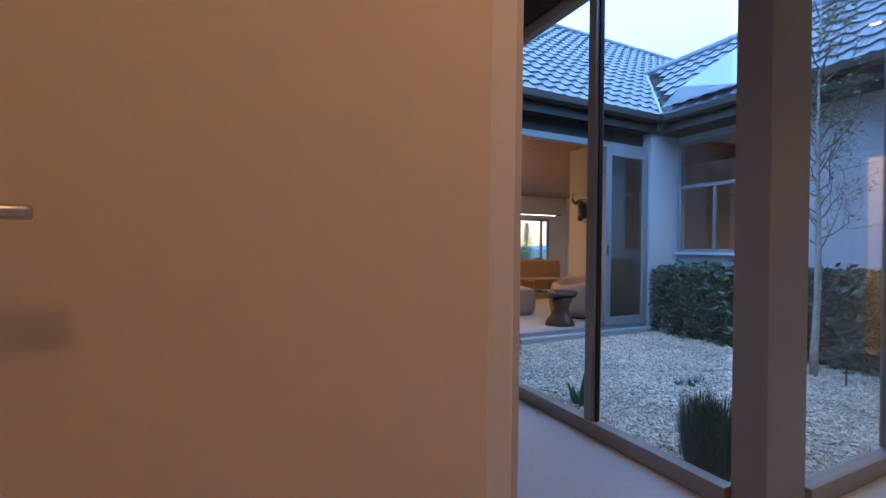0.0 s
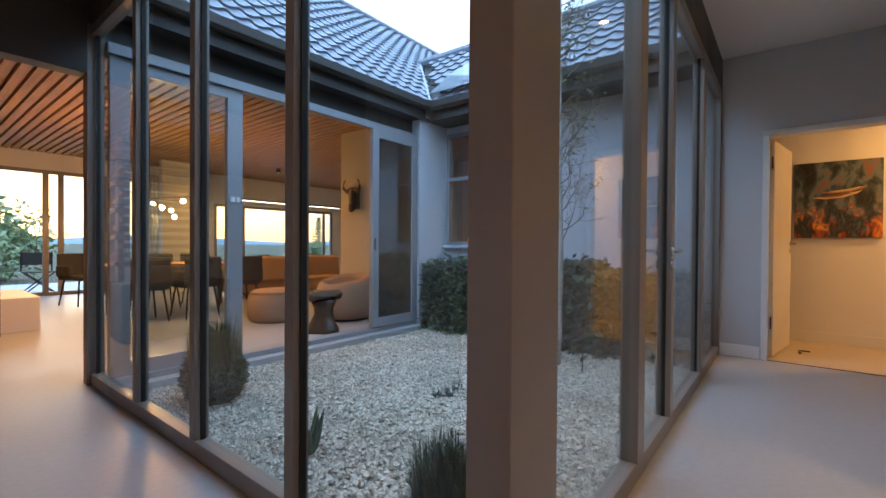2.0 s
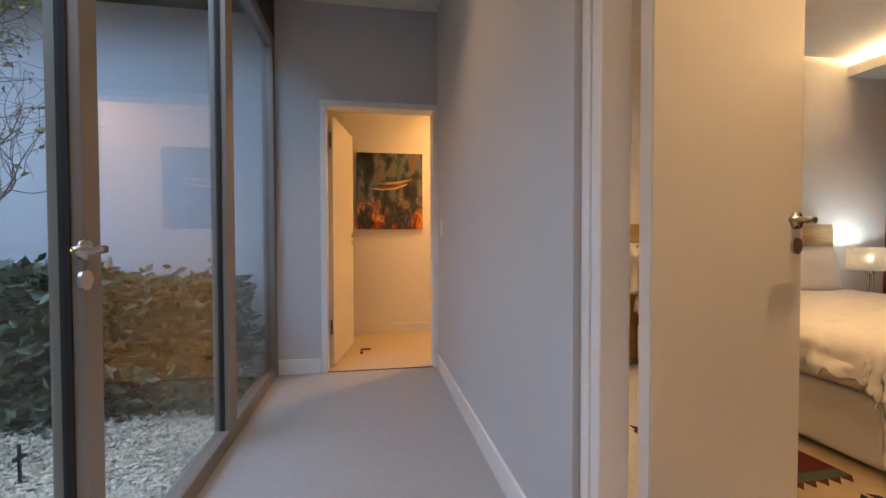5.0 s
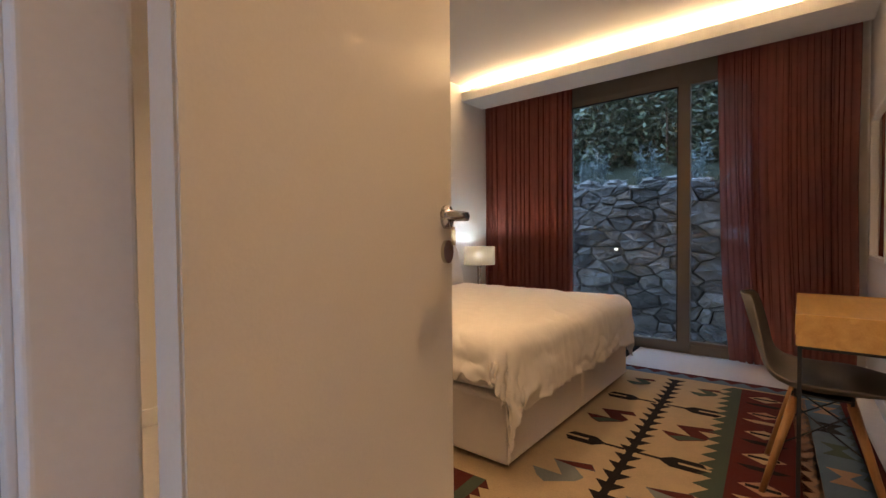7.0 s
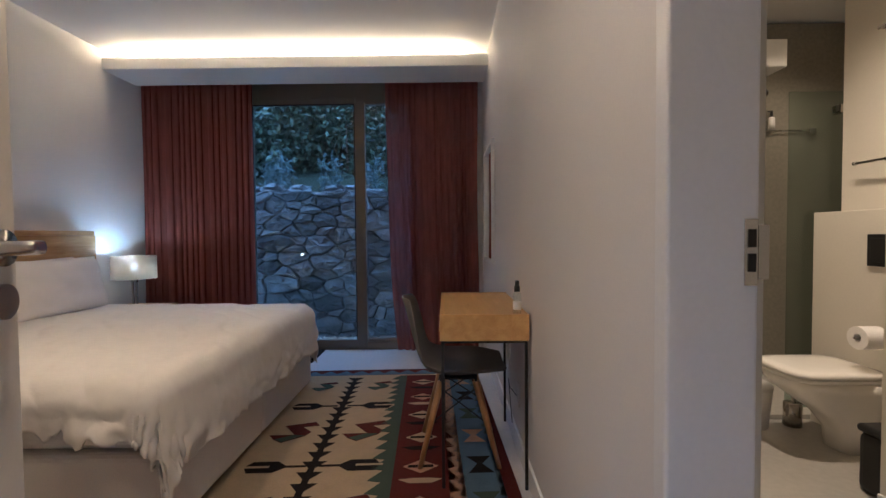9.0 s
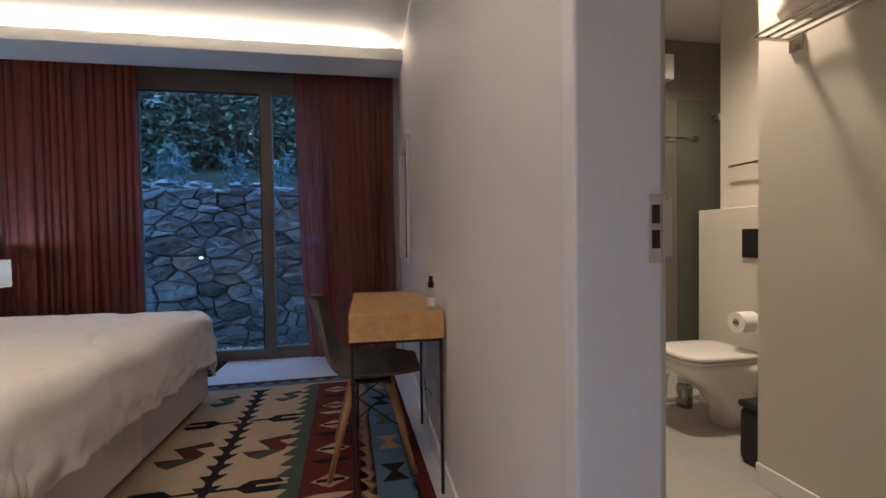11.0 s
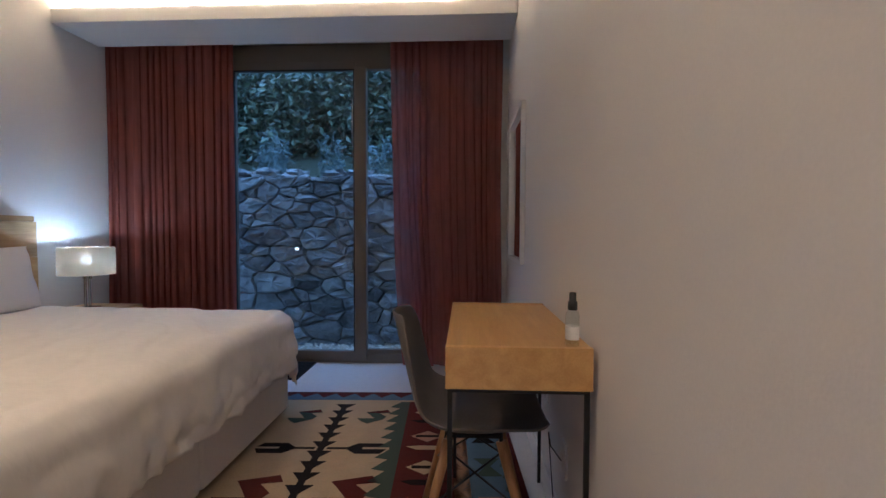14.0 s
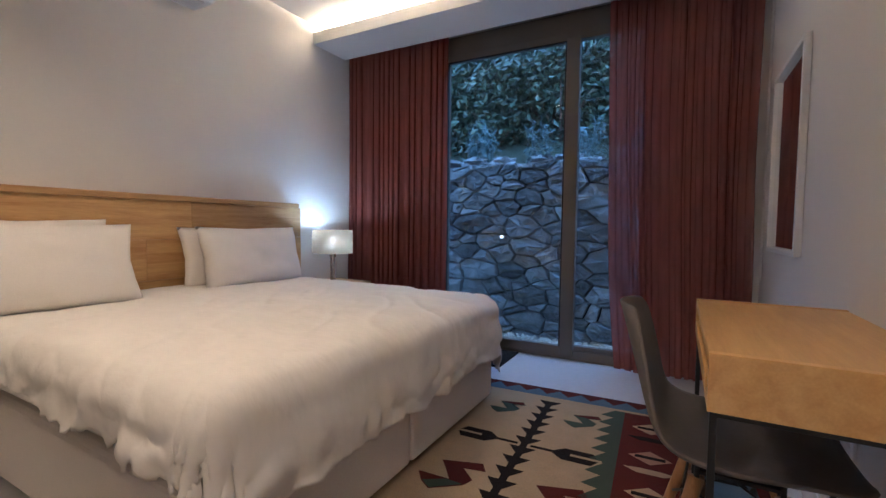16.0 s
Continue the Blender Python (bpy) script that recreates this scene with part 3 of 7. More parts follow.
structure("wall_living_south", box(6.12, 10.5, 6.2, 6.32, 0, 2.9), M_WALL, "cream living room wall", "wall")
structure("wall_dining", boxes((4.55, 5.3, 10.9, 11.05, 0, 2.8)), M_WALL, "cream wall panel behind the dining table", "wall")
structure("wall_bath", boxes((-0.7, -0.6, -3.6, -0.2, 0, 2.7), (-0.6, 2.555, -3.75, -3.6, 0, 2.7)), M_SHOWERWALL, "grey plastered shower wall", "wall")
structure("wall_bath_partition", boxes((-0.6, 1.34, -1.88, -0.21, 0, 2.7)), M_BATHWALL, "cream bathroom partition with a towel rail", "wall")
structure("wall_bath_upper", box(-0.6, 0.72, -2.76, -1.88, 0, 2.7), M_BATHWALL, "cream bathroom wall behind the cistern", "wall")
structure("cistern_ledge", box(0.723, 0.88, -2.76, -1.883, 0, 1.22, bevel=0.004), M_BATHWALL, "cream boxed-in cistern with a ledge", "wall")
structure("wall_bath_inner", box(2.44, 2.552, -3.6, -1.0, 0, 2.7), M_BATHWALL, "cream inner bathroom wall", "wall")

# ---- ceilings and beams ----
structure("ceiling_hall", boxes((-3, 1.955, -0.2, 4.58, H, H + 0.2), (1.955, 6.15, -0.2, 1.19, H, H + 0.2)), M_CEIL, "white flat hall ceiling", "ceiling")
structure("ceiling_bedroom", boxes((2.555, 5.9, -3.98, -0.203, 2.68, 2.84), (2.555, 5.9, -4.6, -3.98, 2.80, 2.84), (2.655, 5.89, -4.0, -3.983, 2.685, 2.80)), M_CEIL, "white bedroom ceiling with a light cove", "ceiling")
structure("ceiling_side_room", box(6.15, 7.5, -1.4, 1.9, H, H + 0.1), M_CEIL, "white ceiling", "ceiling")
structure("ceiling_bath", box(-0.7, 2.555, -3.75, -0.2, 2.72, 2.83), M_CEIL, "white bathroom ceiling", "ceiling")
structure("ceiling_kitchen", box(6.12, 8.5, 1.9, 6.2, 2.87, 2.95), M_CEIL, "white ceiling", "ceiling")
bm = box(-3, 10.6, 4.75, 12.1, 2.86, 2.96)
for i in range(112):
    box(-2.98 + i * 0.12, -2.98 + i * 0.12 + 0.085, 4.76, 11.98, 2.78, 2.83, bm=bm)
structure("ceiling_living", bm, M_SLAT, "warm cedar slatted living room ceiling", "ceiling")
structure("beam_living", boxes((-3, 1.9, 4.60, 4.75, 2.26, H + 0.1), (1.9, 6.0, 4.66, 4.76, 2.50, 2.90), bevel=0.004), M_BEAM, "dark steel beam at the living room's edge", "beam")
structure("beam_hall", boxes((1.90, 1.955, 1.17, 4.6, 2.62, H), (1.99, 6.03, 1.155, 1.19, 2.56, H), bevel=0.003), M_BEAM, "dark beam above the courtyard glass", "beam")
structure("pelmet", boxes((2.657, 5.888, -3.90, -3.88, 2.52, 2.615), (2.657, 5.888, -4.28, -3.90, 2.52, 2.54), (2.657, 5.888, -4.06, -4.045, 2.54, 2.80), bevel=0.002), M_CEIL, "white curtain pelmet with a hidden light strip", "pelmet")

# ---- skirting and door frames ----
structure("baseboard_corridor", boxes((3.65, 6.03, -0.09, -0.075, 0, 0.115), (6.015, 6.03, 0.835, 1.15, 0, 0.115), (1.2, 2.70, -0.09, -0.075, 0, 0.115), bevel=0.003), M_TRIM, "white painted skirting board", "baseboard")
structure("baseboard_bedroom", boxes((2.655, 2.667, -4.4, -0.96, 0, 0.10), (5.878, 5.89, -4.4, -0.24, 0, 0.10), bevel=0.003), M_TRIM, "white painted skirting board", "baseboard")
structure("baseboard_side_room", boxes((7.345, 7.36, -1.3, 1.8, 0, 0.115), bevel=0.003), M_WALL, "cream skirting board", "baseboard")
structure("baseboard_bath", boxes((1.34, 1.352, -1.88, -0.25, 0, 0.09), bevel=0.003), M_TRIM, "white bathroom skirting", "baseboard")


def door_frame(name, axis, plane, a, b, top, depth, label, face=0.065):
    """A rebated frame round a doorway in a wall that runs along x ('x') or y ('y'); a..b is the outside width."""
    f = thing(name, label, "door frame", (plane if axis == "y" else (a + b) / 2, (a + b) / 2 if axis == "y" else plane, 0))
    f["kind"] = "structure"
    lo, hi = depth

    def span(u0, u1, z0, z1, d0, d1):
        return (d0, d1, u0, u1, z0, z1) if axis == "y" else (u0, u1, d0, d1, z0, z1)
    for n, s in (("jamb", (a, a + face, 0, top - face)), ("jamb", (b - face, b, 0, top - face)), ("head", (a, b, top - face, top))):
        bm = box(*span(*s, lo, hi), bevel=0.006, segs=3)
        part(n, bm, M_TRIM, f)
    return f


frame_bed = door_frame("door_frame_1", "x", -0.15, 2.68, 3.642, 2.125, (-0.206, -0.118), "white painted bedroom door frame", 0.086)
part("moulding", box(3.598, 3.640, -0.1185, -0.110, 0, 2.05, bevel=0.002), M_TRIM, frame_bed)
frame_end = door_frame("door_frame_2", "y", 6.09, -0.10, 0.83, 2.12, (6.012, 6.165), "white painted door frame at the corridor's end", 0.05)
frame_bath = door_frame("door_frame_3", "y", 2.55, -0.965, -0.225, 2.10, (2.505, 2.657), "white painted bathroom door frame", 0.045)
part("strike_plate", boxes((2.508, 2.530, -0.922, -0.918, 1.02, 1.13), (2.490, 2.508, -0.924, -0.917, 1.03, 1.12), bevel=0.001), M_CHROME, frame_bath, "brushed strike plate with two keeps")
for z in (1.055, 1.095):
    part("keep", box(2.512, 2.525, -0.919, -0.9165, z - 0.012, z + 0.018), M_BLACK, frame_bath)
frame_entry = door_frame("door_frame_4", "x", 1.02, -0.44, 0.626, 2.13, (0.972, 1.12), "cream painted entry door frame", 0.086)

part("door_stop", box(-0.356, 0.541, 0.980, 1.030, 0, 2.044, bevel=0.002), M_DOOR, frame_entry)
part("hinge", boxes((0.490, 0.545, 0.931, 0.972, 0.30, 0.40), (0.490, 0.545, 0.931, 0.972, 1.70, 1.80), bevel=0.002), M_CHROME, frame_entry)


def lever(parent, at, out, along, label="brushed steel lever handle"):
    """A rose, a neck, a lever and a key rose. out: unit vector off the leaf; along: unit vector of the lever."""
    at, out, along = Vector(at), Vector(out), Vector(along)
    bm = rod(at, at + out * 0.009, 0.026, segs=24)
    rod(at + out * 0.009, at + out * 0.052, 0.010, bm=bm)
    tube([at + out * 0.046, at + out * 0.050 + along * 0.03, at + out * 0.052 + along * 0.12], [0.0105, 0.010, 0.0085], 12, bm)
    h = part("handle", bm, M_CHROME, parent, label, True)
    low = at - Vector((0, 0, 0.075))
    part("key_rose", rod(low, low + out * 0.008, 0.025, segs=24), M_CHROME, parent, "brushed steel key rose")
    return h


# bedroom door, standing open into the room
leaf_axis = Vector((0.152, -0.594, 0)).normalized()
leaf_norm = Vector((leaf_axis.y, -leaf_axis.x, 0))
if leaf_norm.x > 0:
    leaf_norm = -leaf_norm


def swung_leaf(name, hinge, axis, norm, width, height, thick, label):
    d = thing(name, label, "door", (hinge[0], hinge[1], 0.01))
    h0 = Vector((hinge[0], hinge[1], 0))
    bm = bmesh.new()
    bmesh.ops.create_cube(bm, size=1)
    bmesh.ops.scale(bm, vec=(width, thick, height), verts=bm.verts)
    bmesh.ops.bevel(bm, geom=bm.edges, offset=0.003, segments=2, affect="EDGES")
    turn = Matrix((axis, -norm, (0, 0, 1))).transposed().to_4x4()
    c = h0 + axis * width / 2 - norm * thick / 2 + Vector((0, 0, 0.01 + height / 2))
    bmesh.ops.transform(bm, matrix=Matrix.Translation(c) @ turn, verts=bm.verts)
    part("leaf", bm, M_DOOR, d)
    return d


door_bed = swung_leaf("door_bedroom", (3.490, -0.218), leaf_axis, leaf_norm, 0.634, 2.04, 0.04, "cream painted bedroom door standing open")
hp = Vector((3.490, -0.218, 1.095)) + leaf_axis * 0.598
lever(door_bed, hp, leaf_norm, -leaf_axis)
lever(door_bed, hp - leaf_norm * 0.04, -leaf_norm, -leaf_axis)
for z in (0.25, 1.85):
    part("hinge", boxes((3.526, 3.554, -0.214, -0.2065, z, z + 0.10)), M_CHROME, door_bed)

ea, en = Vector((0.985, -0.17, 0)).normalized(), Vector((-0.17, -0.985, 0)).normalized()
door_end = swung_leaf("door_side_room", (6.17, 0.745), ea, en, 0.78, 2.04, 0.04, "cream painted door standing open into a warm lit room")
hp = Vector((6.17, 0.745, 1.085)) + ea * 0.72
lever(door_end, hp, en, -ea)
for z in (0.28, 1.78):
    part("hinge", boxes((6.10, 6.172, 0.752, 0.764, z, z + 0.11)), M_DARKWOOD, door_end, "bronze butt hinge")

door_entry = thing("door_entry", "cream painted door with a steel lever", "door", (0.1, 1.02, 0.01))
part("leaf", box(-0.352, 0.513, 0.889, 0.931, 0.01, 2.10, bevel=0.003), M_DOOR, door_entry)
lever(door_entry, (-0.238, 0.889, 1.10), (0, -1, 0), (1, 0, 0))

# ---- courtyard glass ----


def glazing(name, label, at, bars, panes, metal=None, gap=0.004, glass=None):
    g = thing(name, label, "window", at)
    g["kind"] = "structure"
    for n, s in bars:
        part(n, box(*s, bevel=0.004), metal or M_ALU, g)
    for s in panes:
        p = part("pane", box(*s), glass or M_GLASS, g)
        p.visible_shadow = False
    return g


ys = (1.315, 2.09, 2.92, 3.73, 4.64)
bars = [("sill", (1.925, 1.995, 1.315, 4.64, 0.0, 0.085)), ("head", (1.925, 1.995, 1.315, 4.64, 2.55, 2.62)), ("corner_post", (1.905, 2.01, 4.64, 4.74, 0, H))]
panes = []
for a, b in zip(ys, ys[1:]):
    panes.append((1.962, 1.970, a + 0.02, b - 0.02, 0.075, 2.56))
for y in ys[1:-1]:
    bars.append(("mullion", (1.925, 1.995, y - 0.028, y + 0.028, 0.085, 2.55)))
win1 = glazing("window_1", "tall bronze framed courtyard glass wall", (1.96, 2.9, 0), bars, panes)
for a, b in zip(ys, ys[1:]):
    for yy in ((a + 0.029, b - 0.037) if a > 1.4 else (b - 0.037,)):
        part("gasket", box(1.953, 1.979, yy, yy + 0.008, 0.085, 2.55), M_RUBBER, win1)

xs = (2.25, 3.10, 3.76, 4.90, 5.96)
bars = [("sill", (2.25, 5.96, 1.155, 1.225, 0.0, 0.085)), ("head", (2.25, 5.96, 1.155, 1.225, 2.48, 2.56)), ("end_post", (5.96, 6.028, 1.155, 1.235, 0, 2.56))]
panes = []
for a, b in zip(xs, xs[1:]):
    panes.append((a + 0.02, b - 0.02, 1.186, 1.194, 0.075, 2.49))
for x, w in ((3.10, 0.055), (3.76, 0.035), (4.90, 0.055)):
    bars.append(("mullion", (x - w, x + w, 1.150, 1.230, 0.085, 2.48)))
win2 = glazing("window_2", "tall bronze framed glass wall and door to the courtyard", (4.1, 1.19, 0), bars, panes)
for x in (3.155, 3.725, 3.795, 4.845, 4.955):
    part("gasket", box(x - 0.005, x + 0.005, 1.178, 1.203, 0.085, 2.48), M_RUBBER, win2)
lever(win2, (3.72, 1.150, 1.02), (0, -1, 0), (-1, 0, 0), "dark lever handle on the glass door")

structure("column", box(1.965, 2.25, 1.18, 1.315, 0, H, bevel=0.004), M_ALU, "square bronze clad corner column", "column")

# sliding doors on the living room side, the right-hand leaf parked
bars = [("track", (2.01, 5.42, 4.56, 4.70, -0.02, 0.03)), ("head", (2.01, 5.42, 4.56, 4.66, 2.44, 2.52)),
        ("stile", (2.03, 2.16, 4.60, 4.66, 0.03, 2.44)), ("stile", (2.90, 3.04, 4.60, 4.66, 0.03, 2.44)), ("rail", (2.16, 2.90, 4.60, 4.66, 0.03, 0.14)), ("rail", (2.16, 2.90, 4.60, 4.66, 2.35, 2.44))]
win3 = glazing("window_3", "pale aluminium sliding door leaf beside the open living room", (3.7, 4.62, 0), bars, [(2.15, 2.91, 4.624, 4.632, 0.13, 2.36)], M_ALUGREY)
part("latch", boxes((2.925, 2.965, 4.588, 4.60, 1.42, 1.47), (2.98, 3.01, 4.588, 4.60, 1.42, 1.47), bevel=0.002), M_PLASTIC, win3, "white security tag")
bars = [("stile", (4.60, 4.70, 4.54, 4.60, 0.04, 2.44)), ("stile", (5.30, 5.40, 4.54, 4.60, 0.04, 2.44)), ("rail", (4.70, 5.30, 4.54, 4.60, 0.04, 0.15)), ("rail", (4.70, 5.30, 4.54, 4.60, 2.34, 2.44))]
win4 = glazing("window_4", "pale aluminium sliding leaf with several panes stacked", (5.0, 4.57, 0), bars, [(4.69, 5.31, 4.556, 4.570, 0.14, 2.35)], M_ALUGREY, glass=M_FROST)
part("pull", box(4.625, 4.645, 4.53, 4.542, 0.98, 1.12, bevel=0.003), M_BLACK, win4)
structure("sill_living", box(2.0, 5.42, 4.46, 4.60, -0.3, -0.021, bevel=0.006), M_PAVE, "concrete step under the sliding doors", "sill")

# window in the courtyard wall
bars = [("frame", (5.975, 6.03, 3.62, 3.665, 1.04, 2.62)), ("frame", (5.975, 6.03, 4.455, 4.5, 1.04, 2.62)), ("frame", (5.975, 6.03, 3.665, 4.455, 1.04, 1.085)), ("frame", (5.975, 6.03, 3.665, 4.455, 2.575, 2.62)),
        ("transom", (5.975, 6.03, 3.665, 4.455, 1.95, 2.0)), ("mullion", (5.98, 6.025, 3.94, 3.98, 1.085, 1.95))]
win5 = glazing("window_5", "grey framed house window above the hedge", (6.0, 4.06, 1.0), bars, [(5.998, 6.006, 3.66, 4.46, 1.08, 2.58)], M_ALUGREY, glass=M_HWGLASS)
part("window_sill", box(5.93, 6.0, 3.58, 4.54, 1.0, 1.04, bevel=0.004), M_BLUE, win5)

# garden door in the bedroom
bars = [("frame", (3.30, 5.0, -4.49, -4.43, 0.0, 0.075)), ("frame", (3.30, 5.0, -4.49, -4.43, 2.375, 2.58)), ("frame", (3.30, 3.36, -4.49, -4.43, 0.075, 2.375)), ("frame", (4.88, 5.0, -4.49, -4.43, 0.075, 2.375)),
        ("meeting_stile", (3.79, 3.885, -4.47, -4.405, 0.03, 2.39)), ("rail", (3.885, 4.88, -4.46, -4.415, 0.03, 0.10)), ("rail", (3.36, 3.79, -4.48, -4.44, 0.075, 0.11)), ("rail", (3.885, 4.88, -4.46, -4.415, 2.37, 2.43))]
win6 = glazing("window_6", "taupe framed sliding garden door", (4.1, -4.46, 0), bars, [(3.88, 4.89, -4.444, -4.436, 0.09, 2.38), (3.35, 3.80, -4.466, -4.458, 0.10, 2.38)], M_WINFRAME)
for x in (3.885, 4.868):
    part("gasket", box(x, x + 0.010, -4.43, -4.412, 0.10, 2.37), M_RUBBER, win6)
part("gasket", box(3.885, 4.878, -4.43, -4.412, 2.362, 2.372), M_RUBBER, win6)

# far living room windows
bars = [("frame", (2.1, 2.16, 12.0, 12.06, 0, 2.45)), ("frame", (4.94, 5.0, 12.0, 12.06, 0, 2.45)), ("frame", (2.16, 4.94, 12.0, 12.06, 2.38, 2.45)), ("frame", (2.16, 4.94, 12.0, 12.06, 0, 0.07))]
bars += [("stile", (x, x + 0.09, 11.99, 12.05, 0.07, 2.38)) for x in (2.87, 3.10, 3.83, 4.35)]
glazing("window_7", "wide bronze framed sliding doors to the terrace", (3.5, 12.03, 0), bars, [(2.12, 4.96, 12.03, 12.036, 0.05, 2.40)])
bars = [("frame", (6.1, 6.17, 12.0, 12.06, 0.55, 2.05)), ("frame", (9.68, 9.75, 12.0, 12.06, 0.55, 2.05)), ("frame", (6.17, 9.68, 12.0, 12.06, 1.98, 2.05)), ("frame", (6.17, 9.68, 12.0, 12.06, 0.55, 0.62)), ("stile", (6.78, 6.90, 12.0, 12.06, 0.62, 1.98)), ("stile", (9.4, 9.47, 12.0, 12.06, 0.62, 1.98))]
glazing("window_8", "wide living room window facing the view", (7.9, 12.03, 0.55), bars, [(6.12, 9.7, 12.03, 12.036, 0.57, 2.03)])


# ---- roof over the courtyard ----
PITCH = 0.90
EAVE_Z = 2.93


def roof_tiles(name, label, origin, along, up, width, rows, clip, near):
    """Concrete tiles in courses: each tile is a wavy plate with a proud lower edge. origin: the eave's start; along: unit vector of the eave; up: unit vector up the slope."""
    r = thing(name, label, "roof", origin)
    r["kind"] = "structure"
    o, along, up = Vector(origin), Vector(along), Vector(up)
    nrm = along.cross(up).normalized()
    if nrm.z < 0:
        nrm = -nrm
    tw, th = 0.215, 0.235
    prof = [(0.0, 0.009), (0.14, 0.022), (0.27, 0.026), (0.40, 0.017), (0.52, 0.004), (0.66, 0.0), (0.80, 0.0), (0.92, 0.004), (1.0, 0.009)]
    me = bpy.data.meshes.new("tile")
    vs, fs = [], []
    for k, (lift, v) in enumerate(((0.026, -0.02), (0.0, th))):
        for u, h in prof:
            vs.append(along * (u * tw) + up * v + nrm * (h + lift))
    n = len(prof)
    for u, h in prof:
        vs.append(along * (u * tw) + up * -0.02 + nrm * (h + 0.006))
    for i in range(n - 1):
        fs.append((i, i + 1, n + i + 1, n + i))
        fs.append((2 * n + i, 2 * n + i + 1, i + 1, i))
    me.from_pydata([tuple(v) for v in vs], [], fs)
    me.materials.append(M_TILE)
    rest_v, rest_f = [], []
    made = 0
    for j in range(rows):
        for i in range(int(width / tw)):
            at = along * (i * tw) + up * (j * th)
            p = o + at
            if not clip(p):
                continue
            if near(p) and made < 300:
                t = new("tile", me)
                t.parent = r
                t.location = at
                made += 1
            else:
                b = len(rest_v)
                rest_v.extend(tuple(Vector(v) + at) for v in vs)
                rest_f.extend(tuple(q + b for q in f) for f in fs)
    if rest_v:
        m2 = bpy.data.meshes.new("tiles_beyond")
        m2.from_pydata(rest_v, [], rest_f)
        m2.materials.append(M_TILE)
        t = new("tiles_beyond", m2)
        t.parent = r
        t["kind"] = "stuff"
    return r


c = 1 / math.sqrt(1 + PITCH * PITCH)
north_up, east_up = (0, c, PITCH * c), (c, 0, PITCH * c)
north = roof_tiles("roof_north", "blue grey concrete tiled roof over the living room", (-1.5, 4.42, EAVE_Z), (1, 0, 0), north_up, 15, 18, lambda p: p.x - 5.5 < p.y - 4.42 + 0.12 or p.y > 6.0, lambda p: p.x > 2.6 and p.x < 8 and p.y < 6.4)
east = roof_tiles("roof_east", "blue grey concrete tiled roof over the bedroom wing", (5.5, 4.42 + 2.1, EAVE_Z), (0, -1, 0), east_up, 8.5, 10, lambda p: p.y - 4.42 < p.x - 5.5 - 0.05, lambda p: p.y > 0.5)
part("valley", tube([(5.5, 4.42, EAVE_Z + 0.03), (7.05, 5.97, EAVE_Z + 1.55 * PITCH + 0.03)], [0.03, 0.03], 6), M_ALUGREY, east)
part("ridge", tube([(-1.5, 7.52, EAVE_Z + 3.1 * PITCH), (13, 7.52, EAVE_Z + 3.1 * PITCH)], [0.09, 0.09], 10), M_TILE, north)
part("ridge", tube([(7.05, 5.97, EAVE_Z + 1.55 * PITCH), (7.05, -1.9, EAVE_Z + 1.55 * PITCH)], [0.09, 0.09], 10), M_TILE, east)
bm = bmesh.new()
for quad in (((-1.5, 4.42, EAVE_Z - 0.02), (5.5, 4.42, EAVE_Z - 0.02), (8.6, 7.52, EAVE_Z + 3.1 * PITCH - 0.02), (-1.5, 7.52, EAVE_Z + 3.1 * PITCH - 0.02)), ((8.6, 7.52, EAVE_Z + 3.1 * PITCH - 0.02), (7.05, 5.97, EAVE_Z + 1.55 * PITCH - 0.02), (13, 5.97, EAVE_Z + 1.55 * PITCH - 0.02), (13, 7.52, EAVE_Z + 3.1 * PITCH - 0.02)),
             ((-1.5, 7.52, EAVE_Z + 3.1 * PITCH - 0.02), (13, 7.52, EAVE_Z + 3.1 * PITCH - 0.02), (13, 12.3, EAVE_Z - 0.02), (-1.5, 12.3, EAVE_Z - 0.02))):
    bm.faces.new([bm.verts.new(v) for v in quad])
bmesh.ops.solidify(bm, geom=bm.faces[:], thickness=0.02)
part("underlay", bm, M_BEAM, north)
bm = bmesh.new()
for quad in (((5.5, 4.42, EAVE_Z - 0.02), (5.5, -2, EAVE_Z - 0.02), (7.05, -2, EAVE_Z + 1.55 * PITCH - 0.02), (7.05, 5.97, EAVE_Z + 1.55 * PITCH - 0.02)), ((7.05, 5.97, EAVE_Z + 1.55 * PITCH - 0.02), (7.05, -2, EAVE_Z + 1.55 * PITCH - 0.02), (8.6, -2, EAVE_Z - 0.02), (8.6, 6.1, EAVE_Z - 0.02))):
    bm.faces.new([bm.verts.new(v) for v in quad])
bmesh.ops.solidify(bm, geom=bm.faces[:], thickness=0.02)
part("underlay", bm, M_BEAM, east)


def gutter(name, a, b, side, label):
    """A half-round gutter before a dark fascia board."""
    g = thing(name, label, "gutter", a)
    g["kind"] = "structure"
    a, b, side = Vector(a), Vector(b), Vector(side)
    bm = bmesh.new()
    outl = [(0.0, 0.06), (0.0, -0.03), (0.03, -0.055), (0.085, -0.055), (0.115, -0.03), (0.12, 0.05), (0.11, 0.05), (0.105, -0.02), (0.02, -0.045), (0.008, 0.06)]
    ends = [[bm.verts.new(e + side * u + Vector((0, 0, v))) for u, v in outl] for e in (a, b)]
    for k in range(len(outl)):
        q = (k + 1) % len(outl)
        bm.faces.new((ends[0][k], ends[0][q], ends[1][q], ends[1][k]))
    bmesh.ops.recalc_face_normals(bm, faces=bm.faces)
    part("trough", bm, M_BEAM, g)
    lo, hi = a - side * 0.02 + Vector((0, 0, -0.17)), b + Vector((0, 0, 0.04))
    part("fascia", box(min(lo.x, hi.x), max(lo.x, hi.x), min(lo.y, hi.y), max(lo.y, hi.y), lo.z, hi.z), M_BEAM, g)
    return g


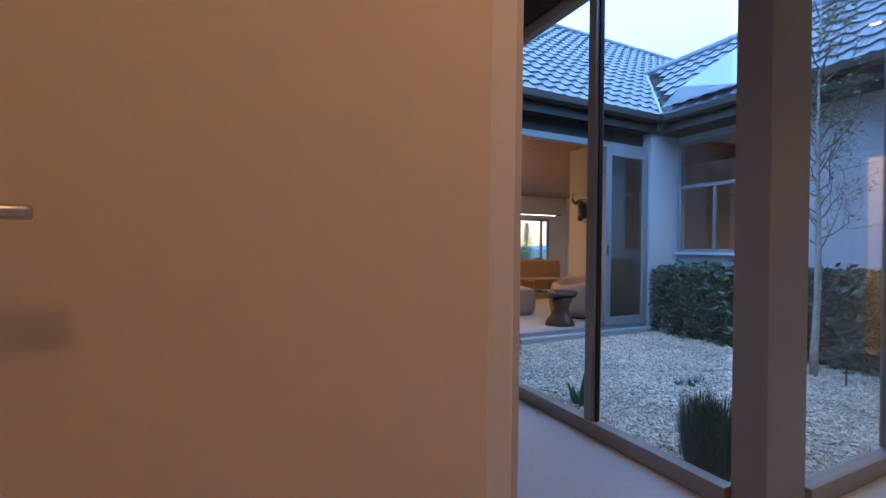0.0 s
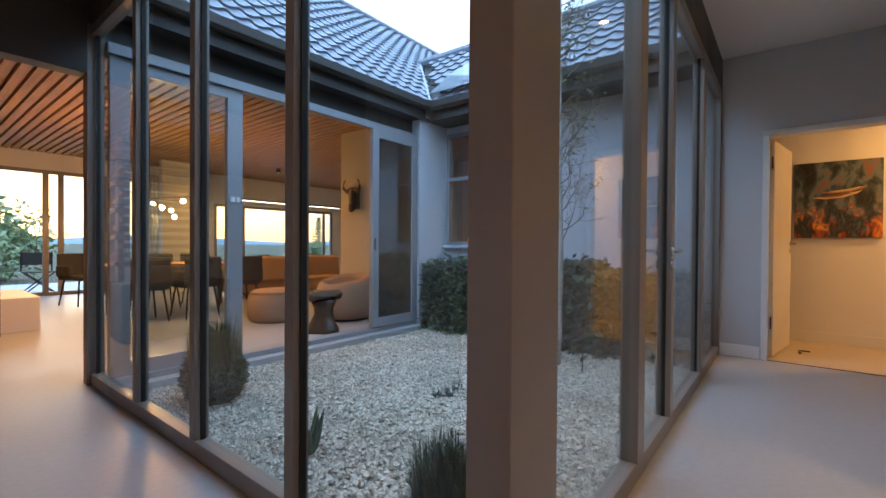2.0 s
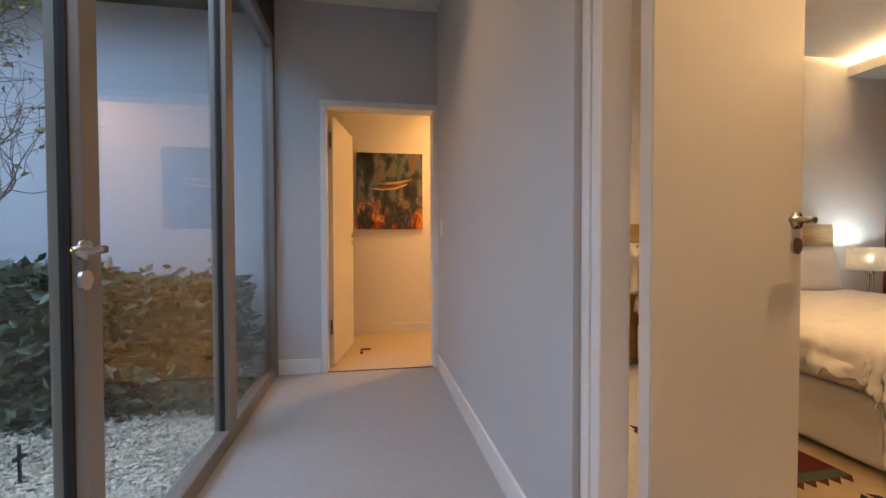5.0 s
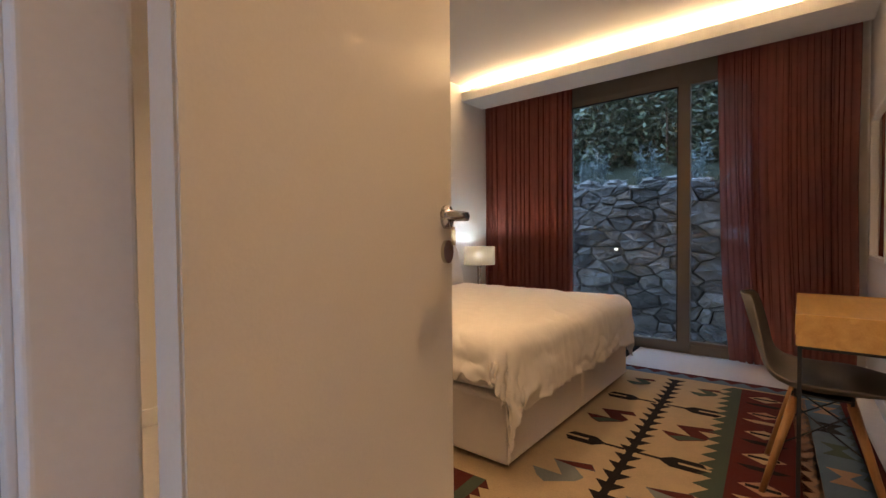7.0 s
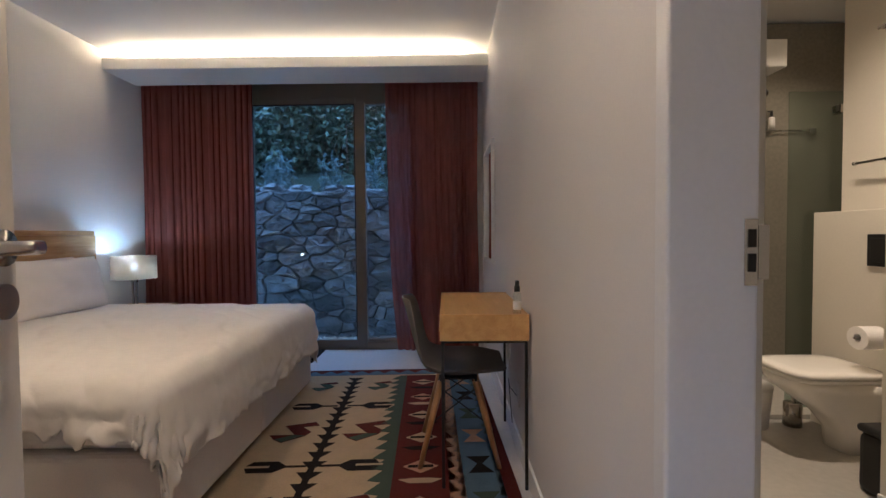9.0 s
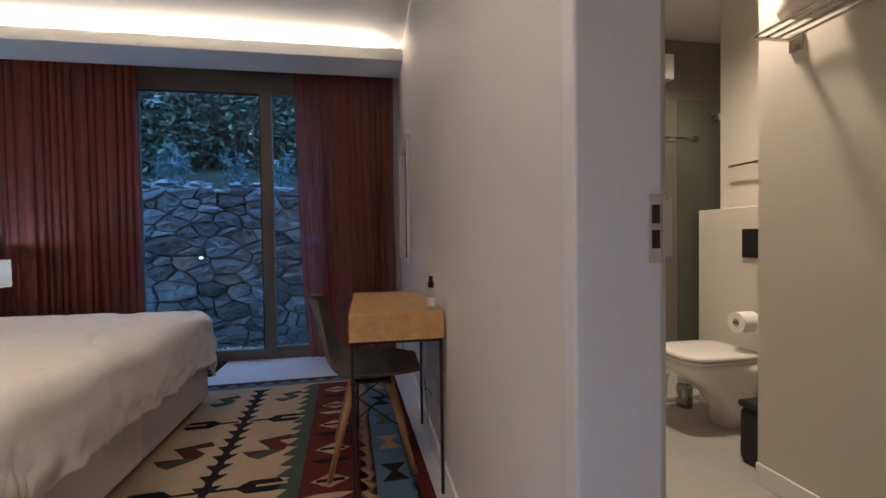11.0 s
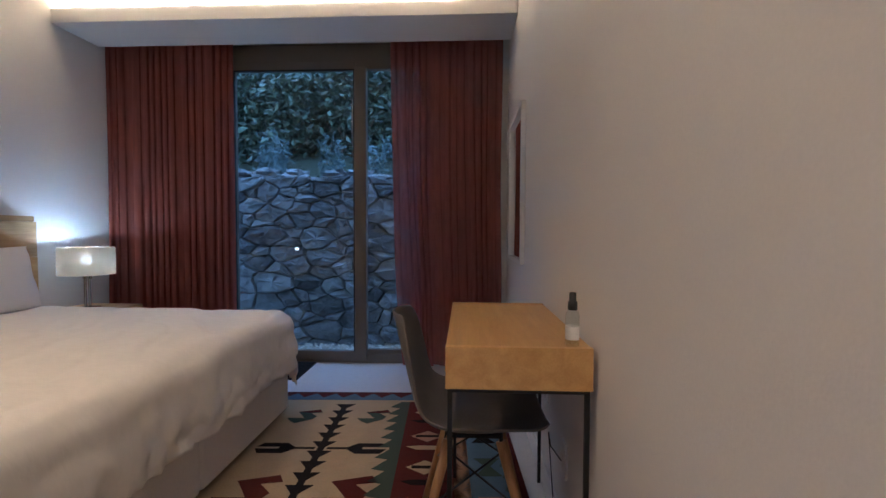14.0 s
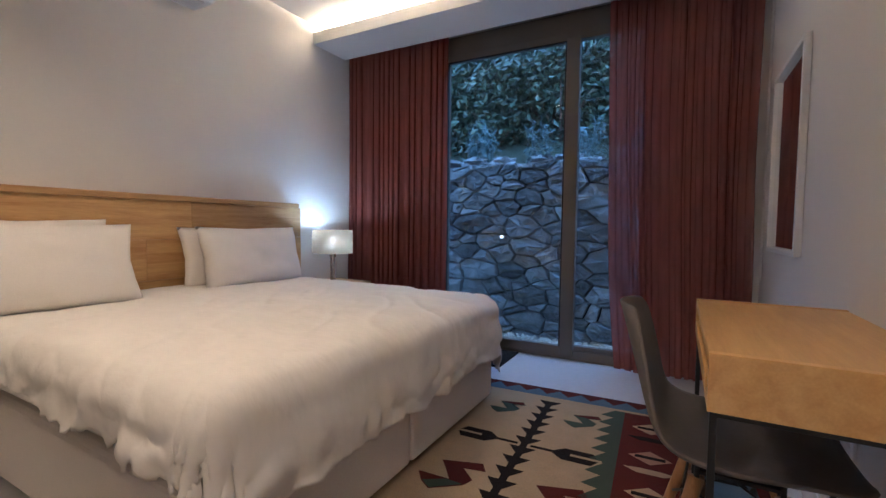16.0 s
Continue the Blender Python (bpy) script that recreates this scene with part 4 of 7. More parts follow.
bm = bmesh.new()
bm.faces.new([bm.verts.new(v) for v in ((5.46, 4.40, 2.99), (5.46, 3.36, 2.99), (6.23, 3.26, 3.69), (6.39, 3.96, 3.83), (5.87, 4.40, 3.36))])
bmesh.ops.solidify(bm, geom=bm.faces[:], thickness=0.02)
bmesh.ops.translate(bm, vec=(0, 0, 0.06), verts=bm.verts)
part("flashing", bm, M_FLASH, east, "smooth pale metal roof sheet over the corner")
gutter("gutter_north", (-1.5, 4.46, 2.88), (5.46, 4.46, 2.88), (0, -1, 0), "dark gutter and fascia under the tiled roof")
gutter("gutter_east", (5.54, 4.40, 2.88), (5.54, 1.24, 2.88), (-1, 0, 0), "dark gutter and fascia under the tiled roof")
structure("soffit", boxes((-1.5, 6.0, 4.48, 4.66, 2.72, 2.745), (5.56, 6.0, 1.24, 4.5, 2.72, 2.745)), M_BEAM, "dark boarded soffit under the eaves", "soffit")

# ---- courtyard ground and planting ----


def scatter_mesh(name, verts, faces, material, label, category, kind="stuff", parent=None):
    me = bpy.data.meshes.new(name)
    me.from_pydata(verts.tolist() if hasattr(verts, "tolist") else verts, [], faces.tolist() if hasattr(faces, "tolist") else faces)
    me.materials.append(material)
    ob = new(name, me)
    if parent:
        ob.parent = parent
    if label:
        tagged(ob, label, category, kind=kind)
    return ob


def pebbles(name, spans, count, z, label, size=(0.009, 0.019)):
    rng = np.random.default_rng(7)
    octa = np.array([(1, 0, 0), (-1, 0, 0), (0, 1, 0), (0, -1, 0), (0, 0, 1), (0, 0, -1)], float)
    tri = [(0, 2, 4), (2, 1, 4), (1, 3, 4), (3, 0, 4), (2, 0, 5), (1, 2, 5), (3, 1, 5), (0, 3, 5)]
    n = count
    c = np.stack([rng.uniform(spans[0], spans[1], n), rng.uniform(spans[2], spans[3], n), np.full(n, z) + rng.uniform(-0.006, 0.012, n)], 1)
    s = rng.uniform(size[0], size[1], (n, 1)) * rng.uniform(0.6, 1.4, (n, 3))
    s[:, 2] *= 0.7
    jit = 1 + rng.uniform(-0.25, 0.25, (n, 6, 1))
    a, tilt = rng.uniform(0, 6.28, n), rng.uniform(-0.5, 0.5, n)
    v = octa[None] * jit * s[:, None]
    ct, st = np.cos(tilt)[:, None], np.sin(tilt)[:, None]
    x, zz = v[..., 0] * ct - v[..., 2] * st, v[..., 0] * st + v[..., 2] * ct
    ca, sa = np.cos(a)[:, None], np.sin(a)[:, None]
    v = np.stack([x * ca - v[..., 1] * sa, x * sa + v[..., 1] * ca, zz], -1) + c[:, None]
    f = (np.array(tri)[None] + 6 * np.arange(n)[:, None, None]).reshape(-1, 3)
    return scatter_mesh(name, v.reshape(-1, 3), f, M_GRAVEL, label, "gravel")


pebbles("gravel", (2.0, 6.0, 1.23, 4.46), 42000, -0.090, "pale cream courtyard gravel")
pebbles("gravel_strip", (2.7, 6.4, -5.33, -4.6), 4500, -0.088, "pale gravel behind the garden door")


def leaves(points, size, rng, material, name, parent, flat=0.6, long=2.0, label=""):
    """Small pointed leaves, one at each point, turned at random."""
    p = np.asarray(points)
    n = len(p)
    d = rng.normal(size=(n, 3))
    d[:, 2] *= flat
    d /= np.linalg.norm(d, axis=1)[:, None]
    w = np.cross(d, rng.normal(size=(n, 3)))
    w /= np.linalg.norm(w, axis=1)[:, None]
    s = size * rng.uniform(0.6, 1.4, (n, 1))
    up = np.cross(d, w) * s * 0.18
    v = np.stack([p, p + d * s * long * 0.5 + w * s * 0.5 + up, p + d * s * long, p + d * s * long * 0.5 - w * s * 0.5 + up], 1)
    base = np.array(root_of(parent).location)
    f = np.arange(4 * n).reshape(n, 4)
    me = bpy.data.meshes.new(name)
    me.from_pydata((v.reshape(-1, 3) - base).tolist(), [], f.tolist())
    me.materials.append(material)
    ob = new(name, me)
    ob.parent = parent
    return tagged(ob, label)


def hedge(name, spans, count, label, material, seed, size=0.035):
    x0, x1, y0, y1, z0, z1 = spans
    h = thing(name, label, "hedge", ((x0 + x1) / 2, (y0 + y1) / 2, z0))
    rng = np.random.default_rng(seed)
    bm = box(x0 + 0.08, x1 - 0.04, y0 + 0.08, y1 - 0.08, z0, z1 - 0.10)
    bmesh.ops.subdivide_edges(bm, edges=bm.edges[:], cuts=7, use_grid_fill=True)
    for v in bm.verts:
        k = noise.noise_vector(v.co * 4) * 0.05
        v.co += Vector((k.x, k.y, k.z if v.co.z > z0 + 0.01 else 0))
    part("core", bm, M_BLADE, h)
    u = rng.uniform(0, 1, (count, 3))
    edge = rng.integers(0, 3, count)
    pts = np.stack([x0 + u[:, 0] * (x1 - x0), y0 + u[:, 1] * (y1 - y0), z0 + u[:, 2] * (z1 - z0)], 1)
    pts[edge == 0, 0] = x0 + rng.normal(0, 0.035, (edge == 0).sum())
    pts[edge == 1, 2] = z1 + rng.normal(-0.02, 0.045, (edge == 1).sum())
    side = edge == 2
    pts[side, 1] = np.where(rng.uniform(size=side.sum()) < 0.5, y0, y1) + rng.normal(0, 0.04, side.sum())
    lump = np.array([noise.noise(Vector(q) * 3) for q in pts]) * 0.06
    pts[:, 0] += np.where(edge == 0, lump, 0)
    pts[:, 2] += np.where(edge == 1, lump, 0)
    pts[:, 2] = np.maximum(pts[:, 2], z0 + 0.03)
    leaves(pts, size, rng, material, "foliage", h)
    twigs = None
    for i in range(24):
        a = Vector((rng.uniform(x0, x1), rng.uniform(y0, y1), z0))
        twigs = tube([a, a + Vector((rng.normal(0, 0.05), rng.normal(0, 0.05), (z1 - z0) * 0.6)), a + Vector((rng.normal(0, 0.1), rng.normal(0, 0.1), (z1 - z0) + rng.uniform(0, 0.05)))], [0.008, 0.005, 0.002], 5, twigs)
    part("stems", twigs, M_TWIG, h)
    return h


hedge("hedge", (5.45, 5.96, 2.15, 4.46, -0.10, 0.80), 5200, "dark green clipped hedge along the courtyard wall", M_LEAF, 3, 0.048)
hedge("hedge_low", (5.55, 5.96, 1.35, 2.12, -0.10, 0.74), 2000, "dark green clipped hedge with thinner leaves", M_LEAF, 5, 0.042)


def birch(name, at, height, label):
    t = thing(name, label, "tree", at)
    rng = np.random.default_rng(11)
    base = Vector(at)
    trunk = [base + Vector((0.02 * math.sin(i * 1.1), 0.015 * math.cos(i * 0.9), height * i / 9)) for i in range(10)]
    part("trunk", tube(trunk, [0.034 - 0.0033 * i for i in range(10)], 10), M_BIRCH, t, "white birch trunk", True)
    limbs, twigs, tips = None, None, []

    def shoot(p, d, length, r, depth):
        """A crooked shoot that forks into thinner ones."""
        nonlocal limbs, twigs
        pts, rad, n = [p], [r], 5
        for i in range(n):
            d = (d + Vector(rng.normal(0, 0.22, 3)) + Vector((0, 0, 0.10 if depth < 2 else -0.16))).normalized()
            p = p + d * length / n
            pts.append(p)
            rad.append(max(0.0014, r * (1 - 0.75 * (i + 1) / n)))
            if depth < 2 and i > 0:
                for _ in range(2 if depth == 0 else 1):
                    side = (d + Vector(rng.normal(0, 0.75, 3))).normalized()
                    shoot(p, side, length * rng.uniform(0.36, 0.62), rad[-1] * 0.7, depth + 1)
            if depth > 0 and rng.uniform() < 0.05 + 0.10 * max(0.0, p.z - 1.7):
                tips.append(p + Vector(rng.normal(0, 0.008, 3)))
        if depth == 0:
            limbs = tube(pts, rad, 5, limbs)
        else:
            twigs = tube(pts, rad, 3, twigs)

    for i in range(40):
        h = 0.33 + 0.65 * (i + rng.uniform(0, 0.8)) / 40
        k = h * 9
        p = trunk[int(k)].lerp(trunk[min(9, int(k) + 1)], k % 1)
        a = i * 2.4 + rng.uniform(-0.4, 0.4)
        shoot(p, Vector((math.cos(a) * 0.75, math.sin(a) * 0.75, 0.75)), rng.uniform(0.38, 0.75) * (1.25 - h * 0.7), 0.0065, 0)
    part("limb", limbs, M_TWIG, t)
    part("twigs", twigs, M_TWIG, t)
    leaves(tips, 0.020, rng, M_YELLEAF, "foliage", t, 1.0, 1.6, "sparse yellow green autumn leaves")
    return t


birch("birch_tree", (4.95, 2.34, -0.10), 3.5, "slender white birch with sparse leaves in gravel")
st = thing("plant_stake", "short dark irrigation stake in the gravel", "stake", (4.82, 2.06, -0.10))
part("rod", boxes((4.815, 4.825, 2.055, 2.065, -0.12, 0.10), (4.79, 4.85, 2.05, 2.07, 0.03, 0.045)), M_BLACK, st)


def spiky(name, at, radius, height, count, label, material, seed, lean=0.35, ball=False):
    """A tuft of fine upright blades."""
    s = thing(name, label, "plant", at)
    rng = np.random.default_rng(seed)
    verts, faces = [], []
    for i in range(count):
        a, r = rng.uniform(0, 6.28), radius * math.sqrt(rng.uniform(0, 1)) * 0.55
        h = height * rng.uniform(0.55, 1.0) * (1 - 0.25 * (r / radius) ** 2)
        d = np.array((math.cos(a), math.sin(a), 0.0))
        b0 = d * r
        bulge = lean * (0.5 + r / radius)
        p1, p2 = b0 + d * radius * bulge * 0.9 + np.array((0, 0, h * 0.5)), b0 + d * radius * bulge * 1.2 + np.array((rng.normal(0, 0.01), rng.normal(0, 0.01), h))
        w = np.array((-d[1], d[0], 0)) * rng.uniform(0.003, 0.006)
        k = len(verts)
        verts += [tuple(b0 - w), tuple(b0 + w), tuple(p1 + w), tuple(p1 - w), tuple(p2)]
        faces += [(k, k + 1, k + 2, k + 3), (k + 3, k + 2, k + 4)]
        for q in range(3):
            f = rng.uniform(0.25, 0.95)
            c = (b0 + (p1 - b0) * f * 2) if f < 0.5 else (p1 + (p2 - p1) * (f - 0.5) * 2)
            e = c + d * rng.uniform(0.005, 0.02) + rng.normal(0, 0.012, 3) + np.array((0, 0, 0.022))
            k = len(verts)
            verts += [tuple(c), tuple(c + w * 1.6), tuple(e)]
            faces += [(k, k + 1, k + 2)]
    if ball:
        q = rng.normal(size=(5200, 3))
        q /= np.linalg.norm(q, axis=1)[:, None]
        c = np.array(at) + np.array((0, 0, radius * 0.95))
        rad = radius * rng.uniform(0.75, 1.04, (5200, 1))
        leaves(c + q * rad * np.array((1, 1, 0.95)), 0.013, rng, material, "needle_ball", s, 1.0, 3.0)
    scatter_mesh("foliage", verts, faces, material, "", "", parent=s)
    part("root", lathe([(0.0, -0.01), (radius * 0.5, 0.0), (radius * 0.42, height * 0.30), (0, height * 0.42)], at, 12), M_BLADE, s)
    return s


spiky("rosemary_bush", (2.26, 1.60, -0.10), 0.155, 0.48, 900, "dark upright rosemary-like bush in gravel", M_BLADE, 1)
spiky("round_bush", (2.46, 3.86, -0.10), 0.21, 0.66, 900, "rounded dark spiky bush in gravel", M_BLADE, 2, 0.30, True)
al = thing("aloe", "small green aloe with pointed leaves in gravel", "plant", (2.42, 2.68, -0.10))
rng = np.random.default_rng(4)
for i in range(9):
    a, up = i * 2.4, 0.10 + 0.07 * (i % 3)
    d = Vector((math.cos(a), math.sin(a), 0))
    p = Vector((2.42, 2.68, -0.10))
    part("leaf", tube([p + d * 0.01, p + d * 0.05 + Vector((0, 0, up * 0.45)), p + d * 0.085 + Vector((0, 0, up))], [0.026, 0.022, 0.002], 6), M_ALOE, al)
for x, y in ((3.55, 2.70), (3.62, 2.62), (3.75, 2.66)):
    spiky("seedling", (x, y, -0.10), 0.05, 0.10, 14, "tiny grey green seedling in gravel", M_LAV, int(x * 100), 0.6)

# ---- stone wall, bank and shrubs behind the bedroom ----
SW_Y = -5.34
sw = thing("stone_wall", "dry stacked retaining wall of rough blue grey stones", "wall", (4.5, SW_Y, -0.1))
sw["kind"] = "structure"
part("backing", box(2.0, 7.4, SW_Y - 0.5, SW_Y - 0.06, -0.3, 1.55), M_MORTAR, sw)


def clip_half(poly, nx, nz, lim):
    """The part of a convex outline on the near side of a line."""
    out = []
    for (x0, z0), (x1, z1) in zip(poly, poly[1:] + poly[:1]):
        d0, d1 = nx * x0 + nz * z0 - lim, nx * x1 + nz * z1 - lim
        if d0 <= 0:
            out.append((x0, z0))
        if d0 * d1 < 0:
            f = d0 / (d0 - d1)
            out.append((x0 + (x1 - x0) * f, z0 + (z1 - z0) * f))
    return out


def rubble(u0, u1, v0, v1, rng):
    """Outlines of angular rubble stones of very different sizes, fitted together with thin joints."""
    squash = 1.75
    seeds = []
    for radius, tries in ((0.175, 80), (0.12, 500), (0.08, 800), (0.052, 700)):
        for _ in range(tries):
            x, z = rng.uniform(u0, u1), rng.uniform(v0, v1) * squash
            if all((x - a) ** 2 + (z - b) ** 2 > ((radius + r) * 0.93) ** 2 for a, b, r in seeds):
                seeds.append((x, z, radius))
    polys = []
    for i, (x, z, r) in enumerate(seeds):
        cell = [(x - 0.4, max(z - 0.4, v0 * squash)), (x + 0.4, max(z - 0.4, v0 * squash)), (x + 0.4, min(z + 0.4, v1 * squash)), (x - 0.4, min(z + 0.4, v1 * squash))]
        for j, (a, b, q) in enumerate(seeds):
            dx, dz = a - x, b - z
            d = math.hypot(dx, dz)
            if j == i or d > 0.8 or len(cell) < 3:
                continue
            nx, nz = dx / d, dz / d
            cell = clip_half(cell, nx, nz, nx * x + nz * z + (d * d + r * r - q * q) / (2 * d) - 0.0085)
        if len(cell) < 3:
            continue
        fine = []
        for p, q in zip(cell, cell[1:] + cell[:1]):
            n = max(1, int(math.dist(p, q) / 0.07))
            fine += [(p[0] + (q[0] - p[0]) * k / n, p[1] + (q[1] - p[1]) * k / n) for k in range(n)]
        polys.append([(a + 0.05 * noise.noise(Vector((a * 2.6, b * 2.6, 4.0))) + 0.014 * noise.noise(Vector((a * 11, b * 11, 2.0))), b / squash + 0.04 * noise.noise(Vector((a * 2.3, b * 1.6, 9.0))) + 0.013 * noise.noise(Vector((a * 11, b * 11, 7.0)))) for a, b in fine])
    return polys


rng = np.random.default_rng(21)
for poly in rubble(2.6, 6.9, -0.14, 1.63, rng):
    cx, cz = sum(p[0] for p in poly) / len(poly), sum(p[1] for p in poly) / len(poly)
    if max(p[0] for p in poly) - min(p[0] for p in poly) < 0.05:
        continue
    bm = bmesh.new()
    rings = []
    proud = rng.uniform(0.0, 0.035)
    tilt = rng.normal(0, 0.06, 2)
    for shrink, y in ((1.0, -0.08), (1.0, -0.006), (0.965, 0.010), (0.84, 0.013)):
        rings.append([bm.verts.new((cx + (px - cx) * shrink, SW_Y + y + (proud if y > -0.05 else 0) + (tilt[0] * (px - cx) + tilt[1] * (pz - cz)) * (y > -0.05) + rng.normal(0, 0.0055), cz + (pz - cz) * shrink)) for px, pz in poly])
    n = len(poly)
    for r0, r1 in zip(rings, rings[1:]):
        for k in range(n):
            bm.faces.new((r0[k], r0[(k + 1) % n], r1[(k + 1) % n], r1[k]))
    inner = [bm.verts.new((v.co.x + (cx - v.co.x) * 0.5, v.co.y + rng.normal(0.002, 0.007), v.co.z + (cz - v.co.z) * 0.5)) for v in rings[-1]]
    mid = bm.verts.new((cx + rng.normal(0, 0.01), SW_Y + proud + 0.022 + rng.normal(0, 0.0055), cz))
    for k in range(n):
        bm.faces.new((rings[-1][k], rings[-1][(k + 1) % n], inner[(k + 1) % n], inner[k]))
        bm.faces.new((inner[k], inner[(k + 1) % n], mid))
    bmesh.ops.recalc_face_normals(bm, faces=bm.faces)
    part("stone", bm, M_STONE, sw)
for i in range(16):
    x = 2.8 + i * 0.25 + rng.normal(0, 0.04)
    if i % 5 == 2:
        continue
    part("stone", blob((x, SW_Y - 0.10, 1.66 + rng.normal(0, 0.015)), (rng.uniform(0.09, 0.15), 0.10, rng.uniform(0.035, 0.06)), 4, 12, 8, 0.55), M_STONE, sw)

bm = bmesh.new()
grid = [[bm.verts.new((-8 + i * 1.0, SW_Y - 0.3 - j * 0.6, 1.56 + j * 0.42 + 0.12 * noise.noise(Vector((i * 0.7, j * 0.9, 3))))) for i in range(26)] for j in range(16)]
for j in range(15):
    for i in range(25):
        bm.faces.new((grid[j][i], grid[j][i + 1], grid[j + 1][i + 1], grid[j + 1][i]))
structure("bank", bm, M_GROUND, "planted earth bank above the stone wall", "ground")


def shrub(at, size, count, seed, material, label, leaf=0.045, name="shrub"):
    s = thing(name, label, "shrub", at, "shrubs on the bank")
    rng = np.random.default_rng(seed)
    c = np.array(at) + np.array((0, 0, size[2]))
    lumps = c + rng.uniform(-1, 1, (26, 3)) * np.array(size) * 0.72
    pts = lumps[rng.integers(0, 26, count)] + rng.normal(0, 1, (count, 3)) * np.array(size) * 0.20
    pts[:, 2] = np.maximum(pts[:, 2], at[2] + 0.04)
    leaves(pts, leaf, rng, material, "foliage", s, 0.8, 1.9)
    stems = None
    for q in lumps[:14]:
        b = Vector(at) + Vector((rng.normal(0, 0.1), rng.normal(0, 0.06), -0.1))
        stems = tube([b, b.lerp(Vector(q), 0.5) + Vector((0, 0, 0.08)), Vector(q)], [0.02, 0.013, 0.005], 5, stems)
    part("stems", stems, M_TWIG, s)
    return s


k = 0
for x, y, z, sx, sz in ((2.6, -6.35, 1.9, 0.7, 0.8), (3.5, -6.4, 1.9, 0.7, 0.85), (4.4, -6.35, 1.9, 0.7, 0.9), (5.3, -6.4, 1.9, 0.7, 0.85), (6.2, -6.35, 1.9, 0.7, 0.9), (7.1, -6.4, 1.9, 0.7, 0.9), (3.9, -6.9, 2.2, 0.8, 1.1), (5.8, -6.9, 2.2, 0.8, 1.1), (3.0, -8.1, 2.9, 1.0, 1.4), (4.7, -8.2, 2.9, 1.1, 1.5), (6.4, -8.1, 2.9, 1.1, 1.4), (8.0, -7.9, 2.8, 1.0, 1.3)):
    k += 1
    shrub((x, y, z - 0.3), (sx, 0.40, sz), 3800, 40 + k, M_SHRUB, "dense dark green shrub on the bank", 0.05)
for x, y in ((3.45, -5.75), (3.95, -5.70), (4.48, -5.72), (5.0, -5.70), (5.22, -5.74), (5.75, -5.75), (6.1, -5.8)):
    k += 1
    b = thing("lavender", "silvery blue upright lavender-like plant on the wall top", "plant", (x, y, 1.62), "silver plants on the wall")
    rng = np.random.default_rng(k)
    pts = []
    stems = None
    for i in range(9):
        a = Vector((x + rng.normal(0, 0.06), y + rng.normal(0, 0.05), 1.60))
        e = a + Vector((rng.normal(0, 0.06), rng.normal(0, 0.05), rng.uniform(0.30, 0.58)))
        stems = tube([a, e], [0.004, 0.002], 4, stems)
        pts += [tuple(a.lerp(e, f) + Vector(rng.normal(0, 0.012, 3))) for f in rng.uniform(0.2, 1.0, 30)]
    leaves(np.array(pts), 0.016, rng, M_LAV, "foliage", b, 1.2, 4.5)
    part("stems", stems, M_LAV, b)
rng = np.random.default_rng(77)
for i in range(12):
    x = 2.9 + i * 0.32
    spiky("grass_tuft", (x + rng.normal(0, 0.06), -5.62 + rng.normal(0, 0.04), 1.58), 0.14, rng.uniform(0.10, 0.2), 60, "low grass tuft along the wall top", M_SHRUB, 300 + i, 0.9)

gl = thing("garden_light", "small pale round light set in the stone wall", "wall light", (4.70, SW_Y + 0.04, 0.90))
part("rim", rod((4.70, SW_Y - 0.02, 0.90), (4.70, SW_Y + 0.055, 0.90), 0.024, segs=20), M_WINFRAME, gl)
part("lens", blob((4.70, SW_Y + 0.056, 0.90), (0.020, 0.010, 0.014), 2, 16, 8), M_GARDENLIGHT, gl, "glowing white lens", True)

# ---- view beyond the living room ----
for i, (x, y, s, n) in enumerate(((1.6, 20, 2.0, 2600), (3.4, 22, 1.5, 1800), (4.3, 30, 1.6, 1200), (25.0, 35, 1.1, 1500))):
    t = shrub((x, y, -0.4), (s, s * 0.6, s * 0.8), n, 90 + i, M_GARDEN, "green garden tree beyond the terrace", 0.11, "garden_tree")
nt = thing("pine_tree", "tall tiered araucaria pine against the pale sky", "tree", (26.6, 36, -0.4))
part("trunk", tube([(26.6, 36, -0.4), (26.6, 36, 3.6)], [0.10, 0.02], 8), M_TWIG, nt)
rng = np.random.default_rng(8)
pts = []
for j in range(13):
    z, r = 0.4 + j * 0.25, 0.95 * (1 - j / 14)
    for q in range(7):
        a = q * 0.9 + j
        pts += [(26.6 + math.cos(a) * r * f, 36 + math.sin(a) * r * f, z + 0.12 * f) for f in rng.uniform(0.1, 1, 26)]
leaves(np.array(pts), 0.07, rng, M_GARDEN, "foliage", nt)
bm = bmesh.new()
row = [[bm.verts.new((-500 + i * 20, 420 + 40 * j, -6 + j * (7 + 5 * noise.noise(Vector((i * 0.13, 1.7, j)))))) for i in range(76)] for j in range(3)]
for j in range(2):
    for i in range(75):
        bm.faces.new((row[j][i], row[j][i + 1], row[j + 1][i + 1], row[j + 1][i]))
structure("far_hills", bm, M_HILL, "hazy blue hills on the horizon", "backdrop")


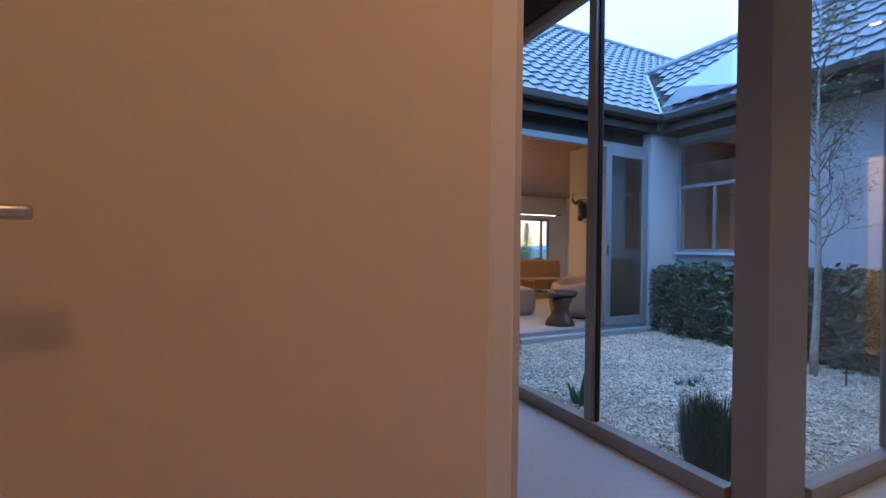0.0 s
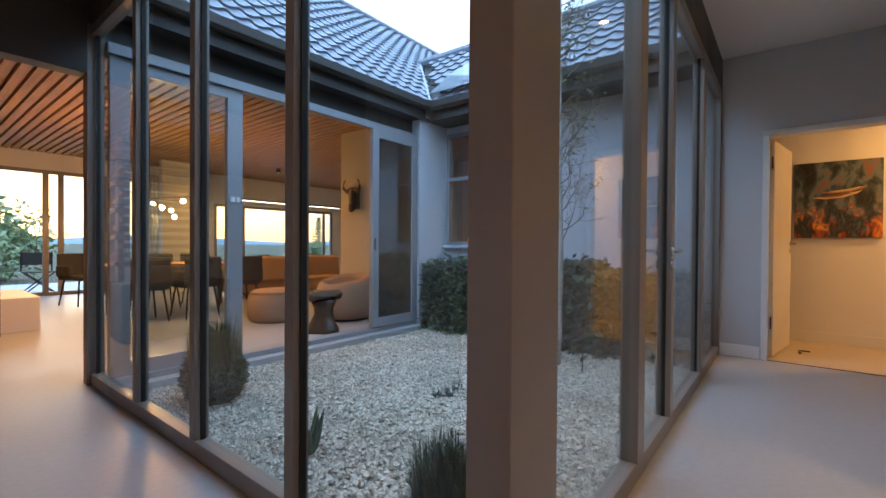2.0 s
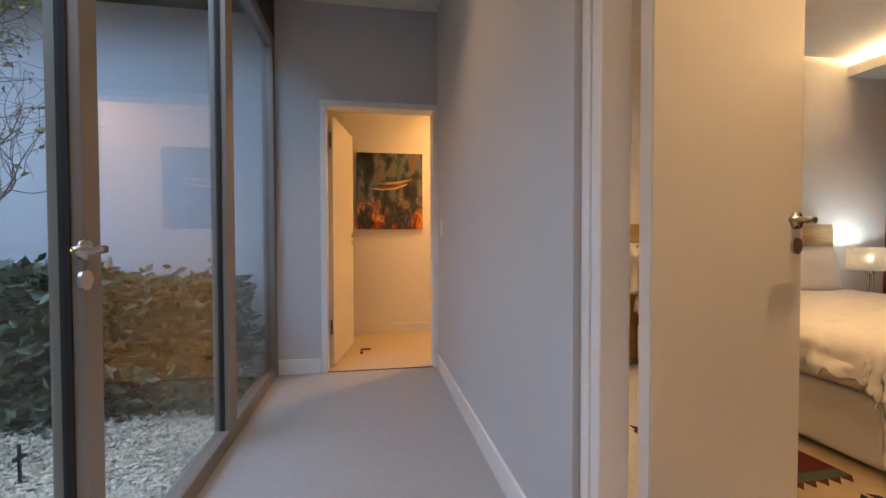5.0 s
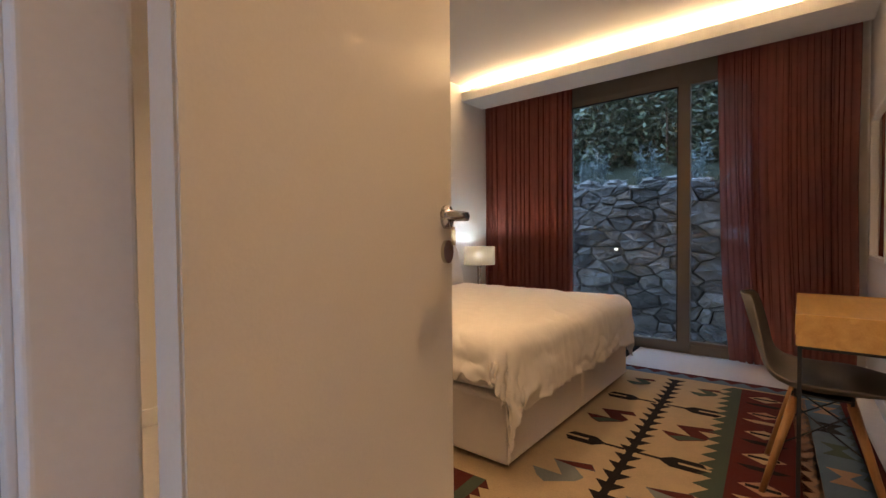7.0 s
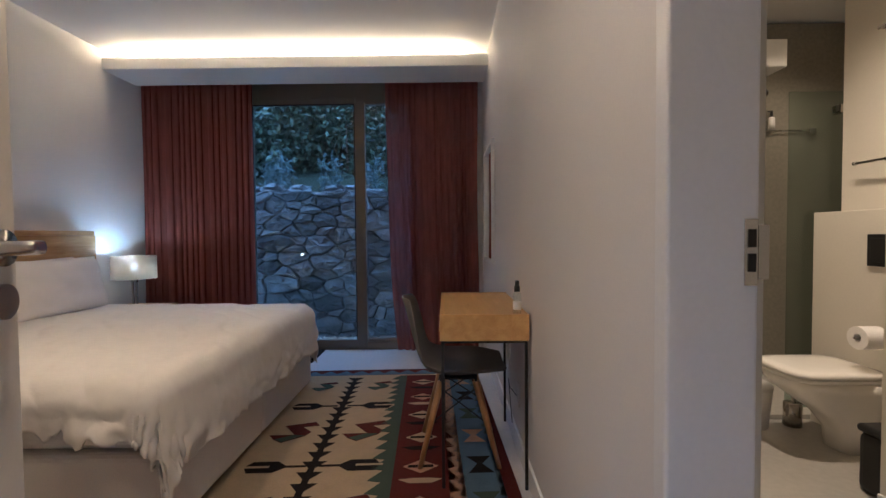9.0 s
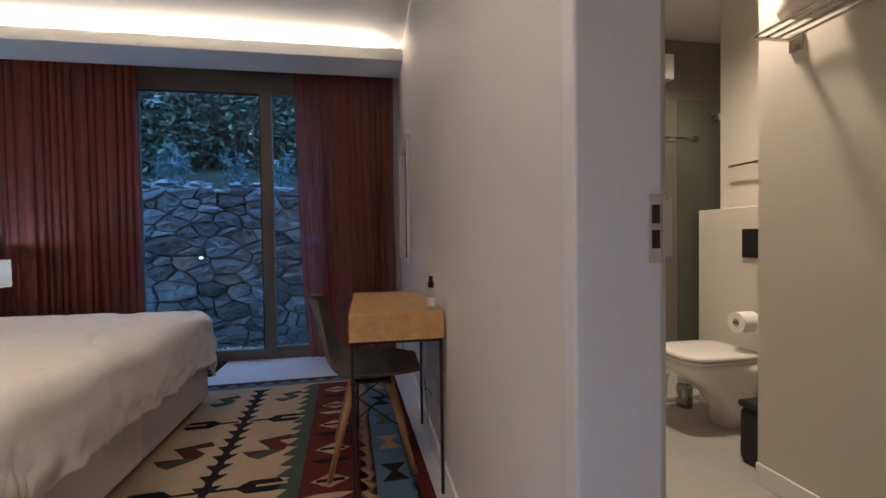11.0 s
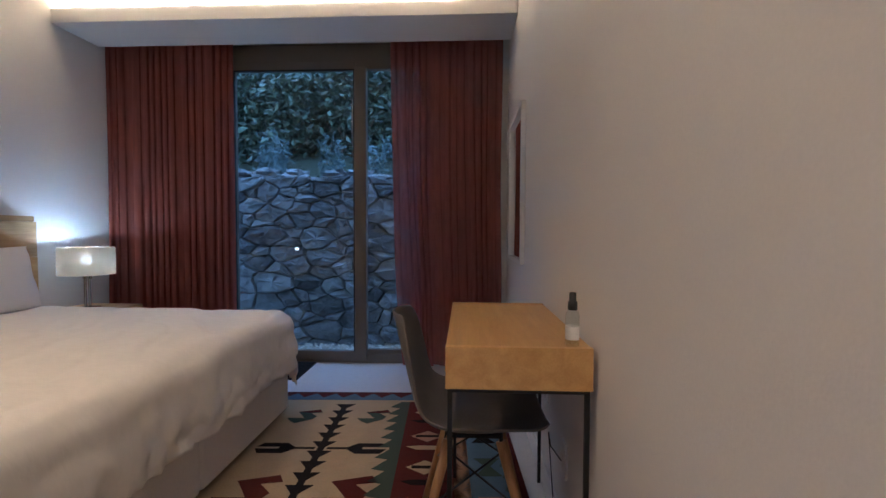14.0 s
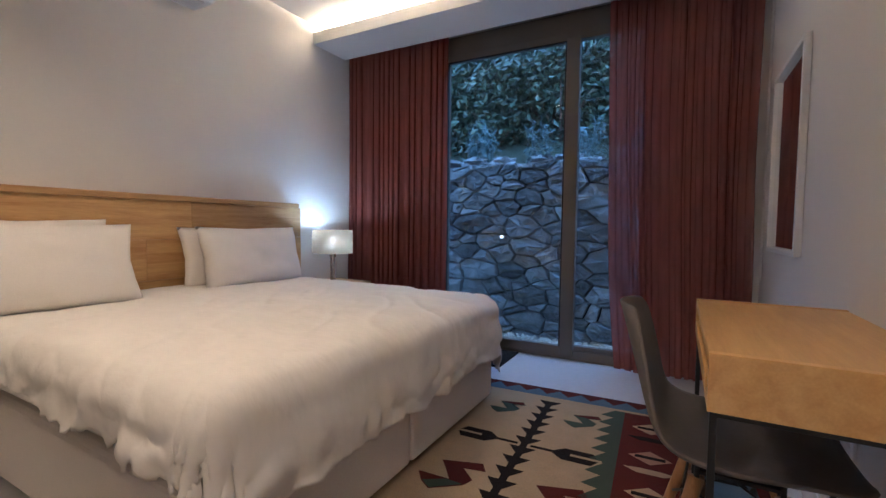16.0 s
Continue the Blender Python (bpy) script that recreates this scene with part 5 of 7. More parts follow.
# ---- bedroom ----
bed = thing("bed", "king size bed with a white upholstered base and oak headboard", "bed", (4.95, -2.56, 0))
FOOT, NEAR, FAR, HEAD = 4.03, -1.71, -3.42, 5.80
mid_y = (NEAR + FAR) / 2
part("base", box(FOOT, HEAD, mid_y + 0.003, NEAR, 0.03, 0.34, bevel=0.025, segs=3), M_BASE, bed)
part("base", box(FOOT, HEAD, FAR, mid_y - 0.003, 0.03, 0.34, bevel=0.025, segs=3), M_BASE, bed)
for x in (FOOT + 0.12, HEAD - 0.2):
    for y in (FAR + 0.12, mid_y - 0.1, mid_y + 0.1, NEAR - 0.12):
        part("foot", rod((x, y, 0), (x, y, 0.035), 0.025), M_BLACK, bed)
part("mattress", box(FOOT + 0.015, HEAD, FAR + 0.015, NEAR - 0.015, 0.34, 0.57, bevel=0.05, segs=4), M_LINEN, bed)
HB0, HB1 = -3.66, -1.42
hb = part("headboard", box(5.84, 5.889, HB0, HB1, 0.02, 1.13, bevel=0.003), M_OAK, bed, "wide oak headboard of staggered boards")
rng = np.random.default_rng(31)
for j, (z0, z1) in enumerate(((0.42, 0.66), (0.662, 0.90), (0.902, 1.13))):
    cuts = [HB0, *sorted(HB0 + (HB1 - HB0) * f for f in ((0.33, 0.74), (0.52,), (0.40, 0.83))[j]), HB1]
    for a, b in zip(cuts, cuts[1:]):
        part("board", box(5.808 - 0.002 * ((j + int(a * 10)) % 2), 5.84, a + 0.0008, b - 0.0008, z0, z1, bevel=0.0015), M_OAK, hb)
part("cap", box(5.79, 5.889, HB0 + 0.03, HB1 - 0.03, 1.13, 1.165, bevel=0.006), M_OAK, hb, "oak top rail with bevelled ends")


def duvet():
    """A loose cover: flat on top, rolled over the edges, hanging in folds with an uneven hem."""
    d = thing("duvet", "rumpled white duvet hanging over the foot of the bed", "duvet", (4.8, mid_y, 0.60))
    top = 0.615
    x_in, y0, y1 = FOOT + 0.06, FAR + 0.05, NEAR - 0.05
    bm = bmesh.new()
    na, nb = 150, 160
    over_x, over_y = 0.42, 0.40
    grid = []
    for i in range(na):
        a = 5.74 - (5.74 - (x_in - over_x)) * i / (na - 1)
        row = []
        for j in range(nb):
            b = (y0 - over_y) + (y1 - y0 + 2 * over_y) * j / (nb - 1)
            dx = max(0.0, x_in - a)
            dy = (y0 - b) if b < y0 else (b - y1 if b > y1 else 0.0)
            sy = -1 if b < y0 else 1
            q = math.hypot(dx, dy)
            edge = b if dx > dy else a
            near_side = sy > 0 and dy > dx
            ruffle = abs(noise.noise(Vector((edge * 9.0, 3.0, 2)))) + 0.6 * abs(noise.noise(Vector((edge * 21.0, 5.0, 2))))
            lim = (0.235 if near_side else 0.365) + 0.04 * noise.noise(Vector((edge * 2.1, 1.0 if dx > dy else 7.0, 1.0))) + 0.035 * (ruffle - 0.3) * (1.6 if near_side else 0.35)
            lim += 0.06 * max(0.0, math.sin(2 * math.atan2(dy, dx + 1e-6))) ** 5 * (q > 0) * (sy > 0)
            q2 = q / 0.41 * lim
            px, py = (max(a, x_in), min(max(b, y0), y1))
            ux, uy = ((dx / q) if q else 0, (sy * dy / q) if q else 0)
            roll = 0.09
            if q2 < roll * 1.57:
                out, drop = roll * math.sin(q2 / roll), roll * (1 - math.cos(q2 / roll))
            else:
                out, drop = roll + 0.012 * (q2 - roll * 1.57), roll + (q2 - roll * 1.57)
            s = (b if dx > dy else a) + 0.35 * math.atan2(dy, dx + 1e-6) * (q > 0)
            sway = min(1.0, max(0.0, (q2 - 0.07) / 0.22))
            fold = sway * (0.010 * math.sin(s * 19 + 2.6 * math.sin(s * 5.0)) + 0.006 * math.sin(s * 53 + 3 * math.sin(s * 11)) + 0.028 * noise.noise(Vector((s * 5, q2 * 6, 4.0))) + 0.021 * noise.noise(Vector((s * 13, q2 * 14, 6.0))) + 0.008 * noise.noise(Vector((s * 33, q2 * 26, 8.0))) + (0.055 if sy > 0 else 0.02) * (abs(noise.noise(Vector((s * 10, q2 * 12, 14.0)))) - 0.2) * sway)
            fold *= 0.55 if dx > dy else 1.0
            puff = 0.012 * noise.noise(Vector((a * 2.5, b * 2.5, 0))) + 0.004 * noise.noise(Vector((a * 9, b * 9, 5)))
            wr = 0.010 * sway * noise.noise(Vector((a * 21, b * 21, 9))) - 0.012 * (1 - abs(noise.noise(Vector((a * 5.0 + b * 2.0, b * 3.2, 19.0))))) ** 6 * min(1.0, max(0.0, (q2 + 0.10 + 0.9 * max(0.0, 4.7 - a) * 0.12) / 0.2)) 
            z = top - drop + puff * (1 - sway) + wr
            o = out + fold + 0.018 * sway
            row.append(bm.verts.new((px - ux * o, py + uy * o, z)))
        grid.append(row)
    for i in range(na - 1):
        for j in range(nb - 1):
            bm.faces.new((grid[i][j], grid[i + 1][j], grid[i + 1][j + 1], grid[i][j + 1]))
    bmesh.ops.recalc_face_normals(bm, faces=bm.faces)
    cover = part("cover", bm, M_DUVET, d, smooth=True)
    th = cover.modifiers.new("thickness", "SOLIDIFY")
    th.thickness, th.offset = 0.010, -1
    return d


duvet()


def pillow(at, size, lean, yaw, seed):
    p = thing("pillow", "plump white cotton pillow leaning on the headboard", "pillow", at, "pillows on the bed")
    top = bmesh.new()
    w, h, t = size
    for sgn in (1, -1):
        g = bmesh.new()
        bmesh.ops.create_grid(g, x_segments=26, y_segments=18, size=1)
        for v in g.verts:
            u, q = v.co.x, v.co.y
            e = max(0.0, (1 - abs(u) ** 2.6)) * max(0.0, (1 - abs(q) ** 2.6))
            pull = 1 - 0.07 * (1 - abs(u)) * abs(q) ** 6
            pully = 1 - 0.10 * (1 - abs(q)) * abs(u) ** 6
            z = sgn * t * 0.5 * e ** 0.42 * (1 + 0.14 * noise.noise(Vector((u * 2.2, q * 2.2, seed))) + 0.05 * noise.noise(Vector((u * 7, q * 7, seed))))
            v.co = Vector((u * w / 2 * pully, q * h / 2 * pull, z))
        if sgn < 0:
            bmesh.ops.reverse_faces(g, faces=g.faces)
        join(top, g)
    bmesh.ops.remove_doubles(top, verts=top.verts, dist=0.001)
    m = Matrix.Translation(Vector(at)) @ pose(0, 0, 0, 0, 0, yaw) @ pose(0, 0, 0, 0, -(90 - lean), 0) @ pose(0, 0, 0, 0, 0, 90)
    bmesh.ops.transform(top, matrix=m, verts=top.verts)
    lo = min(v.co.z for v in top.verts)
    bmesh.ops.translate(top, vec=(0, 0, 0.600 - lo), verts=top.verts)
    part("case", top, M_LINEN, p, smooth=True)
    return p


pillow((5.71, -3.00, 0.80), (0.74, 0.38, 0.15), 10, 0, 1)
pillow((5.56, -3.03, 0.80), (0.76, 0.39, 0.17), 14, 2, 2)
pillow((5.71, -1.92, 0.80), (0.70, 0.42, 0.15), 10, 0, 3)
pillow((5.55, -1.95, 0.80), (0.72, 0.41, 0.17), 18, -3, 4)

ns = thing("nightstand", "small oak nightstand beside the bed", "nightstand", (5.66, -3.87, 0))
part("body", box(5.45, 5.88, -4.12, -3.70, 0.20, 0.52, bevel=0.004), M_OAK, ns)
part("drawer", box(5.432, 5.45, -4.10, -3.72, 0.24, 0.48, bevel=0.003), M_OAK, ns)
for x in (5.49, 5.84):
    for y in (-4.08, -3.74):
        part("leg", rod((x, y, 0), (x, y, 0.2), 0.012, 0.016), M_OAK, ns)
lampob = thing("bedside_lamp", "chrome bedside lamp with a cream drum shade, lit", "lamp", (5.66, -3.87, 0.52))
part("foot", lathe([(0.0, 0.0), (0.075, 0.0), (0.075, 0.012), (0.02, 0.02), (0.0, 0.02)], (5.66, -3.87, 0.521)), M_CHROME, lampob, "", True)
for dx in (-0.016, 0.016):
    part("stem", rod((5.66 + dx, -3.87, 0.54), (5.66 + dx, -3.87, 0.74), 0.009), M_CHROME, lampob)
part("collar", rod((5.66, -3.87, 0.735), (5.66, -3.87, 0.76), 0.028), M_CHROME, lampob)
bm = lathe([(0.165, 0.0), (0.163, 0.192), (0.160, 0.192), (0.162, 0.0)], (5.66, -3.87, 0.765), 40)
part("shade", bm, M_SHADE, lampob, "cream woven drum shade", True)
part("spider", boxes((5.497, 5.823, -3.872, -3.868, 0.772, 0.776)), M_CHROME, lampob)
part("bulb", blob((5.66, -3.87, 0.87), (0.030, 0.030, 0.042), 2, 16, 10), M_COOLBULB, lampob, "cool white bulb", True)

desk = thing("desk", "wall-side oak desk on thin black metal legs", "desk", (2.86, -2.42, 0))
DX0, DX1, DY0, DY1 = 2.668, 3.05, -2.785, -2.05
part("top", box(DX0, DX1, DY0 + 0.019, DY1 - 0.019, 0.742, 0.766, bevel=0.002), M_DESK, desk)
part("bottom", box(DX0, DX1, DY0 + 0.019, DY1 - 0.019, 0.656, 0.672, bevel=0.002), M_DESK, desk)
part("end_panel", box(DX0, DX1, DY1 - 0.018, DY1 + 0.002, 0.656, 0.768, bevel=0.001), M_DESK, desk)
part("end_panel", box(DX0, DX1, DY0 - 0.002, DY0 + 0.018, 0.656, 0.768, bevel=0.001), M_DESK, desk)
part("back_panel", box(DX0, DX0 + 0.015, DY0 + 0.018, DY1 - 0.018, 0.672, 0.742), M_DESK, desk)
part("drawer", box(DX1 - 0.03, DX1 - 0.008, DY0 + 0.02, DY1 - 0.02, 0.678, 0.725, bevel=0.002), M_DESK, desk, "oak drawer front with a finger gap")
for y0 in (DY0 + 0.01, DY1 - 0.022):
    for x0 in (DX0 + 0.004, DX1 - 0.018):
        part("leg", box(x0, x0 + 0.013, y0, y0 + 0.013, 0, 0.645, bevel=0.001), M_BLACK, desk)
    part("crossbar", box(DX0 + 0.004, DX1 - 0.005, y0, y0 + 0.013, 0.6435, 0.655, bevel=0.001), M_BLACK, desk)
part("drawer_lip", box(DX1 - 0.006, DX1 + 0.003, DY0 + 0.10, DY1 - 0.035, 0.690, 0.712, bevel=0.002), M_DESK, desk, "oak finger lip of the drawer")
part("rail", box(DX0 + 0.004, DX0 + 0.017, DY0 + 0.02, DY1 - 0.02, 0.6435, 0.655, bevel=0.001), M_BLACK, desk)

bt = thing("spray_bottle", "clear spray bottle with a white label and black cap", "bottle", (2.714, -2.088, 0.766))
part("body", lathe([(0.0, 0.0), (0.016, 0.0), (0.018, 0.005), (0.018, 0.082), (0.015, 0.090), (0.010, 0.096), (0.0, 0.096)], (2.714, -2.088, 0.766), 24), M_GLASS, bt, "clear body", True)
part("cap", lathe([(0.0, 0.0), (0.0125, 0.0), (0.0125, 0.022), (0.009, 0.024), (0.009, 0.046), (0.0, 0.048)], (2.714, -2.088, 0.862), 20), M_BLACK, bt, "black spray cap", True)
part("label", lathe([(0.0183, 0.0), (0.0183, 0.035)], (2.714, -2.088, 0.784), 24), M_PLASTIC, bt, "white label with small print")


def shell_chair(at, yaw):
    """A moulded shell on splayed wooden legs with a wire brace."""
    c = thing("shell_chair", "charcoal moulded shell chair on beech legs at the desk", "chair", at)
    m = pose(*at, 0, 0, yaw)
    prof = [(0.235, 0.452), (0.20, 0.443), (0.10, 0.428), (0.0, 0.420), (-0.10, 0.425), (-0.165, 0.455), (-0.20, 0.52), (-0.222, 0.60), (-0.245, 0.68), (-0.268, 0.76), (-0.282, 0.80)]
    half = [0.150, 0.195, 0.225, 0.232, 0.228, 0.220, 0.212, 0.200, 0.182, 0.150, 0.105]
    bm = bmesh.new()
    rows = []
    n = 14
    for i, ((x, z), w) in enumerate(zip(prof, half)):
        row = []
        back = max(0.0, (i - 4) / 6)
        for j in range(n + 1):
            u = j / n * 2 - 1
            edge = abs(u) ** 3
            lift = (0.055 if i < 6 else 0.02) * edge * (0.35 if i < 2 else 1)
            fwd = 0.075 * edge * back * (1.0 - 0.35 * back)
            row.append(bm.verts.new(m @ Vector((x + fwd, u * w, z + lift * (1 - back)))))
        rows.append(row)
    for r, s in zip(rows, rows[1:]):
        for j in range(n):
            bm.faces.new((r[j], r[j + 1], s[j + 1], s[j]))
    bmesh.ops.recalc_face_normals(bm, faces=bm.faces)
    sh = part("shell", bm, M_SHELL, c, "charcoal moulded seat and back", True)
    s = sh.modifiers.new("smooth", "SUBSURF")
    s.levels = s.render_levels = 2
    t = sh.modifiers.new("thickness", "SOLIDIFY")
    t.thickness = 0.008
    tops, feet = [], []
    for sx in (1, -1):
        for sy in (1, -1):
            top, foot = m @ Vector((0.085 * sx, 0.11 * sy, 0.395)), m @ Vector((0.19 * sx, 0.20 * sy, 0.0))
            tops.append(top), feet.append(foot)
            part("leg", rod(foot, top, 0.011, 0.018, 14), M_LEG, c, "turned beech leg", True)
            part("bracket", rod(top - Vector((0, 0, 0.012)), top + Vector((0, 0, 0.035)), 0.006), M_BLACK, c)

    def on(i, f):
        return feet[i].lerp(tops[i], f)
    for i, j in ((0, 1), (2, 3), (0, 2), (1, 3)):
        bm = rod(on(i, 0.93), on(j, 0.52), 0.0035, segs=8)
        rod(on(j, 0.93), on(i, 0.52), 0.0035, segs=8, bm=bm)
        part("wire_brace", bm, M_BLACK, c)
    part("seat_mount", boxes(*[(min(a.x, b.x) - 0.004, max(a.x, b.x) + 0.004, min(a.y, b.y) - 0.004, max(a.y, b.y) + 0.004, 0.405, 0.413) for a, b in ((tops[0], tops[3]),)]), M_BLACK, c)
    return c


shell_chair((2.965, -2.42, 0), 180)

mir = thing("wall_mirror", "tall narrow mirror in a pale wood frame", "mirror", (2.66, -3.77, 0.9))
part("mirror_glass", box(2.659, 2.664, -4.085, -3.45, 0.905, 1.80), M_MIRROR, mir)
for s in ((2.657, 2.684, -4.11, -4.085, 0.885, 1.82), (2.657, 2.684, -3.455, -3.43, 0.885, 1.82), (2.657, 2.684, -4.085, -3.455, 0.885, 0.91), (2.657, 2.684, -4.085, -3.455, 1.795, 1.82)):
    part("frame", box(*s, bevel=0.003), M_TRIM, mir)


def curtain(name, x0, x1, y, z0, z1, folds, depth, seed, material, label, flare=0.0, nz=26, bunch=0.0):
    """A hanging cloth in deep folds, slightly gathered at the bottom."""
    c = thing(name, label, "curtain", ((x0 + x1) / 2, y, z0))
    bm = bmesh.new()
    nx = folds * 12
    rows = []
    for k in range(nz + 1):
        f = k / nz
        z = z1 + (z0 - z1) * f
        row = []
        for i in range(nx + 1):
            u = i / nx
            w = u + 0.075 * noise.noise(Vector((u * 5, seed, 0))) + 0.012 * noise.noise(Vector((u * 23, seed, f * 0.7)))
            ph = 2 * math.pi * folds * w
            amp = depth * (0.55 + 0.45 * f) * (1 + 1.1 * noise.noise(Vector((u * 6, seed + 3, f * 1.5))))
            x = x0 + (x1 - x0) * u + flare * f * f * (1 - u) + 0.012 * math.sin(ph * 2) + bunch * f * noise.noise(Vector((u * 5, f * 2, seed)))
            row.append(bm.verts.new((x, y + amp * math.sin(ph) + 0.3 * amp * math.sin(ph * 0.5 + seed), z)))
        rows.append(row)
    for r, s in zip(rows, rows[1:]):
        for i in range(nx):
            bm.faces.new((r[i], r[i + 1], s[i + 1], s[i]))
    part("cloth", bm, material, c, smooth=True)
    part("heading", box(min(x0, x1), max(x0, x1), y - 0.012, y + 0.012, z1, z1 + 0.014), M_BEAM, c, "dark curtain track")
    return c


curtain("curtain_wide", 5.86, 4.84, -4.33, 0.02, 2.55, 15, 0.024, 1, M_CURTAIN, "burgundy linen curtain in folds, drawn aside")
curtain("curtain_narrow", 3.575, 2.71, -4.33, 0.02, 2.55, 13, 0.021, 2, M_SHEER, "burgundy sheer linen curtain gathered beside the door", flare=-0.10, bunch=0.03)
cc = thing("pull_cord", "thin pale curtain cord beside the wall", "cord", (2.675, -4.3, 0.9))
part("cord", tube([(2.678, -4.27, 2.52), (2.68, -4.275, 1.6), (2.679, -4.27, 0.7)], [0.004, 0.004, 0.004], 6), M_PLASTIC, cc)

led = thing("cove_light", "warm light strip hidden in the ceiling cove", "light strip", (4.3, -3.94, 2.541))
part("strip", box(2.85, 5.76, -3.955, -3.940, 2.541, 2.553), M_LED, led, "glowing warm strip")

ac = thing("air_conditioner", "white split air conditioner high on the wall", "air conditioner", (5.79, -2.35, 2.37))
part("body", box(5.66, 5.889, -2.86, -1.95, 2.345, 2.63, bevel=0.03, segs=4), M_PLASTIC, ac)
part("louvre", box(5.70, 5.80, -2.80, -2.0, 2.335, 2.346, bevel=0.002), M_LABEL, ac)

for y, z, w in ((-2.40, 0.30, 0.075), (-2.72, 0.42, 0.075)):
    so = thing("wall_socket", "white wall socket plate under the desk", "socket", (2.66, y, z))
    part("plate", box(2.656, 2.665, y - w / 2, y + w / 2, z - 0.06, z + 0.06, bevel=0.002), M_PLASTIC, so)
    part("outlet", boxes((2.6645, 2.667, y - 0.018, y + 0.018, z - 0.03, z + 0.012)), M_LABEL, so)
cb = thing("desk_cable", "thin dark cable plugged in under the desk", "cable", (2.69, -2.42, 0.3))
part("cord", tube([(2.668, -2.40, 0.29), (2.70, -2.42, 0.33), (2.70, -2.46, 0.36), (2.68, -2.47, 0.12)], [0.002] * 4, 6), M_BLACK, cb)

# ---- kilim rug ----
rug = thing("kilim_rug", "woven kilim in cream, black, red, green and blue", "rug", (3.665, -2.2, 0))
RX0, RX1, RY0, RY1 = 2.72, 4.70, -3.74, -0.98
part("field", box(RX0, RX1, RY0, RY1, 0.001, 0.010, bevel=0.002), M_RCREAM, rug)
Z0, Z1 = 0.0095, 0.0115


def motif(outline, material, name="motif", lift=0.0):
    part(name, slab(outline, Z0, Z1 + lift), material, rug)


CX = 3.665
n = 25
step = (RY1 - 0.16 - (RY0 + 0.20)) / n
for i in range(n):
    y = RY0 + 0.20 + i * step
    motif([(CX - 0.060, y), (CX + 0.060, y), (CX + 0.016, y + step * 0.62), (CX + 0.016, y + step * 1.02), (CX - 0.016, y + step * 1.02), (CX - 0.016, y + step * 0.62)], M_RBLACK, "spine_tooth")


def bud(x, y, s):
    """A stem with a split lozenge head."""
    motif([(x, y - 0.008), (x + s * 0.10, y - 0.008), (x + s * 0.10, y + 0.008), (x, y + 0.008)], M_RBLACK, "stem", 0.0006)
    motif([(x + s * 0.10, y - 0.010), (x + s * 0.145, y - 0.050), (x + s * 0.265, y - 0.050), (x + s * 0.295, y), (x + s * 0.265, y + 0.050), (x + s * 0.145, y + 0.050), (x + s * 0.10, y + 0.010)], M_RBLACK, "bud")
    motif([(x + s * 0.175, y - 0.008), (x + s * 0.305, y - 0.008), (x + s * 0.305, y + 0.008), (x + s * 0.175, y + 0.008)], M_RCREAM, "slit", 0.0012)


def hook(x, y, s, material, k=1.0):
    """An S-shaped ram's horn."""
    o = [(-0.065, 0.075), (0.085, 0.118), (0.112, 0.072), (0.030, 0.058), (0.088, 0.0), (0.070, -0.042), (-0.030, -0.112), (-0.075, -0.080), (-0.112, -0.030), (0.012, -0.030), (-0.030, 0.030)]
    motif([(x - s * u * k, y - v * k) for u, v in o][::-1], material, "horn")
    tip = [(-0.060, 0.072), (0.083, 0.114), (0.108, 0.074), (0.028, 0.060)] if material is not M_RRED else [(0.066, -0.040), (-0.030, -0.108), (-0.072, -0.078), (0.004, -0.034)]
    motif([(x - s * u * k, y - v * k) for u, v in tip][::-1], M_RRED if material is not M_RRED else M_RGREEN, "horn_tip", 0.0010)


for i, y in enumerate((-3.36, -2.99, -2.62, -2.25, -1.88, -1.51, -1.14)):
    if i % 2:
        bud(CX + 0.03, y, 1), bud(CX - 0.03, y, -1)
    else:
        mt = (M_RGREEN, M_RRED, M_RSLATE, M_RGREEN)[i // 2]
        hook(CX + 0.20, y, 1, mt, 1.1 if i else 0.8), hook(CX - 0.20, y, 1, mt, 1.1 if i else 0.8)


def teeth(x, direction, y0, y1, count, depth, material, name="tooth"):
    st = (y1 - y0) / count
    for i in range(count):
        a = y0 + i * st
        motif([(x, a), (x + direction * depth, a + st * 0.82), (x, a + st * 0.98)], material, name)


Y0, Y1 = RY0 + 0.16, RY1 - 0.12
motif([(3.275, Y0), (3.325, Y0), (3.325, Y1), (3.275, Y1)], M_RGREEN, "band")
teeth(3.325, 1, Y0, Y1, 25, 0.062, M_RGREEN)
motif([(3.02, Y0), (3.275, Y0), (3.275, Y1), (3.02, Y1)], M_RRED, "band")
motif([(2.95, Y0), (3.02, Y0), (3.02, Y1), (2.95, Y1)], M_RPINK, "band")
teeth(3.02, -1, Y0, Y1, 25, 0.045, M_RRED)
motif([(2.78, Y0), (2.95, Y0), (2.95, Y1), (2.78, Y1)], M_RBLUE, "band")
teeth(2.95, 1, Y0, Y1, 26, 0.035, M_RBLUE)
motif([(RX0, RY0), (2.78, RY0), (2.78, RY1), (RX0, RY1)], M_RRED, "border")
teeth(2.78, 1, Y0, Y1, 26, 0.03, M_RGREEN)
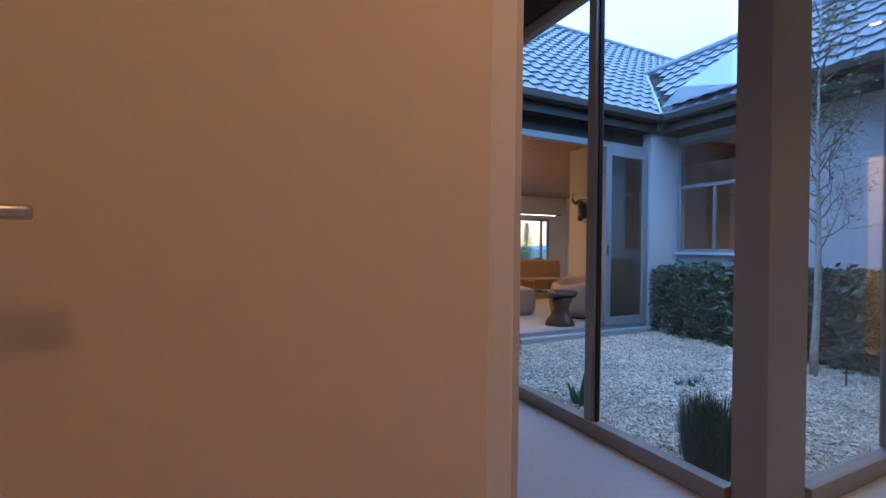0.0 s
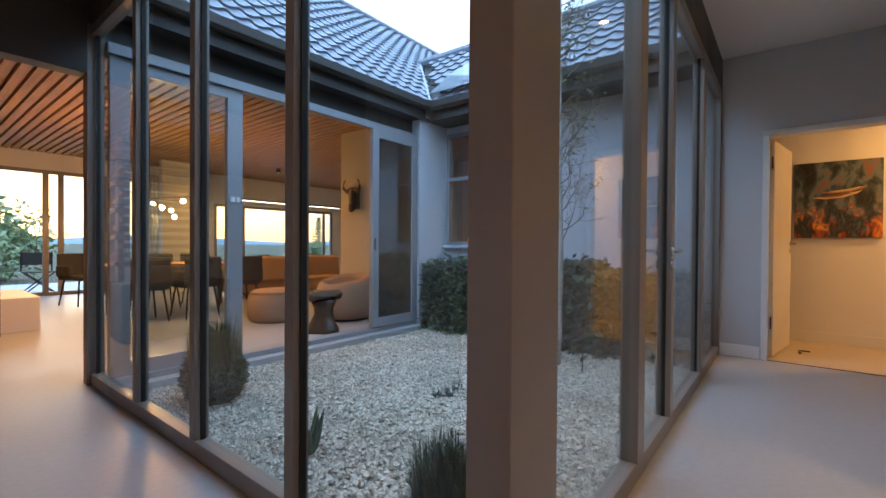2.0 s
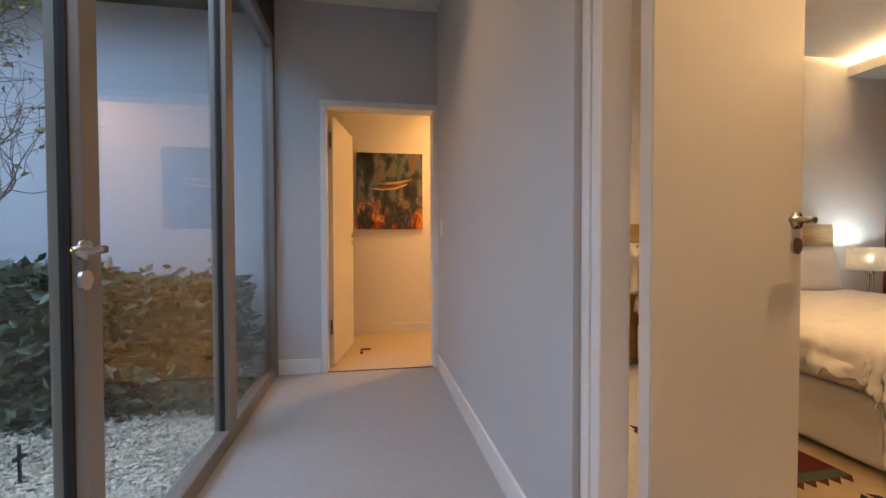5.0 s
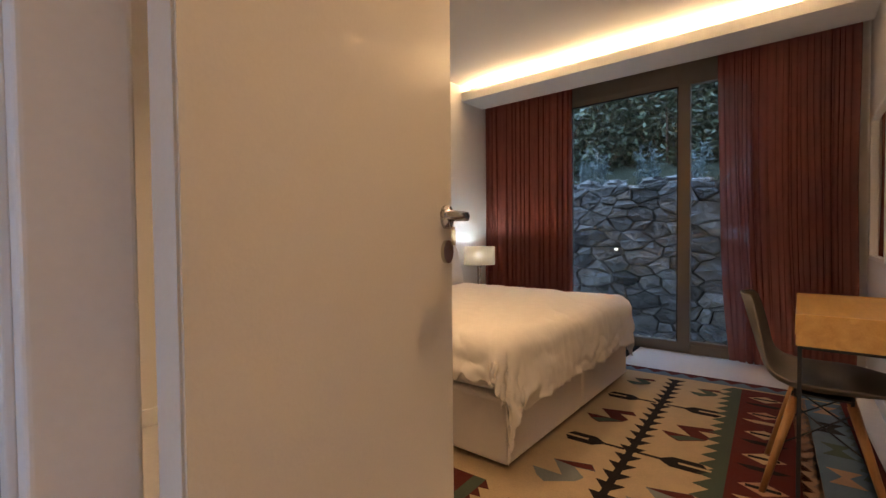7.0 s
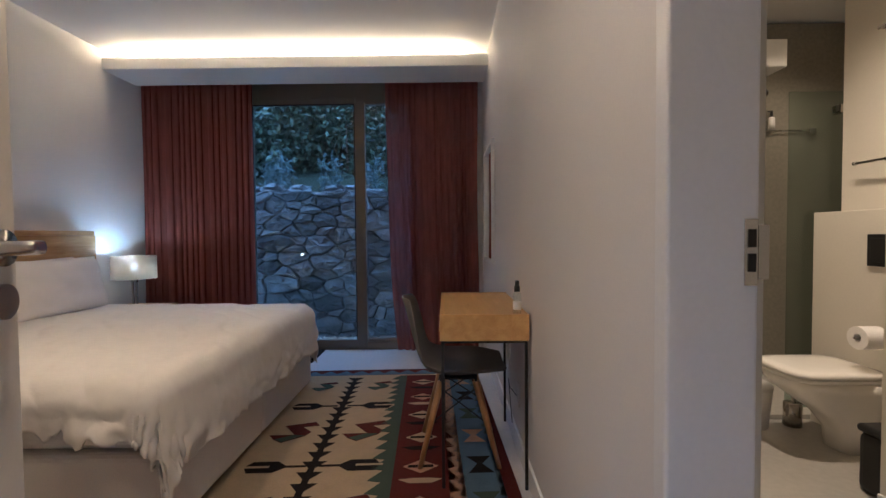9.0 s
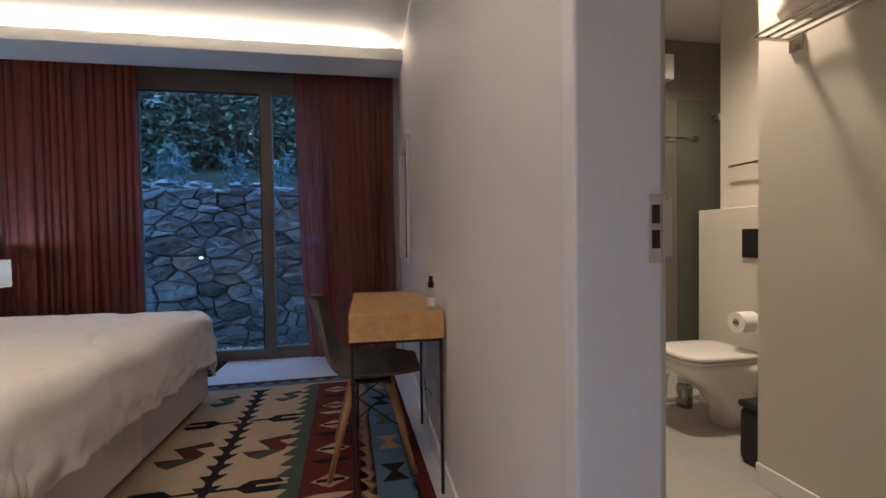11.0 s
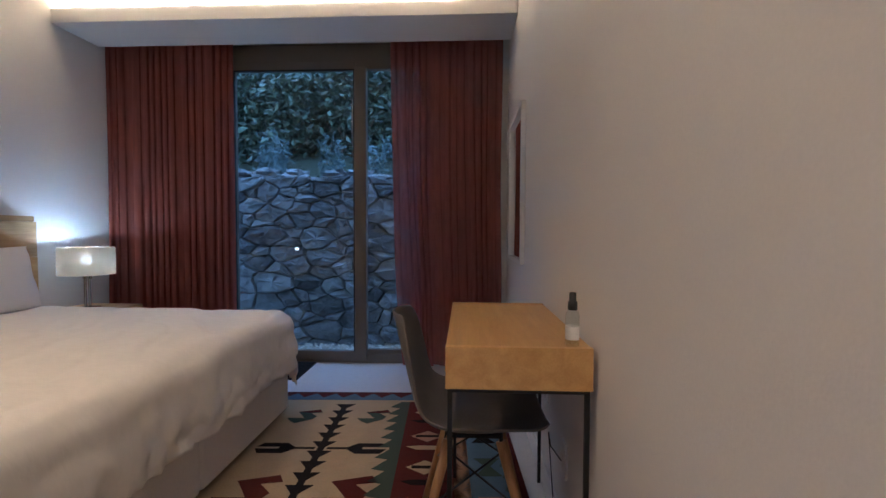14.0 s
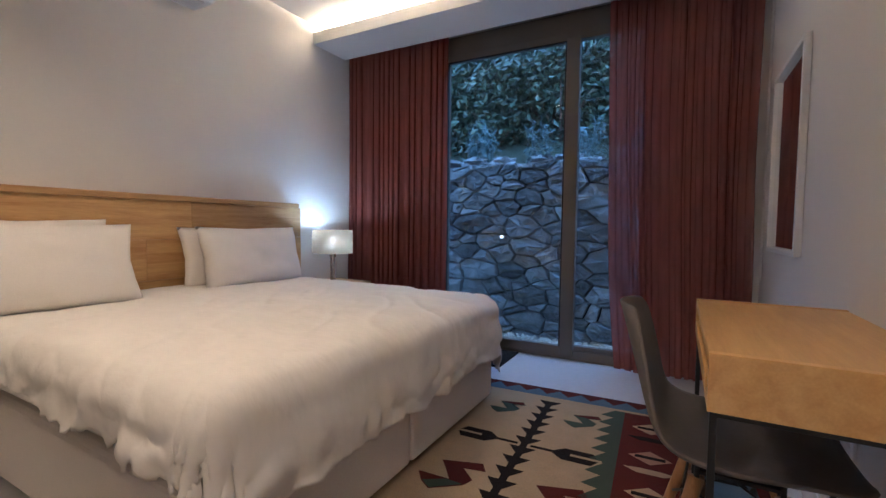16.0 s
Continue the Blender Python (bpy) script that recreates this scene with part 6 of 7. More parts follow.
for i in range(9):
    y = Y0 + 0.16 + i * 0.30
    Z1 += 0.0008
    motif([(3.148 - 0.085, y), (3.148, y + 0.06), (3.148 + 0.085, y), (3.148, y - 0.06)], (M_RCREAM, M_RPINK, M_RCREAM)[i % 3], "lozenge")
    motif([(3.148 - 0.10, y + 0.11), (3.148 - 0.04, y + 0.10), (3.148 + 0.04, y + 0.10), (3.148 + 0.10, y + 0.11), (3.148 + 0.05, y + 0.14), (3.148 - 0.05, y + 0.14)], (M_RBLACK, M_RCREAM, M_RBLACK)[i % 3], "bar_motif")
    motif([(3.148 - 0.06, y - 0.012), (3.148 + 0.06, y - 0.012), (3.148 + 0.06, y + 0.012), (3.148 - 0.06, y + 0.012)], M_RBLACK, "bar_motif", 0.0006)
    motif([(2.865 - 0.06, y - 0.08), (2.865 + 0.06, y - 0.08), (2.865 + 0.012, y - 0.01), (2.865 + 0.06, y + 0.07), (2.865 - 0.06, y + 0.07), (2.865 - 0.012, y - 0.01)], (M_RPINK, M_RBLACK, M_RGREEN)[i % 3], "hourglass")
    Z1 -= 0.0008
# far and near borders of zigzag triangles
for ya, yb in ((RY0, RY0 + 0.13), (RY1, RY1 - 0.10)):
    lo, hi = min(ya, yb), max(ya, yb)
    motif([(2.78, lo), (RX1, lo), (RX1, hi), (2.78, hi)], M_RBLUE, "border")
    Z1 += 0.0008
    motif([(2.78, ya), (RX1, ya), (RX1, ya + (yb - ya) * 0.18), (2.78, ya + (yb - ya) * 0.18)][::1 if ya < yb else -1], M_RRED, "border_line")
    for i in range(16):
        x = 2.78 + i * 0.124
        motif([(x, ya + (yb - ya) * 0.17), (x + 0.124, ya + (yb - ya) * 0.17), (x + 0.062, ya + (yb - ya) * 0.72)], M_RRED, "border_triangle")
    Z1 -= 0.0008
# the band on the other side of the field
motif([(4.10, -1.62), (4.16, -1.62), (4.16, Y1), (4.10, Y1)], M_RGREEN, "band")
teeth(4.10, -1, -1.62, Y1, 8, 0.045, M_RRED)
motif([(4.16, -1.62), (4.44, -1.62), (4.44, Y1), (4.16, Y1)], M_RRED, "band")
motif([(4.44, -1.62), (RX1 - 0.02, -1.62), (RX1 - 0.02, Y1), (4.44, Y1)], M_RGREEN, "band")
rug.rotation_euler = (0, 0, radians(2.4))
mat_ob = thing("bedside_mat", "small dark woven mat by the garden door", "mat", (4.6, -4.15, 0))
part("weave", box(4.20, 5.0, -4.40, -3.98, 0.001, 0.010, bevel=0.002), M_RBLACK, mat_ob)

# ---- corridor things ----
sw1 = thing("light_switch", "white light switch plate on the grey wall", "switch", (5.80, -0.09, 1.13))
part("plate", box(5.765, 5.835, -0.09, -0.080, 1.07, 1.19, bevel=0.002), M_PLASTIC, sw1)
part("rocker", box(5.785, 5.815, -0.081, -0.076, 1.10, 1.16, bevel=0.002), M_PLASTIC, sw1)
pn = thing("painting", "unframed painting of two boats in teal and orange", "painting", (7.357, 0.229, 1.152))
part("canvas", box(7.325, 7.358, -0.127, 0.585, 1.152, 1.977, bevel=0.003), M_CANVAS, pn)


def boat(y, z, s, tone, lift=0.0):
    bm = bmesh.new()
    pts = [(-0.20, 0.035), (-0.10, -0.02), (0.06, -0.045), (0.17, -0.015), (0.21, 0.03), (0.08, 0.012), (-0.06, 0.018)]
    vs = [bm.verts.new((7.3235 - lift, y - u * s, z + 0.62 * v * s + 0.16 * u * s)) for u, v in pts]
    f = bm.faces.new(vs)
    up = bmesh.ops.extrude_face_region(bm, geom=[f])
    bmesh.ops.translate(bm, vec=(-0.002, 0, 0), verts=[g for g in up["geom"] if isinstance(g, bmesh.types.BMVert)])
    bmesh.ops.recalc_face_normals(bm, faces=bm.faces)
    part("boat_shape", bm, tone, pn, "pale painted boat")


boat(0.24, 1.60, 1.0, M_BOATPALE)
boat(0.25, 1.607, 0.70, M_BOATRUST, 0.002)
boat(0.18, 1.655, 0.92, M_BOATTAN)
boat(0.17, 1.662, 0.62, M_BOATPALE, 0.002)
ds = thing("floor_door_stop", "small dark door stop on the floor", "door stop", (6.62, 0.50, 0))
part("stop", boxes((6.55, 6.70, 0.52, 0.545, 0.0, 0.012), (6.68, 6.70, 0.45, 0.52, 0, 0.012), bevel=0.002), M_DARKWOOD, ds)

for x, y, z in ((1.2, 2.2, H), (1.0, 0.1, H), (-0.4, 0.2, H), (2.9, 0.55, H), (4.6, 0.55, H), (4.65, -1.65, 2.68), (3.25, -0.85, 2.68)):
    dl = thing("downlight", "small round recessed downlight, lit", "downlight", (x, y, z), "recessed downlights")
    part("ring", lathe([(0.045, -0.001), (0.045, -0.006), (0.034, -0.006), (0.034, -0.001)], (x, y, z), 24), M_TRIM, dl)
    part("lens", lathe([(0.0, -0.003), (0.033, -0.003), (0.033, -0.001), (0.0, -0.001)], (x, y, z), 24), M_DOWN, dl)
for o in list(scene.objects):
    if o.name.startswith("lens"):
        o.visible_shadow = False

# ---- bathroom ----
wc = thing("toilet", "white wall-hung ceramic toilet with closed lid", "toilet", (0.88, -2.46, 0.0))


def egg(x0, x1, yc, half, z, k=1.0, n=28):
    """A D-shaped outline: square at the wall end, round at the front."""
    pts = []
    for i in range(n):
        a = 2 * math.pi * i / n
        u, v = math.cos(a), math.sin(a)
        p = 6.0 if u < 0 else 4.4
        s = (abs(u) ** p + abs(v) ** p) ** (-1 / p)
        pts.append(((x0 + x1) / 2 + (x1 - x0) / 2 * u * s * k, yc + half * v * s * k, z))
    return pts


def loft(rings, bm=None):
    own = bmesh.new()
    rr = [[own.verts.new(p) for p in r] for r in rings]
    n = len(rr[0])
    for r, s in zip(rr, rr[1:]):
        for k in range(n):
            own.faces.new((r[k], r[(k + 1) % n], s[(k + 1) % n], s[k]))
    own.faces.new(rr[0][::-1])
    own.faces.new(rr[-1])
    return join(bm, own)


TY = -2.42
part("bowl", loft([egg(0.88, 1.05, TY, 0.08, 0.001), egg(0.88, 1.06, TY, 0.085, 0.10), egg(0.88, 1.12, TY, 0.105, 0.18), egg(0.88, 1.22, TY, 0.145, 0.25), egg(0.88, 1.32, TY, 0.176, 0.33), egg(0.88, 1.345, TY, 0.18, 0.385)]), M_CERAMIC, wc, "white ceramic bowl", True)
part("seat", loft([egg(0.92, 1.355, TY, 0.182, 0.388), egg(0.92, 1.36, TY, 0.186, 0.394), egg(0.92, 1.36, TY, 0.186, 0.402), egg(0.92, 1.355, TY, 0.182, 0.406)]), M_CERAMIC, wc, "", True)
part("lid", loft([egg(0.92, 1.355, TY, 0.182, 0.409), egg(0.92, 1.362, TY, 0.188, 0.413), egg(0.92, 1.362, TY, 0.188, 0.426), egg(0.925, 1.352, TY, 0.182, 0.434), egg(0.95, 1.30, TY, 0.150, 0.440), egg(1.0, 1.20, TY, 0.09, 0.4415)]), M_CERAMIC, wc, "", True)
fp = thing("flush_plate", "dark dual flush plate on the cistern box", "flush plate", (0.88, -2.34, 1.0))
part("plate", box(0.8815, 0.894, -2.42, -2.20, 0.935, 1.095, bevel=0.003), M_BLACK, fp)
part("button", box(0.894, 0.898, -2.40, -2.31, 0.955, 1.075, bevel=0.002), M_BLACK, fp)
rh = thing("toilet_roll", "white toilet roll on a wall holder", "toilet roll", (0.98, -2.275, 0.60))
roll_bm = lathe([(0.02, 0.0), (0.055, 0.0), (0.055, 0.10), (0.02, 0.10), (0.02, 0.0)], (0, 0, 0), 32)
bmesh.ops.transform(roll_bm, matrix=pose(0.96, -2.285, 0.60, 0, 90, 0), verts=roll_bm.verts)
part("paper", roll_bm, M_PAPER, rh)
part("holder", boxes((0.882, 0.90, -2.305, -2.265, 0.58, 0.62), (0.90, 1.075, -2.29, -2.28, 0.595, 0.605)), M_CHROME, rh)
hk = thing("towel_rail", "chrome towel rail with a round wall rose", "towel rail", (0.72, -2.48, 1.47))
part("rose", rod((0.7205, -2.44, 1.475), (0.732, -2.44, 1.475), 0.024, segs=24), M_CHROME, hk, "", True)
part("neck", rod((0.732, -2.44, 1.475), (0.79, -2.44, 1.475), 0.008), M_CHROME, hk, "", True)
part("arm", rod((0.79, -2.60, 1.478), (0.79, -2.05, 1.478), 0.007), M_CHROME, hk, "", True)
part("end_knob", rod((0.79, -2.612, 1.478), (0.79, -2.598, 1.478), 0.011), M_CHROME, hk, "", True)
pb = thing("pedal_bin", "white plastic pedal bin", "bin", (1.265, -2.70, 0))
part("bucket", lathe([(0.0, 0.0), (0.078, 0.0), (0.098, 0.22), (0.098, 0.225), (0.0, 0.225)], (1.265, -2.70, 0.0), 28), M_PLASTIC, pb, "", True)
part("lid", lathe([(0.0, 0.0), (0.10, 0.0), (0.10, 0.02), (0.06, 0.04), (0.0, 0.045)], (1.265, -2.70, 0.225), 28), M_PLASTIC, pb, "", True)
part("pedal", box(1.345, 1.39, -2.72, -2.68, 0.005, 0.02, bevel=0.003), M_BLACK, pb)
br = thing("toilet_brush", "chrome toilet brush holder", "toilet brush", (1.04, -2.69, 0))
part("holder", lathe([(0.0, 0.0), (0.045, 0.0), (0.045, 0.13), (0.0, 0.132)], (1.04, -2.69, 0.0), 24), M_CHROME, br, "", True)
part("handle", rod((1.04, -2.69, 0.13), (1.04, -2.69, 0.34), 0.006), M_CHROME, br)
kb = thing("waste_bin", "dark square waste bin", "bin", (1.17, -1.985, 0))
part("bucket", box(1.08, 1.26, -2.07, -1.90, 0.0, 0.26, bevel=0.035, segs=4), M_BLACK, kb)
part("lid", box(1.078, 1.262, -2.072, -1.898, 0.255, 0.290, bevel=0.016, segs=3), M_BLACK, kb)
sg = thing("shower_screen", "clear glass shower screen with a chrome shelf bar", "shower screen", (0.5, -2.80, 0.05))
p = part("pane", box(0.20, 1.0, -2.804, -2.796, 0.06, 1.93), M_SHOWER, sg)
p.visible_shadow = False
for z in (0.30, 1.80):
    part("clamp", box(0.69, 0.725, -2.83, -2.77, z, z + 0.05, bevel=0.003), M_CHROME, sg)
structure("shower_kerb", box(-0.6, 1.4, -2.83, -2.765, 0.001, 0.03, bevel=0.004), M_BATHFLOOR, "low shower kerb", "kerb")
rl = thing("shower_rail", "chrome shower rail with a sliding hand shower", "shower", (0.75, -3.6, 1.8))
part("bar", boxes((0.25, 1.0, -3.58, -3.572, 1.876, 1.886), bevel=0.002), M_CHROME, rl)
part("bracket", boxes((0.20, 0.25, -3.599, -3.56, 1.85, 1.90), (0.78, 0.80, -3.599, -3.565, 1.86, 1.90), bevel=0.003), M_CHROME, rl)
part("hand_shower", tube([(0.70, -3.58, 2.10), (0.70, -3.52, 2.13), (0.70, -3.42, 2.12)], [0.012, 0.012, 0.03], 12), M_CHROME, rl, "", True)
part("hose", tube([(0.70, -3.58, 2.08), (0.67, -3.56, 1.7), (0.62, -3.56, 1.2), (0.66, -3.58, 0.9)], [0.007] * 4, 8), M_CHROME, rl, "", True)
bo = thing("soap_bottle", "dark topped soap dispenser on the shower shelf", "bottle", (0.53, -3.575, 1.887))
part("body", lathe([(0, 0), (0.022, 0), (0.022, 0.09), (0.012, 0.10), (0, 0.10)], (0.53, -3.575, 1.887), 16), M_PLASTIC, bo, "", True)
part("pump", boxes((0.524, 0.536, -3.581, -3.569, 1.985, 2.03), (0.524, 0.56, -3.58, -3.57, 2.025, 2.035)), M_BLACK, bo)
ge = thing("geyser_box", "white boxed unit high in the shower", "box", (0.74, -3.55, 2.35))
part("body", box(0.55, 0.90, -3.599, -3.40, 2.30, 2.50, bevel=0.01), M_PLASTIC, ge)
tr = thing("towel_rack", "chrome towel rack with a folded towel", "towel rack", (1.45, -1.45, 1.80))
for x in (1.37, 1.42, 1.47, 1.52):
    part("bar", rod((x, -1.74, 1.81), (x, -1.12, 1.81), 0.006), M_CHROME, tr)
for y in (-1.7125, -1.1525):
    part("bracket", box(1.341, 1.53, y - 0.0075, y + 0.0075, 1.795, 1.8035, bevel=0.002), M_CHROME, tr)
    part("wall_plate", box(1.341, 1.352, y - 0.025, y + 0.025, 1.76, 1.83, bevel=0.002), M_CHROME, tr)
tw = thing("towel", "folded white towel on the rack", "towel", (1.45, -1.43, 1.817))
part("folds", blob((1.445, -1.42, 1.875), (0.095, 0.24, 0.057), 4, 20, 12, 0.06), M_LINEN, tw, smooth=True)

# ---- living room ----
stk = thing("timber_screen", "tall screen of stacked pale timber slats", "screen", (0.9, 6.6, 0.75))
for i in range(15):
    z = 0.78 + i * 0.10
    part("slat", box(0.30, 1.36 - 0.03 * ((i * 7) % 3), 6.50, 6.72, z, z + 0.055, bevel=0.004), M_STACK, stk)
part("post", box(1.25, 1.31, 6.58, 6.66, 0, 2.28), M_STACK, stk)
part("post", box(0.40, 0.46, 6.58, 6.66, 0, 2.28), M_STACK, stk)
cab = thing("dark_sideboard", "dark low sideboard with plants in front of the screen", "sideboard", (1.0, 6.1, 0))
part("body", box(0.35, 1.45, 5.95, 6.35, 0.03, 0.62, bevel=0.01), M_DARKWOOD, cab)
part("plinth", box(0.38, 1.42, 5.98, 6.32, 0, 0.03), M_BLACK, cab)
pl = thing("hearth_bench", "low white plastered bench", "bench", (1.9, 7.9, 0))
part("block", box(1.55, 2.13, 7.60, 8.9, 0, 0.40, bevel=0.01), M_WALL, pl)
fs = thing("fire_screen", "dark framed fire screen beside the bench", "screen", (1.62, 7.4, 0))
for s in ((1.50, 1.53, 7.40, 7.43, 0, 0.68), (1.74, 1.77, 7.40, 7.43, 0, 0.68), (1.53, 1.74, 7.40, 7.43, 0.65, 0.68), (1.53, 1.74, 7.40, 7.43, 0.05, 0.08)):
    part("bar", box(*s), M_DARKWOOD, fs)
curtain("curtain_beige", 1.62, 2.12, 11.80, 0.02, 2.55, 7, 0.04, 5, M_BEIGECURT, "beige linen curtain tied back beside the terrace doors", flare=0.15)
curtain("curtain_grey", 4.35, 5.0, 11.80, 0.02, 2.55, 8, 0.04, 6, M_BEIGECURT, "pale linen curtain at the far window")

dt = thing("dining_table", "long pale topped dining table", "table", (3.6, 8.0, 0))
part("tabletop", box(2.75, 4.75, 7.55, 8.45, 0.70, 0.745, bevel=0.008), M_RPINK, dt)
for x in (2.95, 4.5):
    for y in (7.68, 8.30):
        part("leg", box(x, x + 0.06, y, y + 0.06, 0, 0.70, bevel=0.004), M_DARKWOOD, dt)


def dining_chair(at, yaw):
    c = thing("dining_chair", "charcoal upholstered dining chair on thin black legs", "chair", at, "chairs round the dining table")
    x, y, z = at
    part("seat", box(x - 0.24, x + 0.24, y - 0.24, y + 0.24, 0.42, 0.50, bevel=0.03, segs=3), M_DARKCLOTH, c)
    bm = box(x - 0.25, x + 0.25, y - 0.27, y - 0.20, 0.46, 0.86, bevel=0.03, segs=3)
    box(x - 0.27, x - 0.21, y - 0.25, y + 0.08, 0.48, 0.66, bevel=0.02, bm=bm)
    box(x + 0.21, x + 0.27, y - 0.25, y + 0.08, 0.48, 0.66, bevel=0.02, bm=bm)
    part("backrest", bm, M_DARKCLOTH, c)
    for sx in (-1, 1):
        for sy in (-1, 1):
            part("leg", rod((x + 0.23 * sx, y + 0.23 * sy, 0), (x + 0.18 * sx, y + 0.18 * sy, 0.43), 0.010, 0.014), M_BLACK, c)
    c.rotation_euler = (0, 0, radians(yaw))
    return c


dc = dining_chair((3.10, 7.35, 0), 0)
for x, y, yaw in ((3.75, 7.35, 4), (4.40, 7.35, -5), (3.10, 8.65, 180), (3.75, 8.65, 176), (4.40, 8.65, 184), (3.05, 9.95, 200)):
    copy_thing(dc, pose(x, y, 0, 0, 0, yaw))
tc = thing("terrace_chair", "dark folding director's chair on the terrace", "chair", (3.0, 13.2, -0.04))
part("seat", box(2.75, 3.25, 13.0, 13.4, 0.40, 0.42), M_DARKCLOTH, tc)
part("backrest", box(2.75, 3.25, 13.38, 13.40, 0.55, 0.82), M_DARKCLOTH, tc)
for y in (13.02, 13.38):
    bm = rod((2.75, y, -0.04), (3.25, y, 0.42), 0.014)
    part("leg", rod((3.25, y, -0.04), (2.75, y, 0.42), 0.014, bm=bm), M_BLACK, tc)
part("post", boxes((2.74, 2.765, 13.38, 13.40, 0.40, 0.84), (3.235, 3.26, 13.38, 13.40, 0.40, 0.84)), M_BLACK, tc)

ch = thing("chandelier", "branching brass chandelier with warm glass globes", "chandelier", (3.4, 8.05, 1.4))
part("rod", rod((3.4, 8.05, 1.7), (3.4, 8.05, 2.78), 0.008), M_DARKWOOD, ch)
rng = np.random.default_rng(12)
for i in range(12):
    a = i * 0.5236 * 1.0 + 0.2
    r, z = 0.28 + 0.24 * (i % 3) / 2, 1.45 + 0.11 * (i % 4)
    p = (3.4 + math.cos(a) * r * 1.3, 8.05 + math.sin(a) * r, z)
    part("arm", rod((3.4, 8.05, 1.70), p, 0.005), M_DARKWOOD, ch)
    g = part("globe", blob(p, (0.035, 0.035, 0.035), 2, 12, 8), M_BULB, ch, "glowing warm globe", True)
lamp("chandelier_lamp", "POINT", 50, WARM, pose(3.4, 8.05, 1.35), 0.15)

po = thing("pouf", "round tan boucle pouf", "pouf", (4.27, 6.15, 0))
bm = lathe([(0.0, 0.0), (0.27, 0.0), (0.31, 0.03), (0.33, 0.10), (0.335, 0.20), (0.325, 0.32), (0.29, 0.39), (0.24, 0.42), (0.12, 0.435), (0.0, 0.435)], (4.27, 6.15, 0), 40)
for v in bm.verts:
    v.co.z += 0.012 * noise.noise(v.co * 5) * (v.co.z > 0.05)
part("cushion", bm, M_UPHOL, po, "", True)
part("seam", lathe([(0.296, 0.386), (0.302, 0.394), (0.294, 0.400), (0.288, 0.392)], (4.27, 6.15, 0), 40), M_SOFA, po, "", True)
ar = thing("tub_armchair", "rounded tan boucle tub chair", "armchair", (5.02, 5.55, 0))
bm = lathe([(0.0, 0.03), (0.34, 0.03), (0.39, 0.06), (0.42, 0.22), (0.41, 0.44), (0.37, 0.54), (0.31, 0.57), (0.27, 0.50), (0.25, 0.42), (0.0, 0.42)], (5.02, 5.55, 0), 40)
for v in bm.verts:
    d = v.co - Vector((5.02, 5.55, v.co.z))
    if v.co.z > 0.36 and d.length > 0.2:
        v.co.z += 0.07 * max(-1.0, min(1.0, d.x / 0.35)) + 0.025 * noise.noise(v.co * 6)
part("shell", bm, M_UPHOL, ar, "", True)
part("seat_cushion", blob((5.0, 5.55, 0.42), (0.25, 0.25, 0.06), 2.8, 24, 10, 0.05), M_UPHOL, ar, "", True)
part("plinth", lathe([(0.0, 0.0), (0.32, 0.0), (0.32, 0.03), (0.0, 0.03)], (5.02, 5.55, 0), 32), M_BLACK, ar)
st2 = thing("carved_stool", "dark carved wooden stool with a curved top", "stool", (4.22, 4.96, 0))
part("stool_top", blob((4.22, 4.96, 0.445), (0.21, 0.15, 0.055), 2.4, 24, 12, 0.30), M_DARKWOOD, st2, "", True)
for k in (-1, 1):
    part("knob", blob((4.22 + k * 0.175, 4.95, 0.435), (0.055, 0.075, 0.06), 2.2, 16, 10, 0.15), M_DARKWOOD, st2, "", True)
bm = lathe([(0.0, 0.0), (0.185, 0.0), (0.18, 0.06), (0.135, 0.14), (0.105, 0.22), (0.115, 0.30), (0.155, 0.38), (0.0, 0.42)], (4.22, 4.96, 0), 28)
for v in bm.verts:
    d = v.co - Vector((4.22, 4.96, v.co.z))
    v.co += d * 0.22 * math.sin(3 * math.atan2(d.y, d.x)) * (1 - v.co.z / 0.5)
part("base", bm, M_DARKWOOD, st2, "", True)
so = thing("sofa", "long brown fabric sofa seen from behind", "sofa", (6.3, 9.0, 0))
part("base", box(5.1, 7.3, 8.6, 9.5, 0.08, 0.42, bevel=0.05, segs=3), M_SOFA, so)
part("backrest", box(5.1, 7.3, 8.55, 8.80, 0.30, 0.80, bevel=0.06, segs=3), M_SOFA, so)
part("armrest", box(5.05, 5.28, 8.6, 9.5, 0.20, 0.62, bevel=0.05, segs=3), M_SOFA, so)
part("armrest", box(7.12, 7.35, 8.6, 9.5, 0.20, 0.62, bevel=0.05, segs=3), M_SOFA, so)
for x in (5.2, 7.2):
    for y in (8.65, 9.45):
        part("foot", rod((x, y, 0), (x, y, 0.09), 0.025), M_BLACK, so)
for i, x in enumerate((5.7, 6.35, 6.9)):
    cu = thing("cushion", "dark scatter cushion on the sofa", "cushion", (x, 8.95, 0.42), "cushions on the sofa")
    part("cover", blob((x, 8.90, 0.62), (0.22, 0.08, 0.21), 2.6, 18, 10, 0.05), M_DARKCLOTH, cu, smooth=True)
oc = thing("armchair", "dark armchair by the far window", "armchair", (7.9, 10.6, 0))
part("seat", box(7.5, 8.4, 10.3, 11.0, 0.10, 0.42, bevel=0.05, segs=3), M_DARKCLOTH, oc)
part("backrest", box(7.5, 8.4, 10.9, 11.1, 0.30, 0.74, bevel=0.05, segs=3), M_DARKCLOTH, oc)
for x in (7.55, 8.35):
    for y in (10.35, 11.0):
        part("foot", rod((x, y, 0), (x, y, 0.11), 0.02), M_BLACK, oc)
ct = thing("coffee_table", "low dark wooden coffee table", "table", (6.2, 7.9, 0))
part("tabletop", box(5.75, 6.75, 7.55, 8.2, 0.36, 0.42, bevel=0.015), M_STACK, ct)
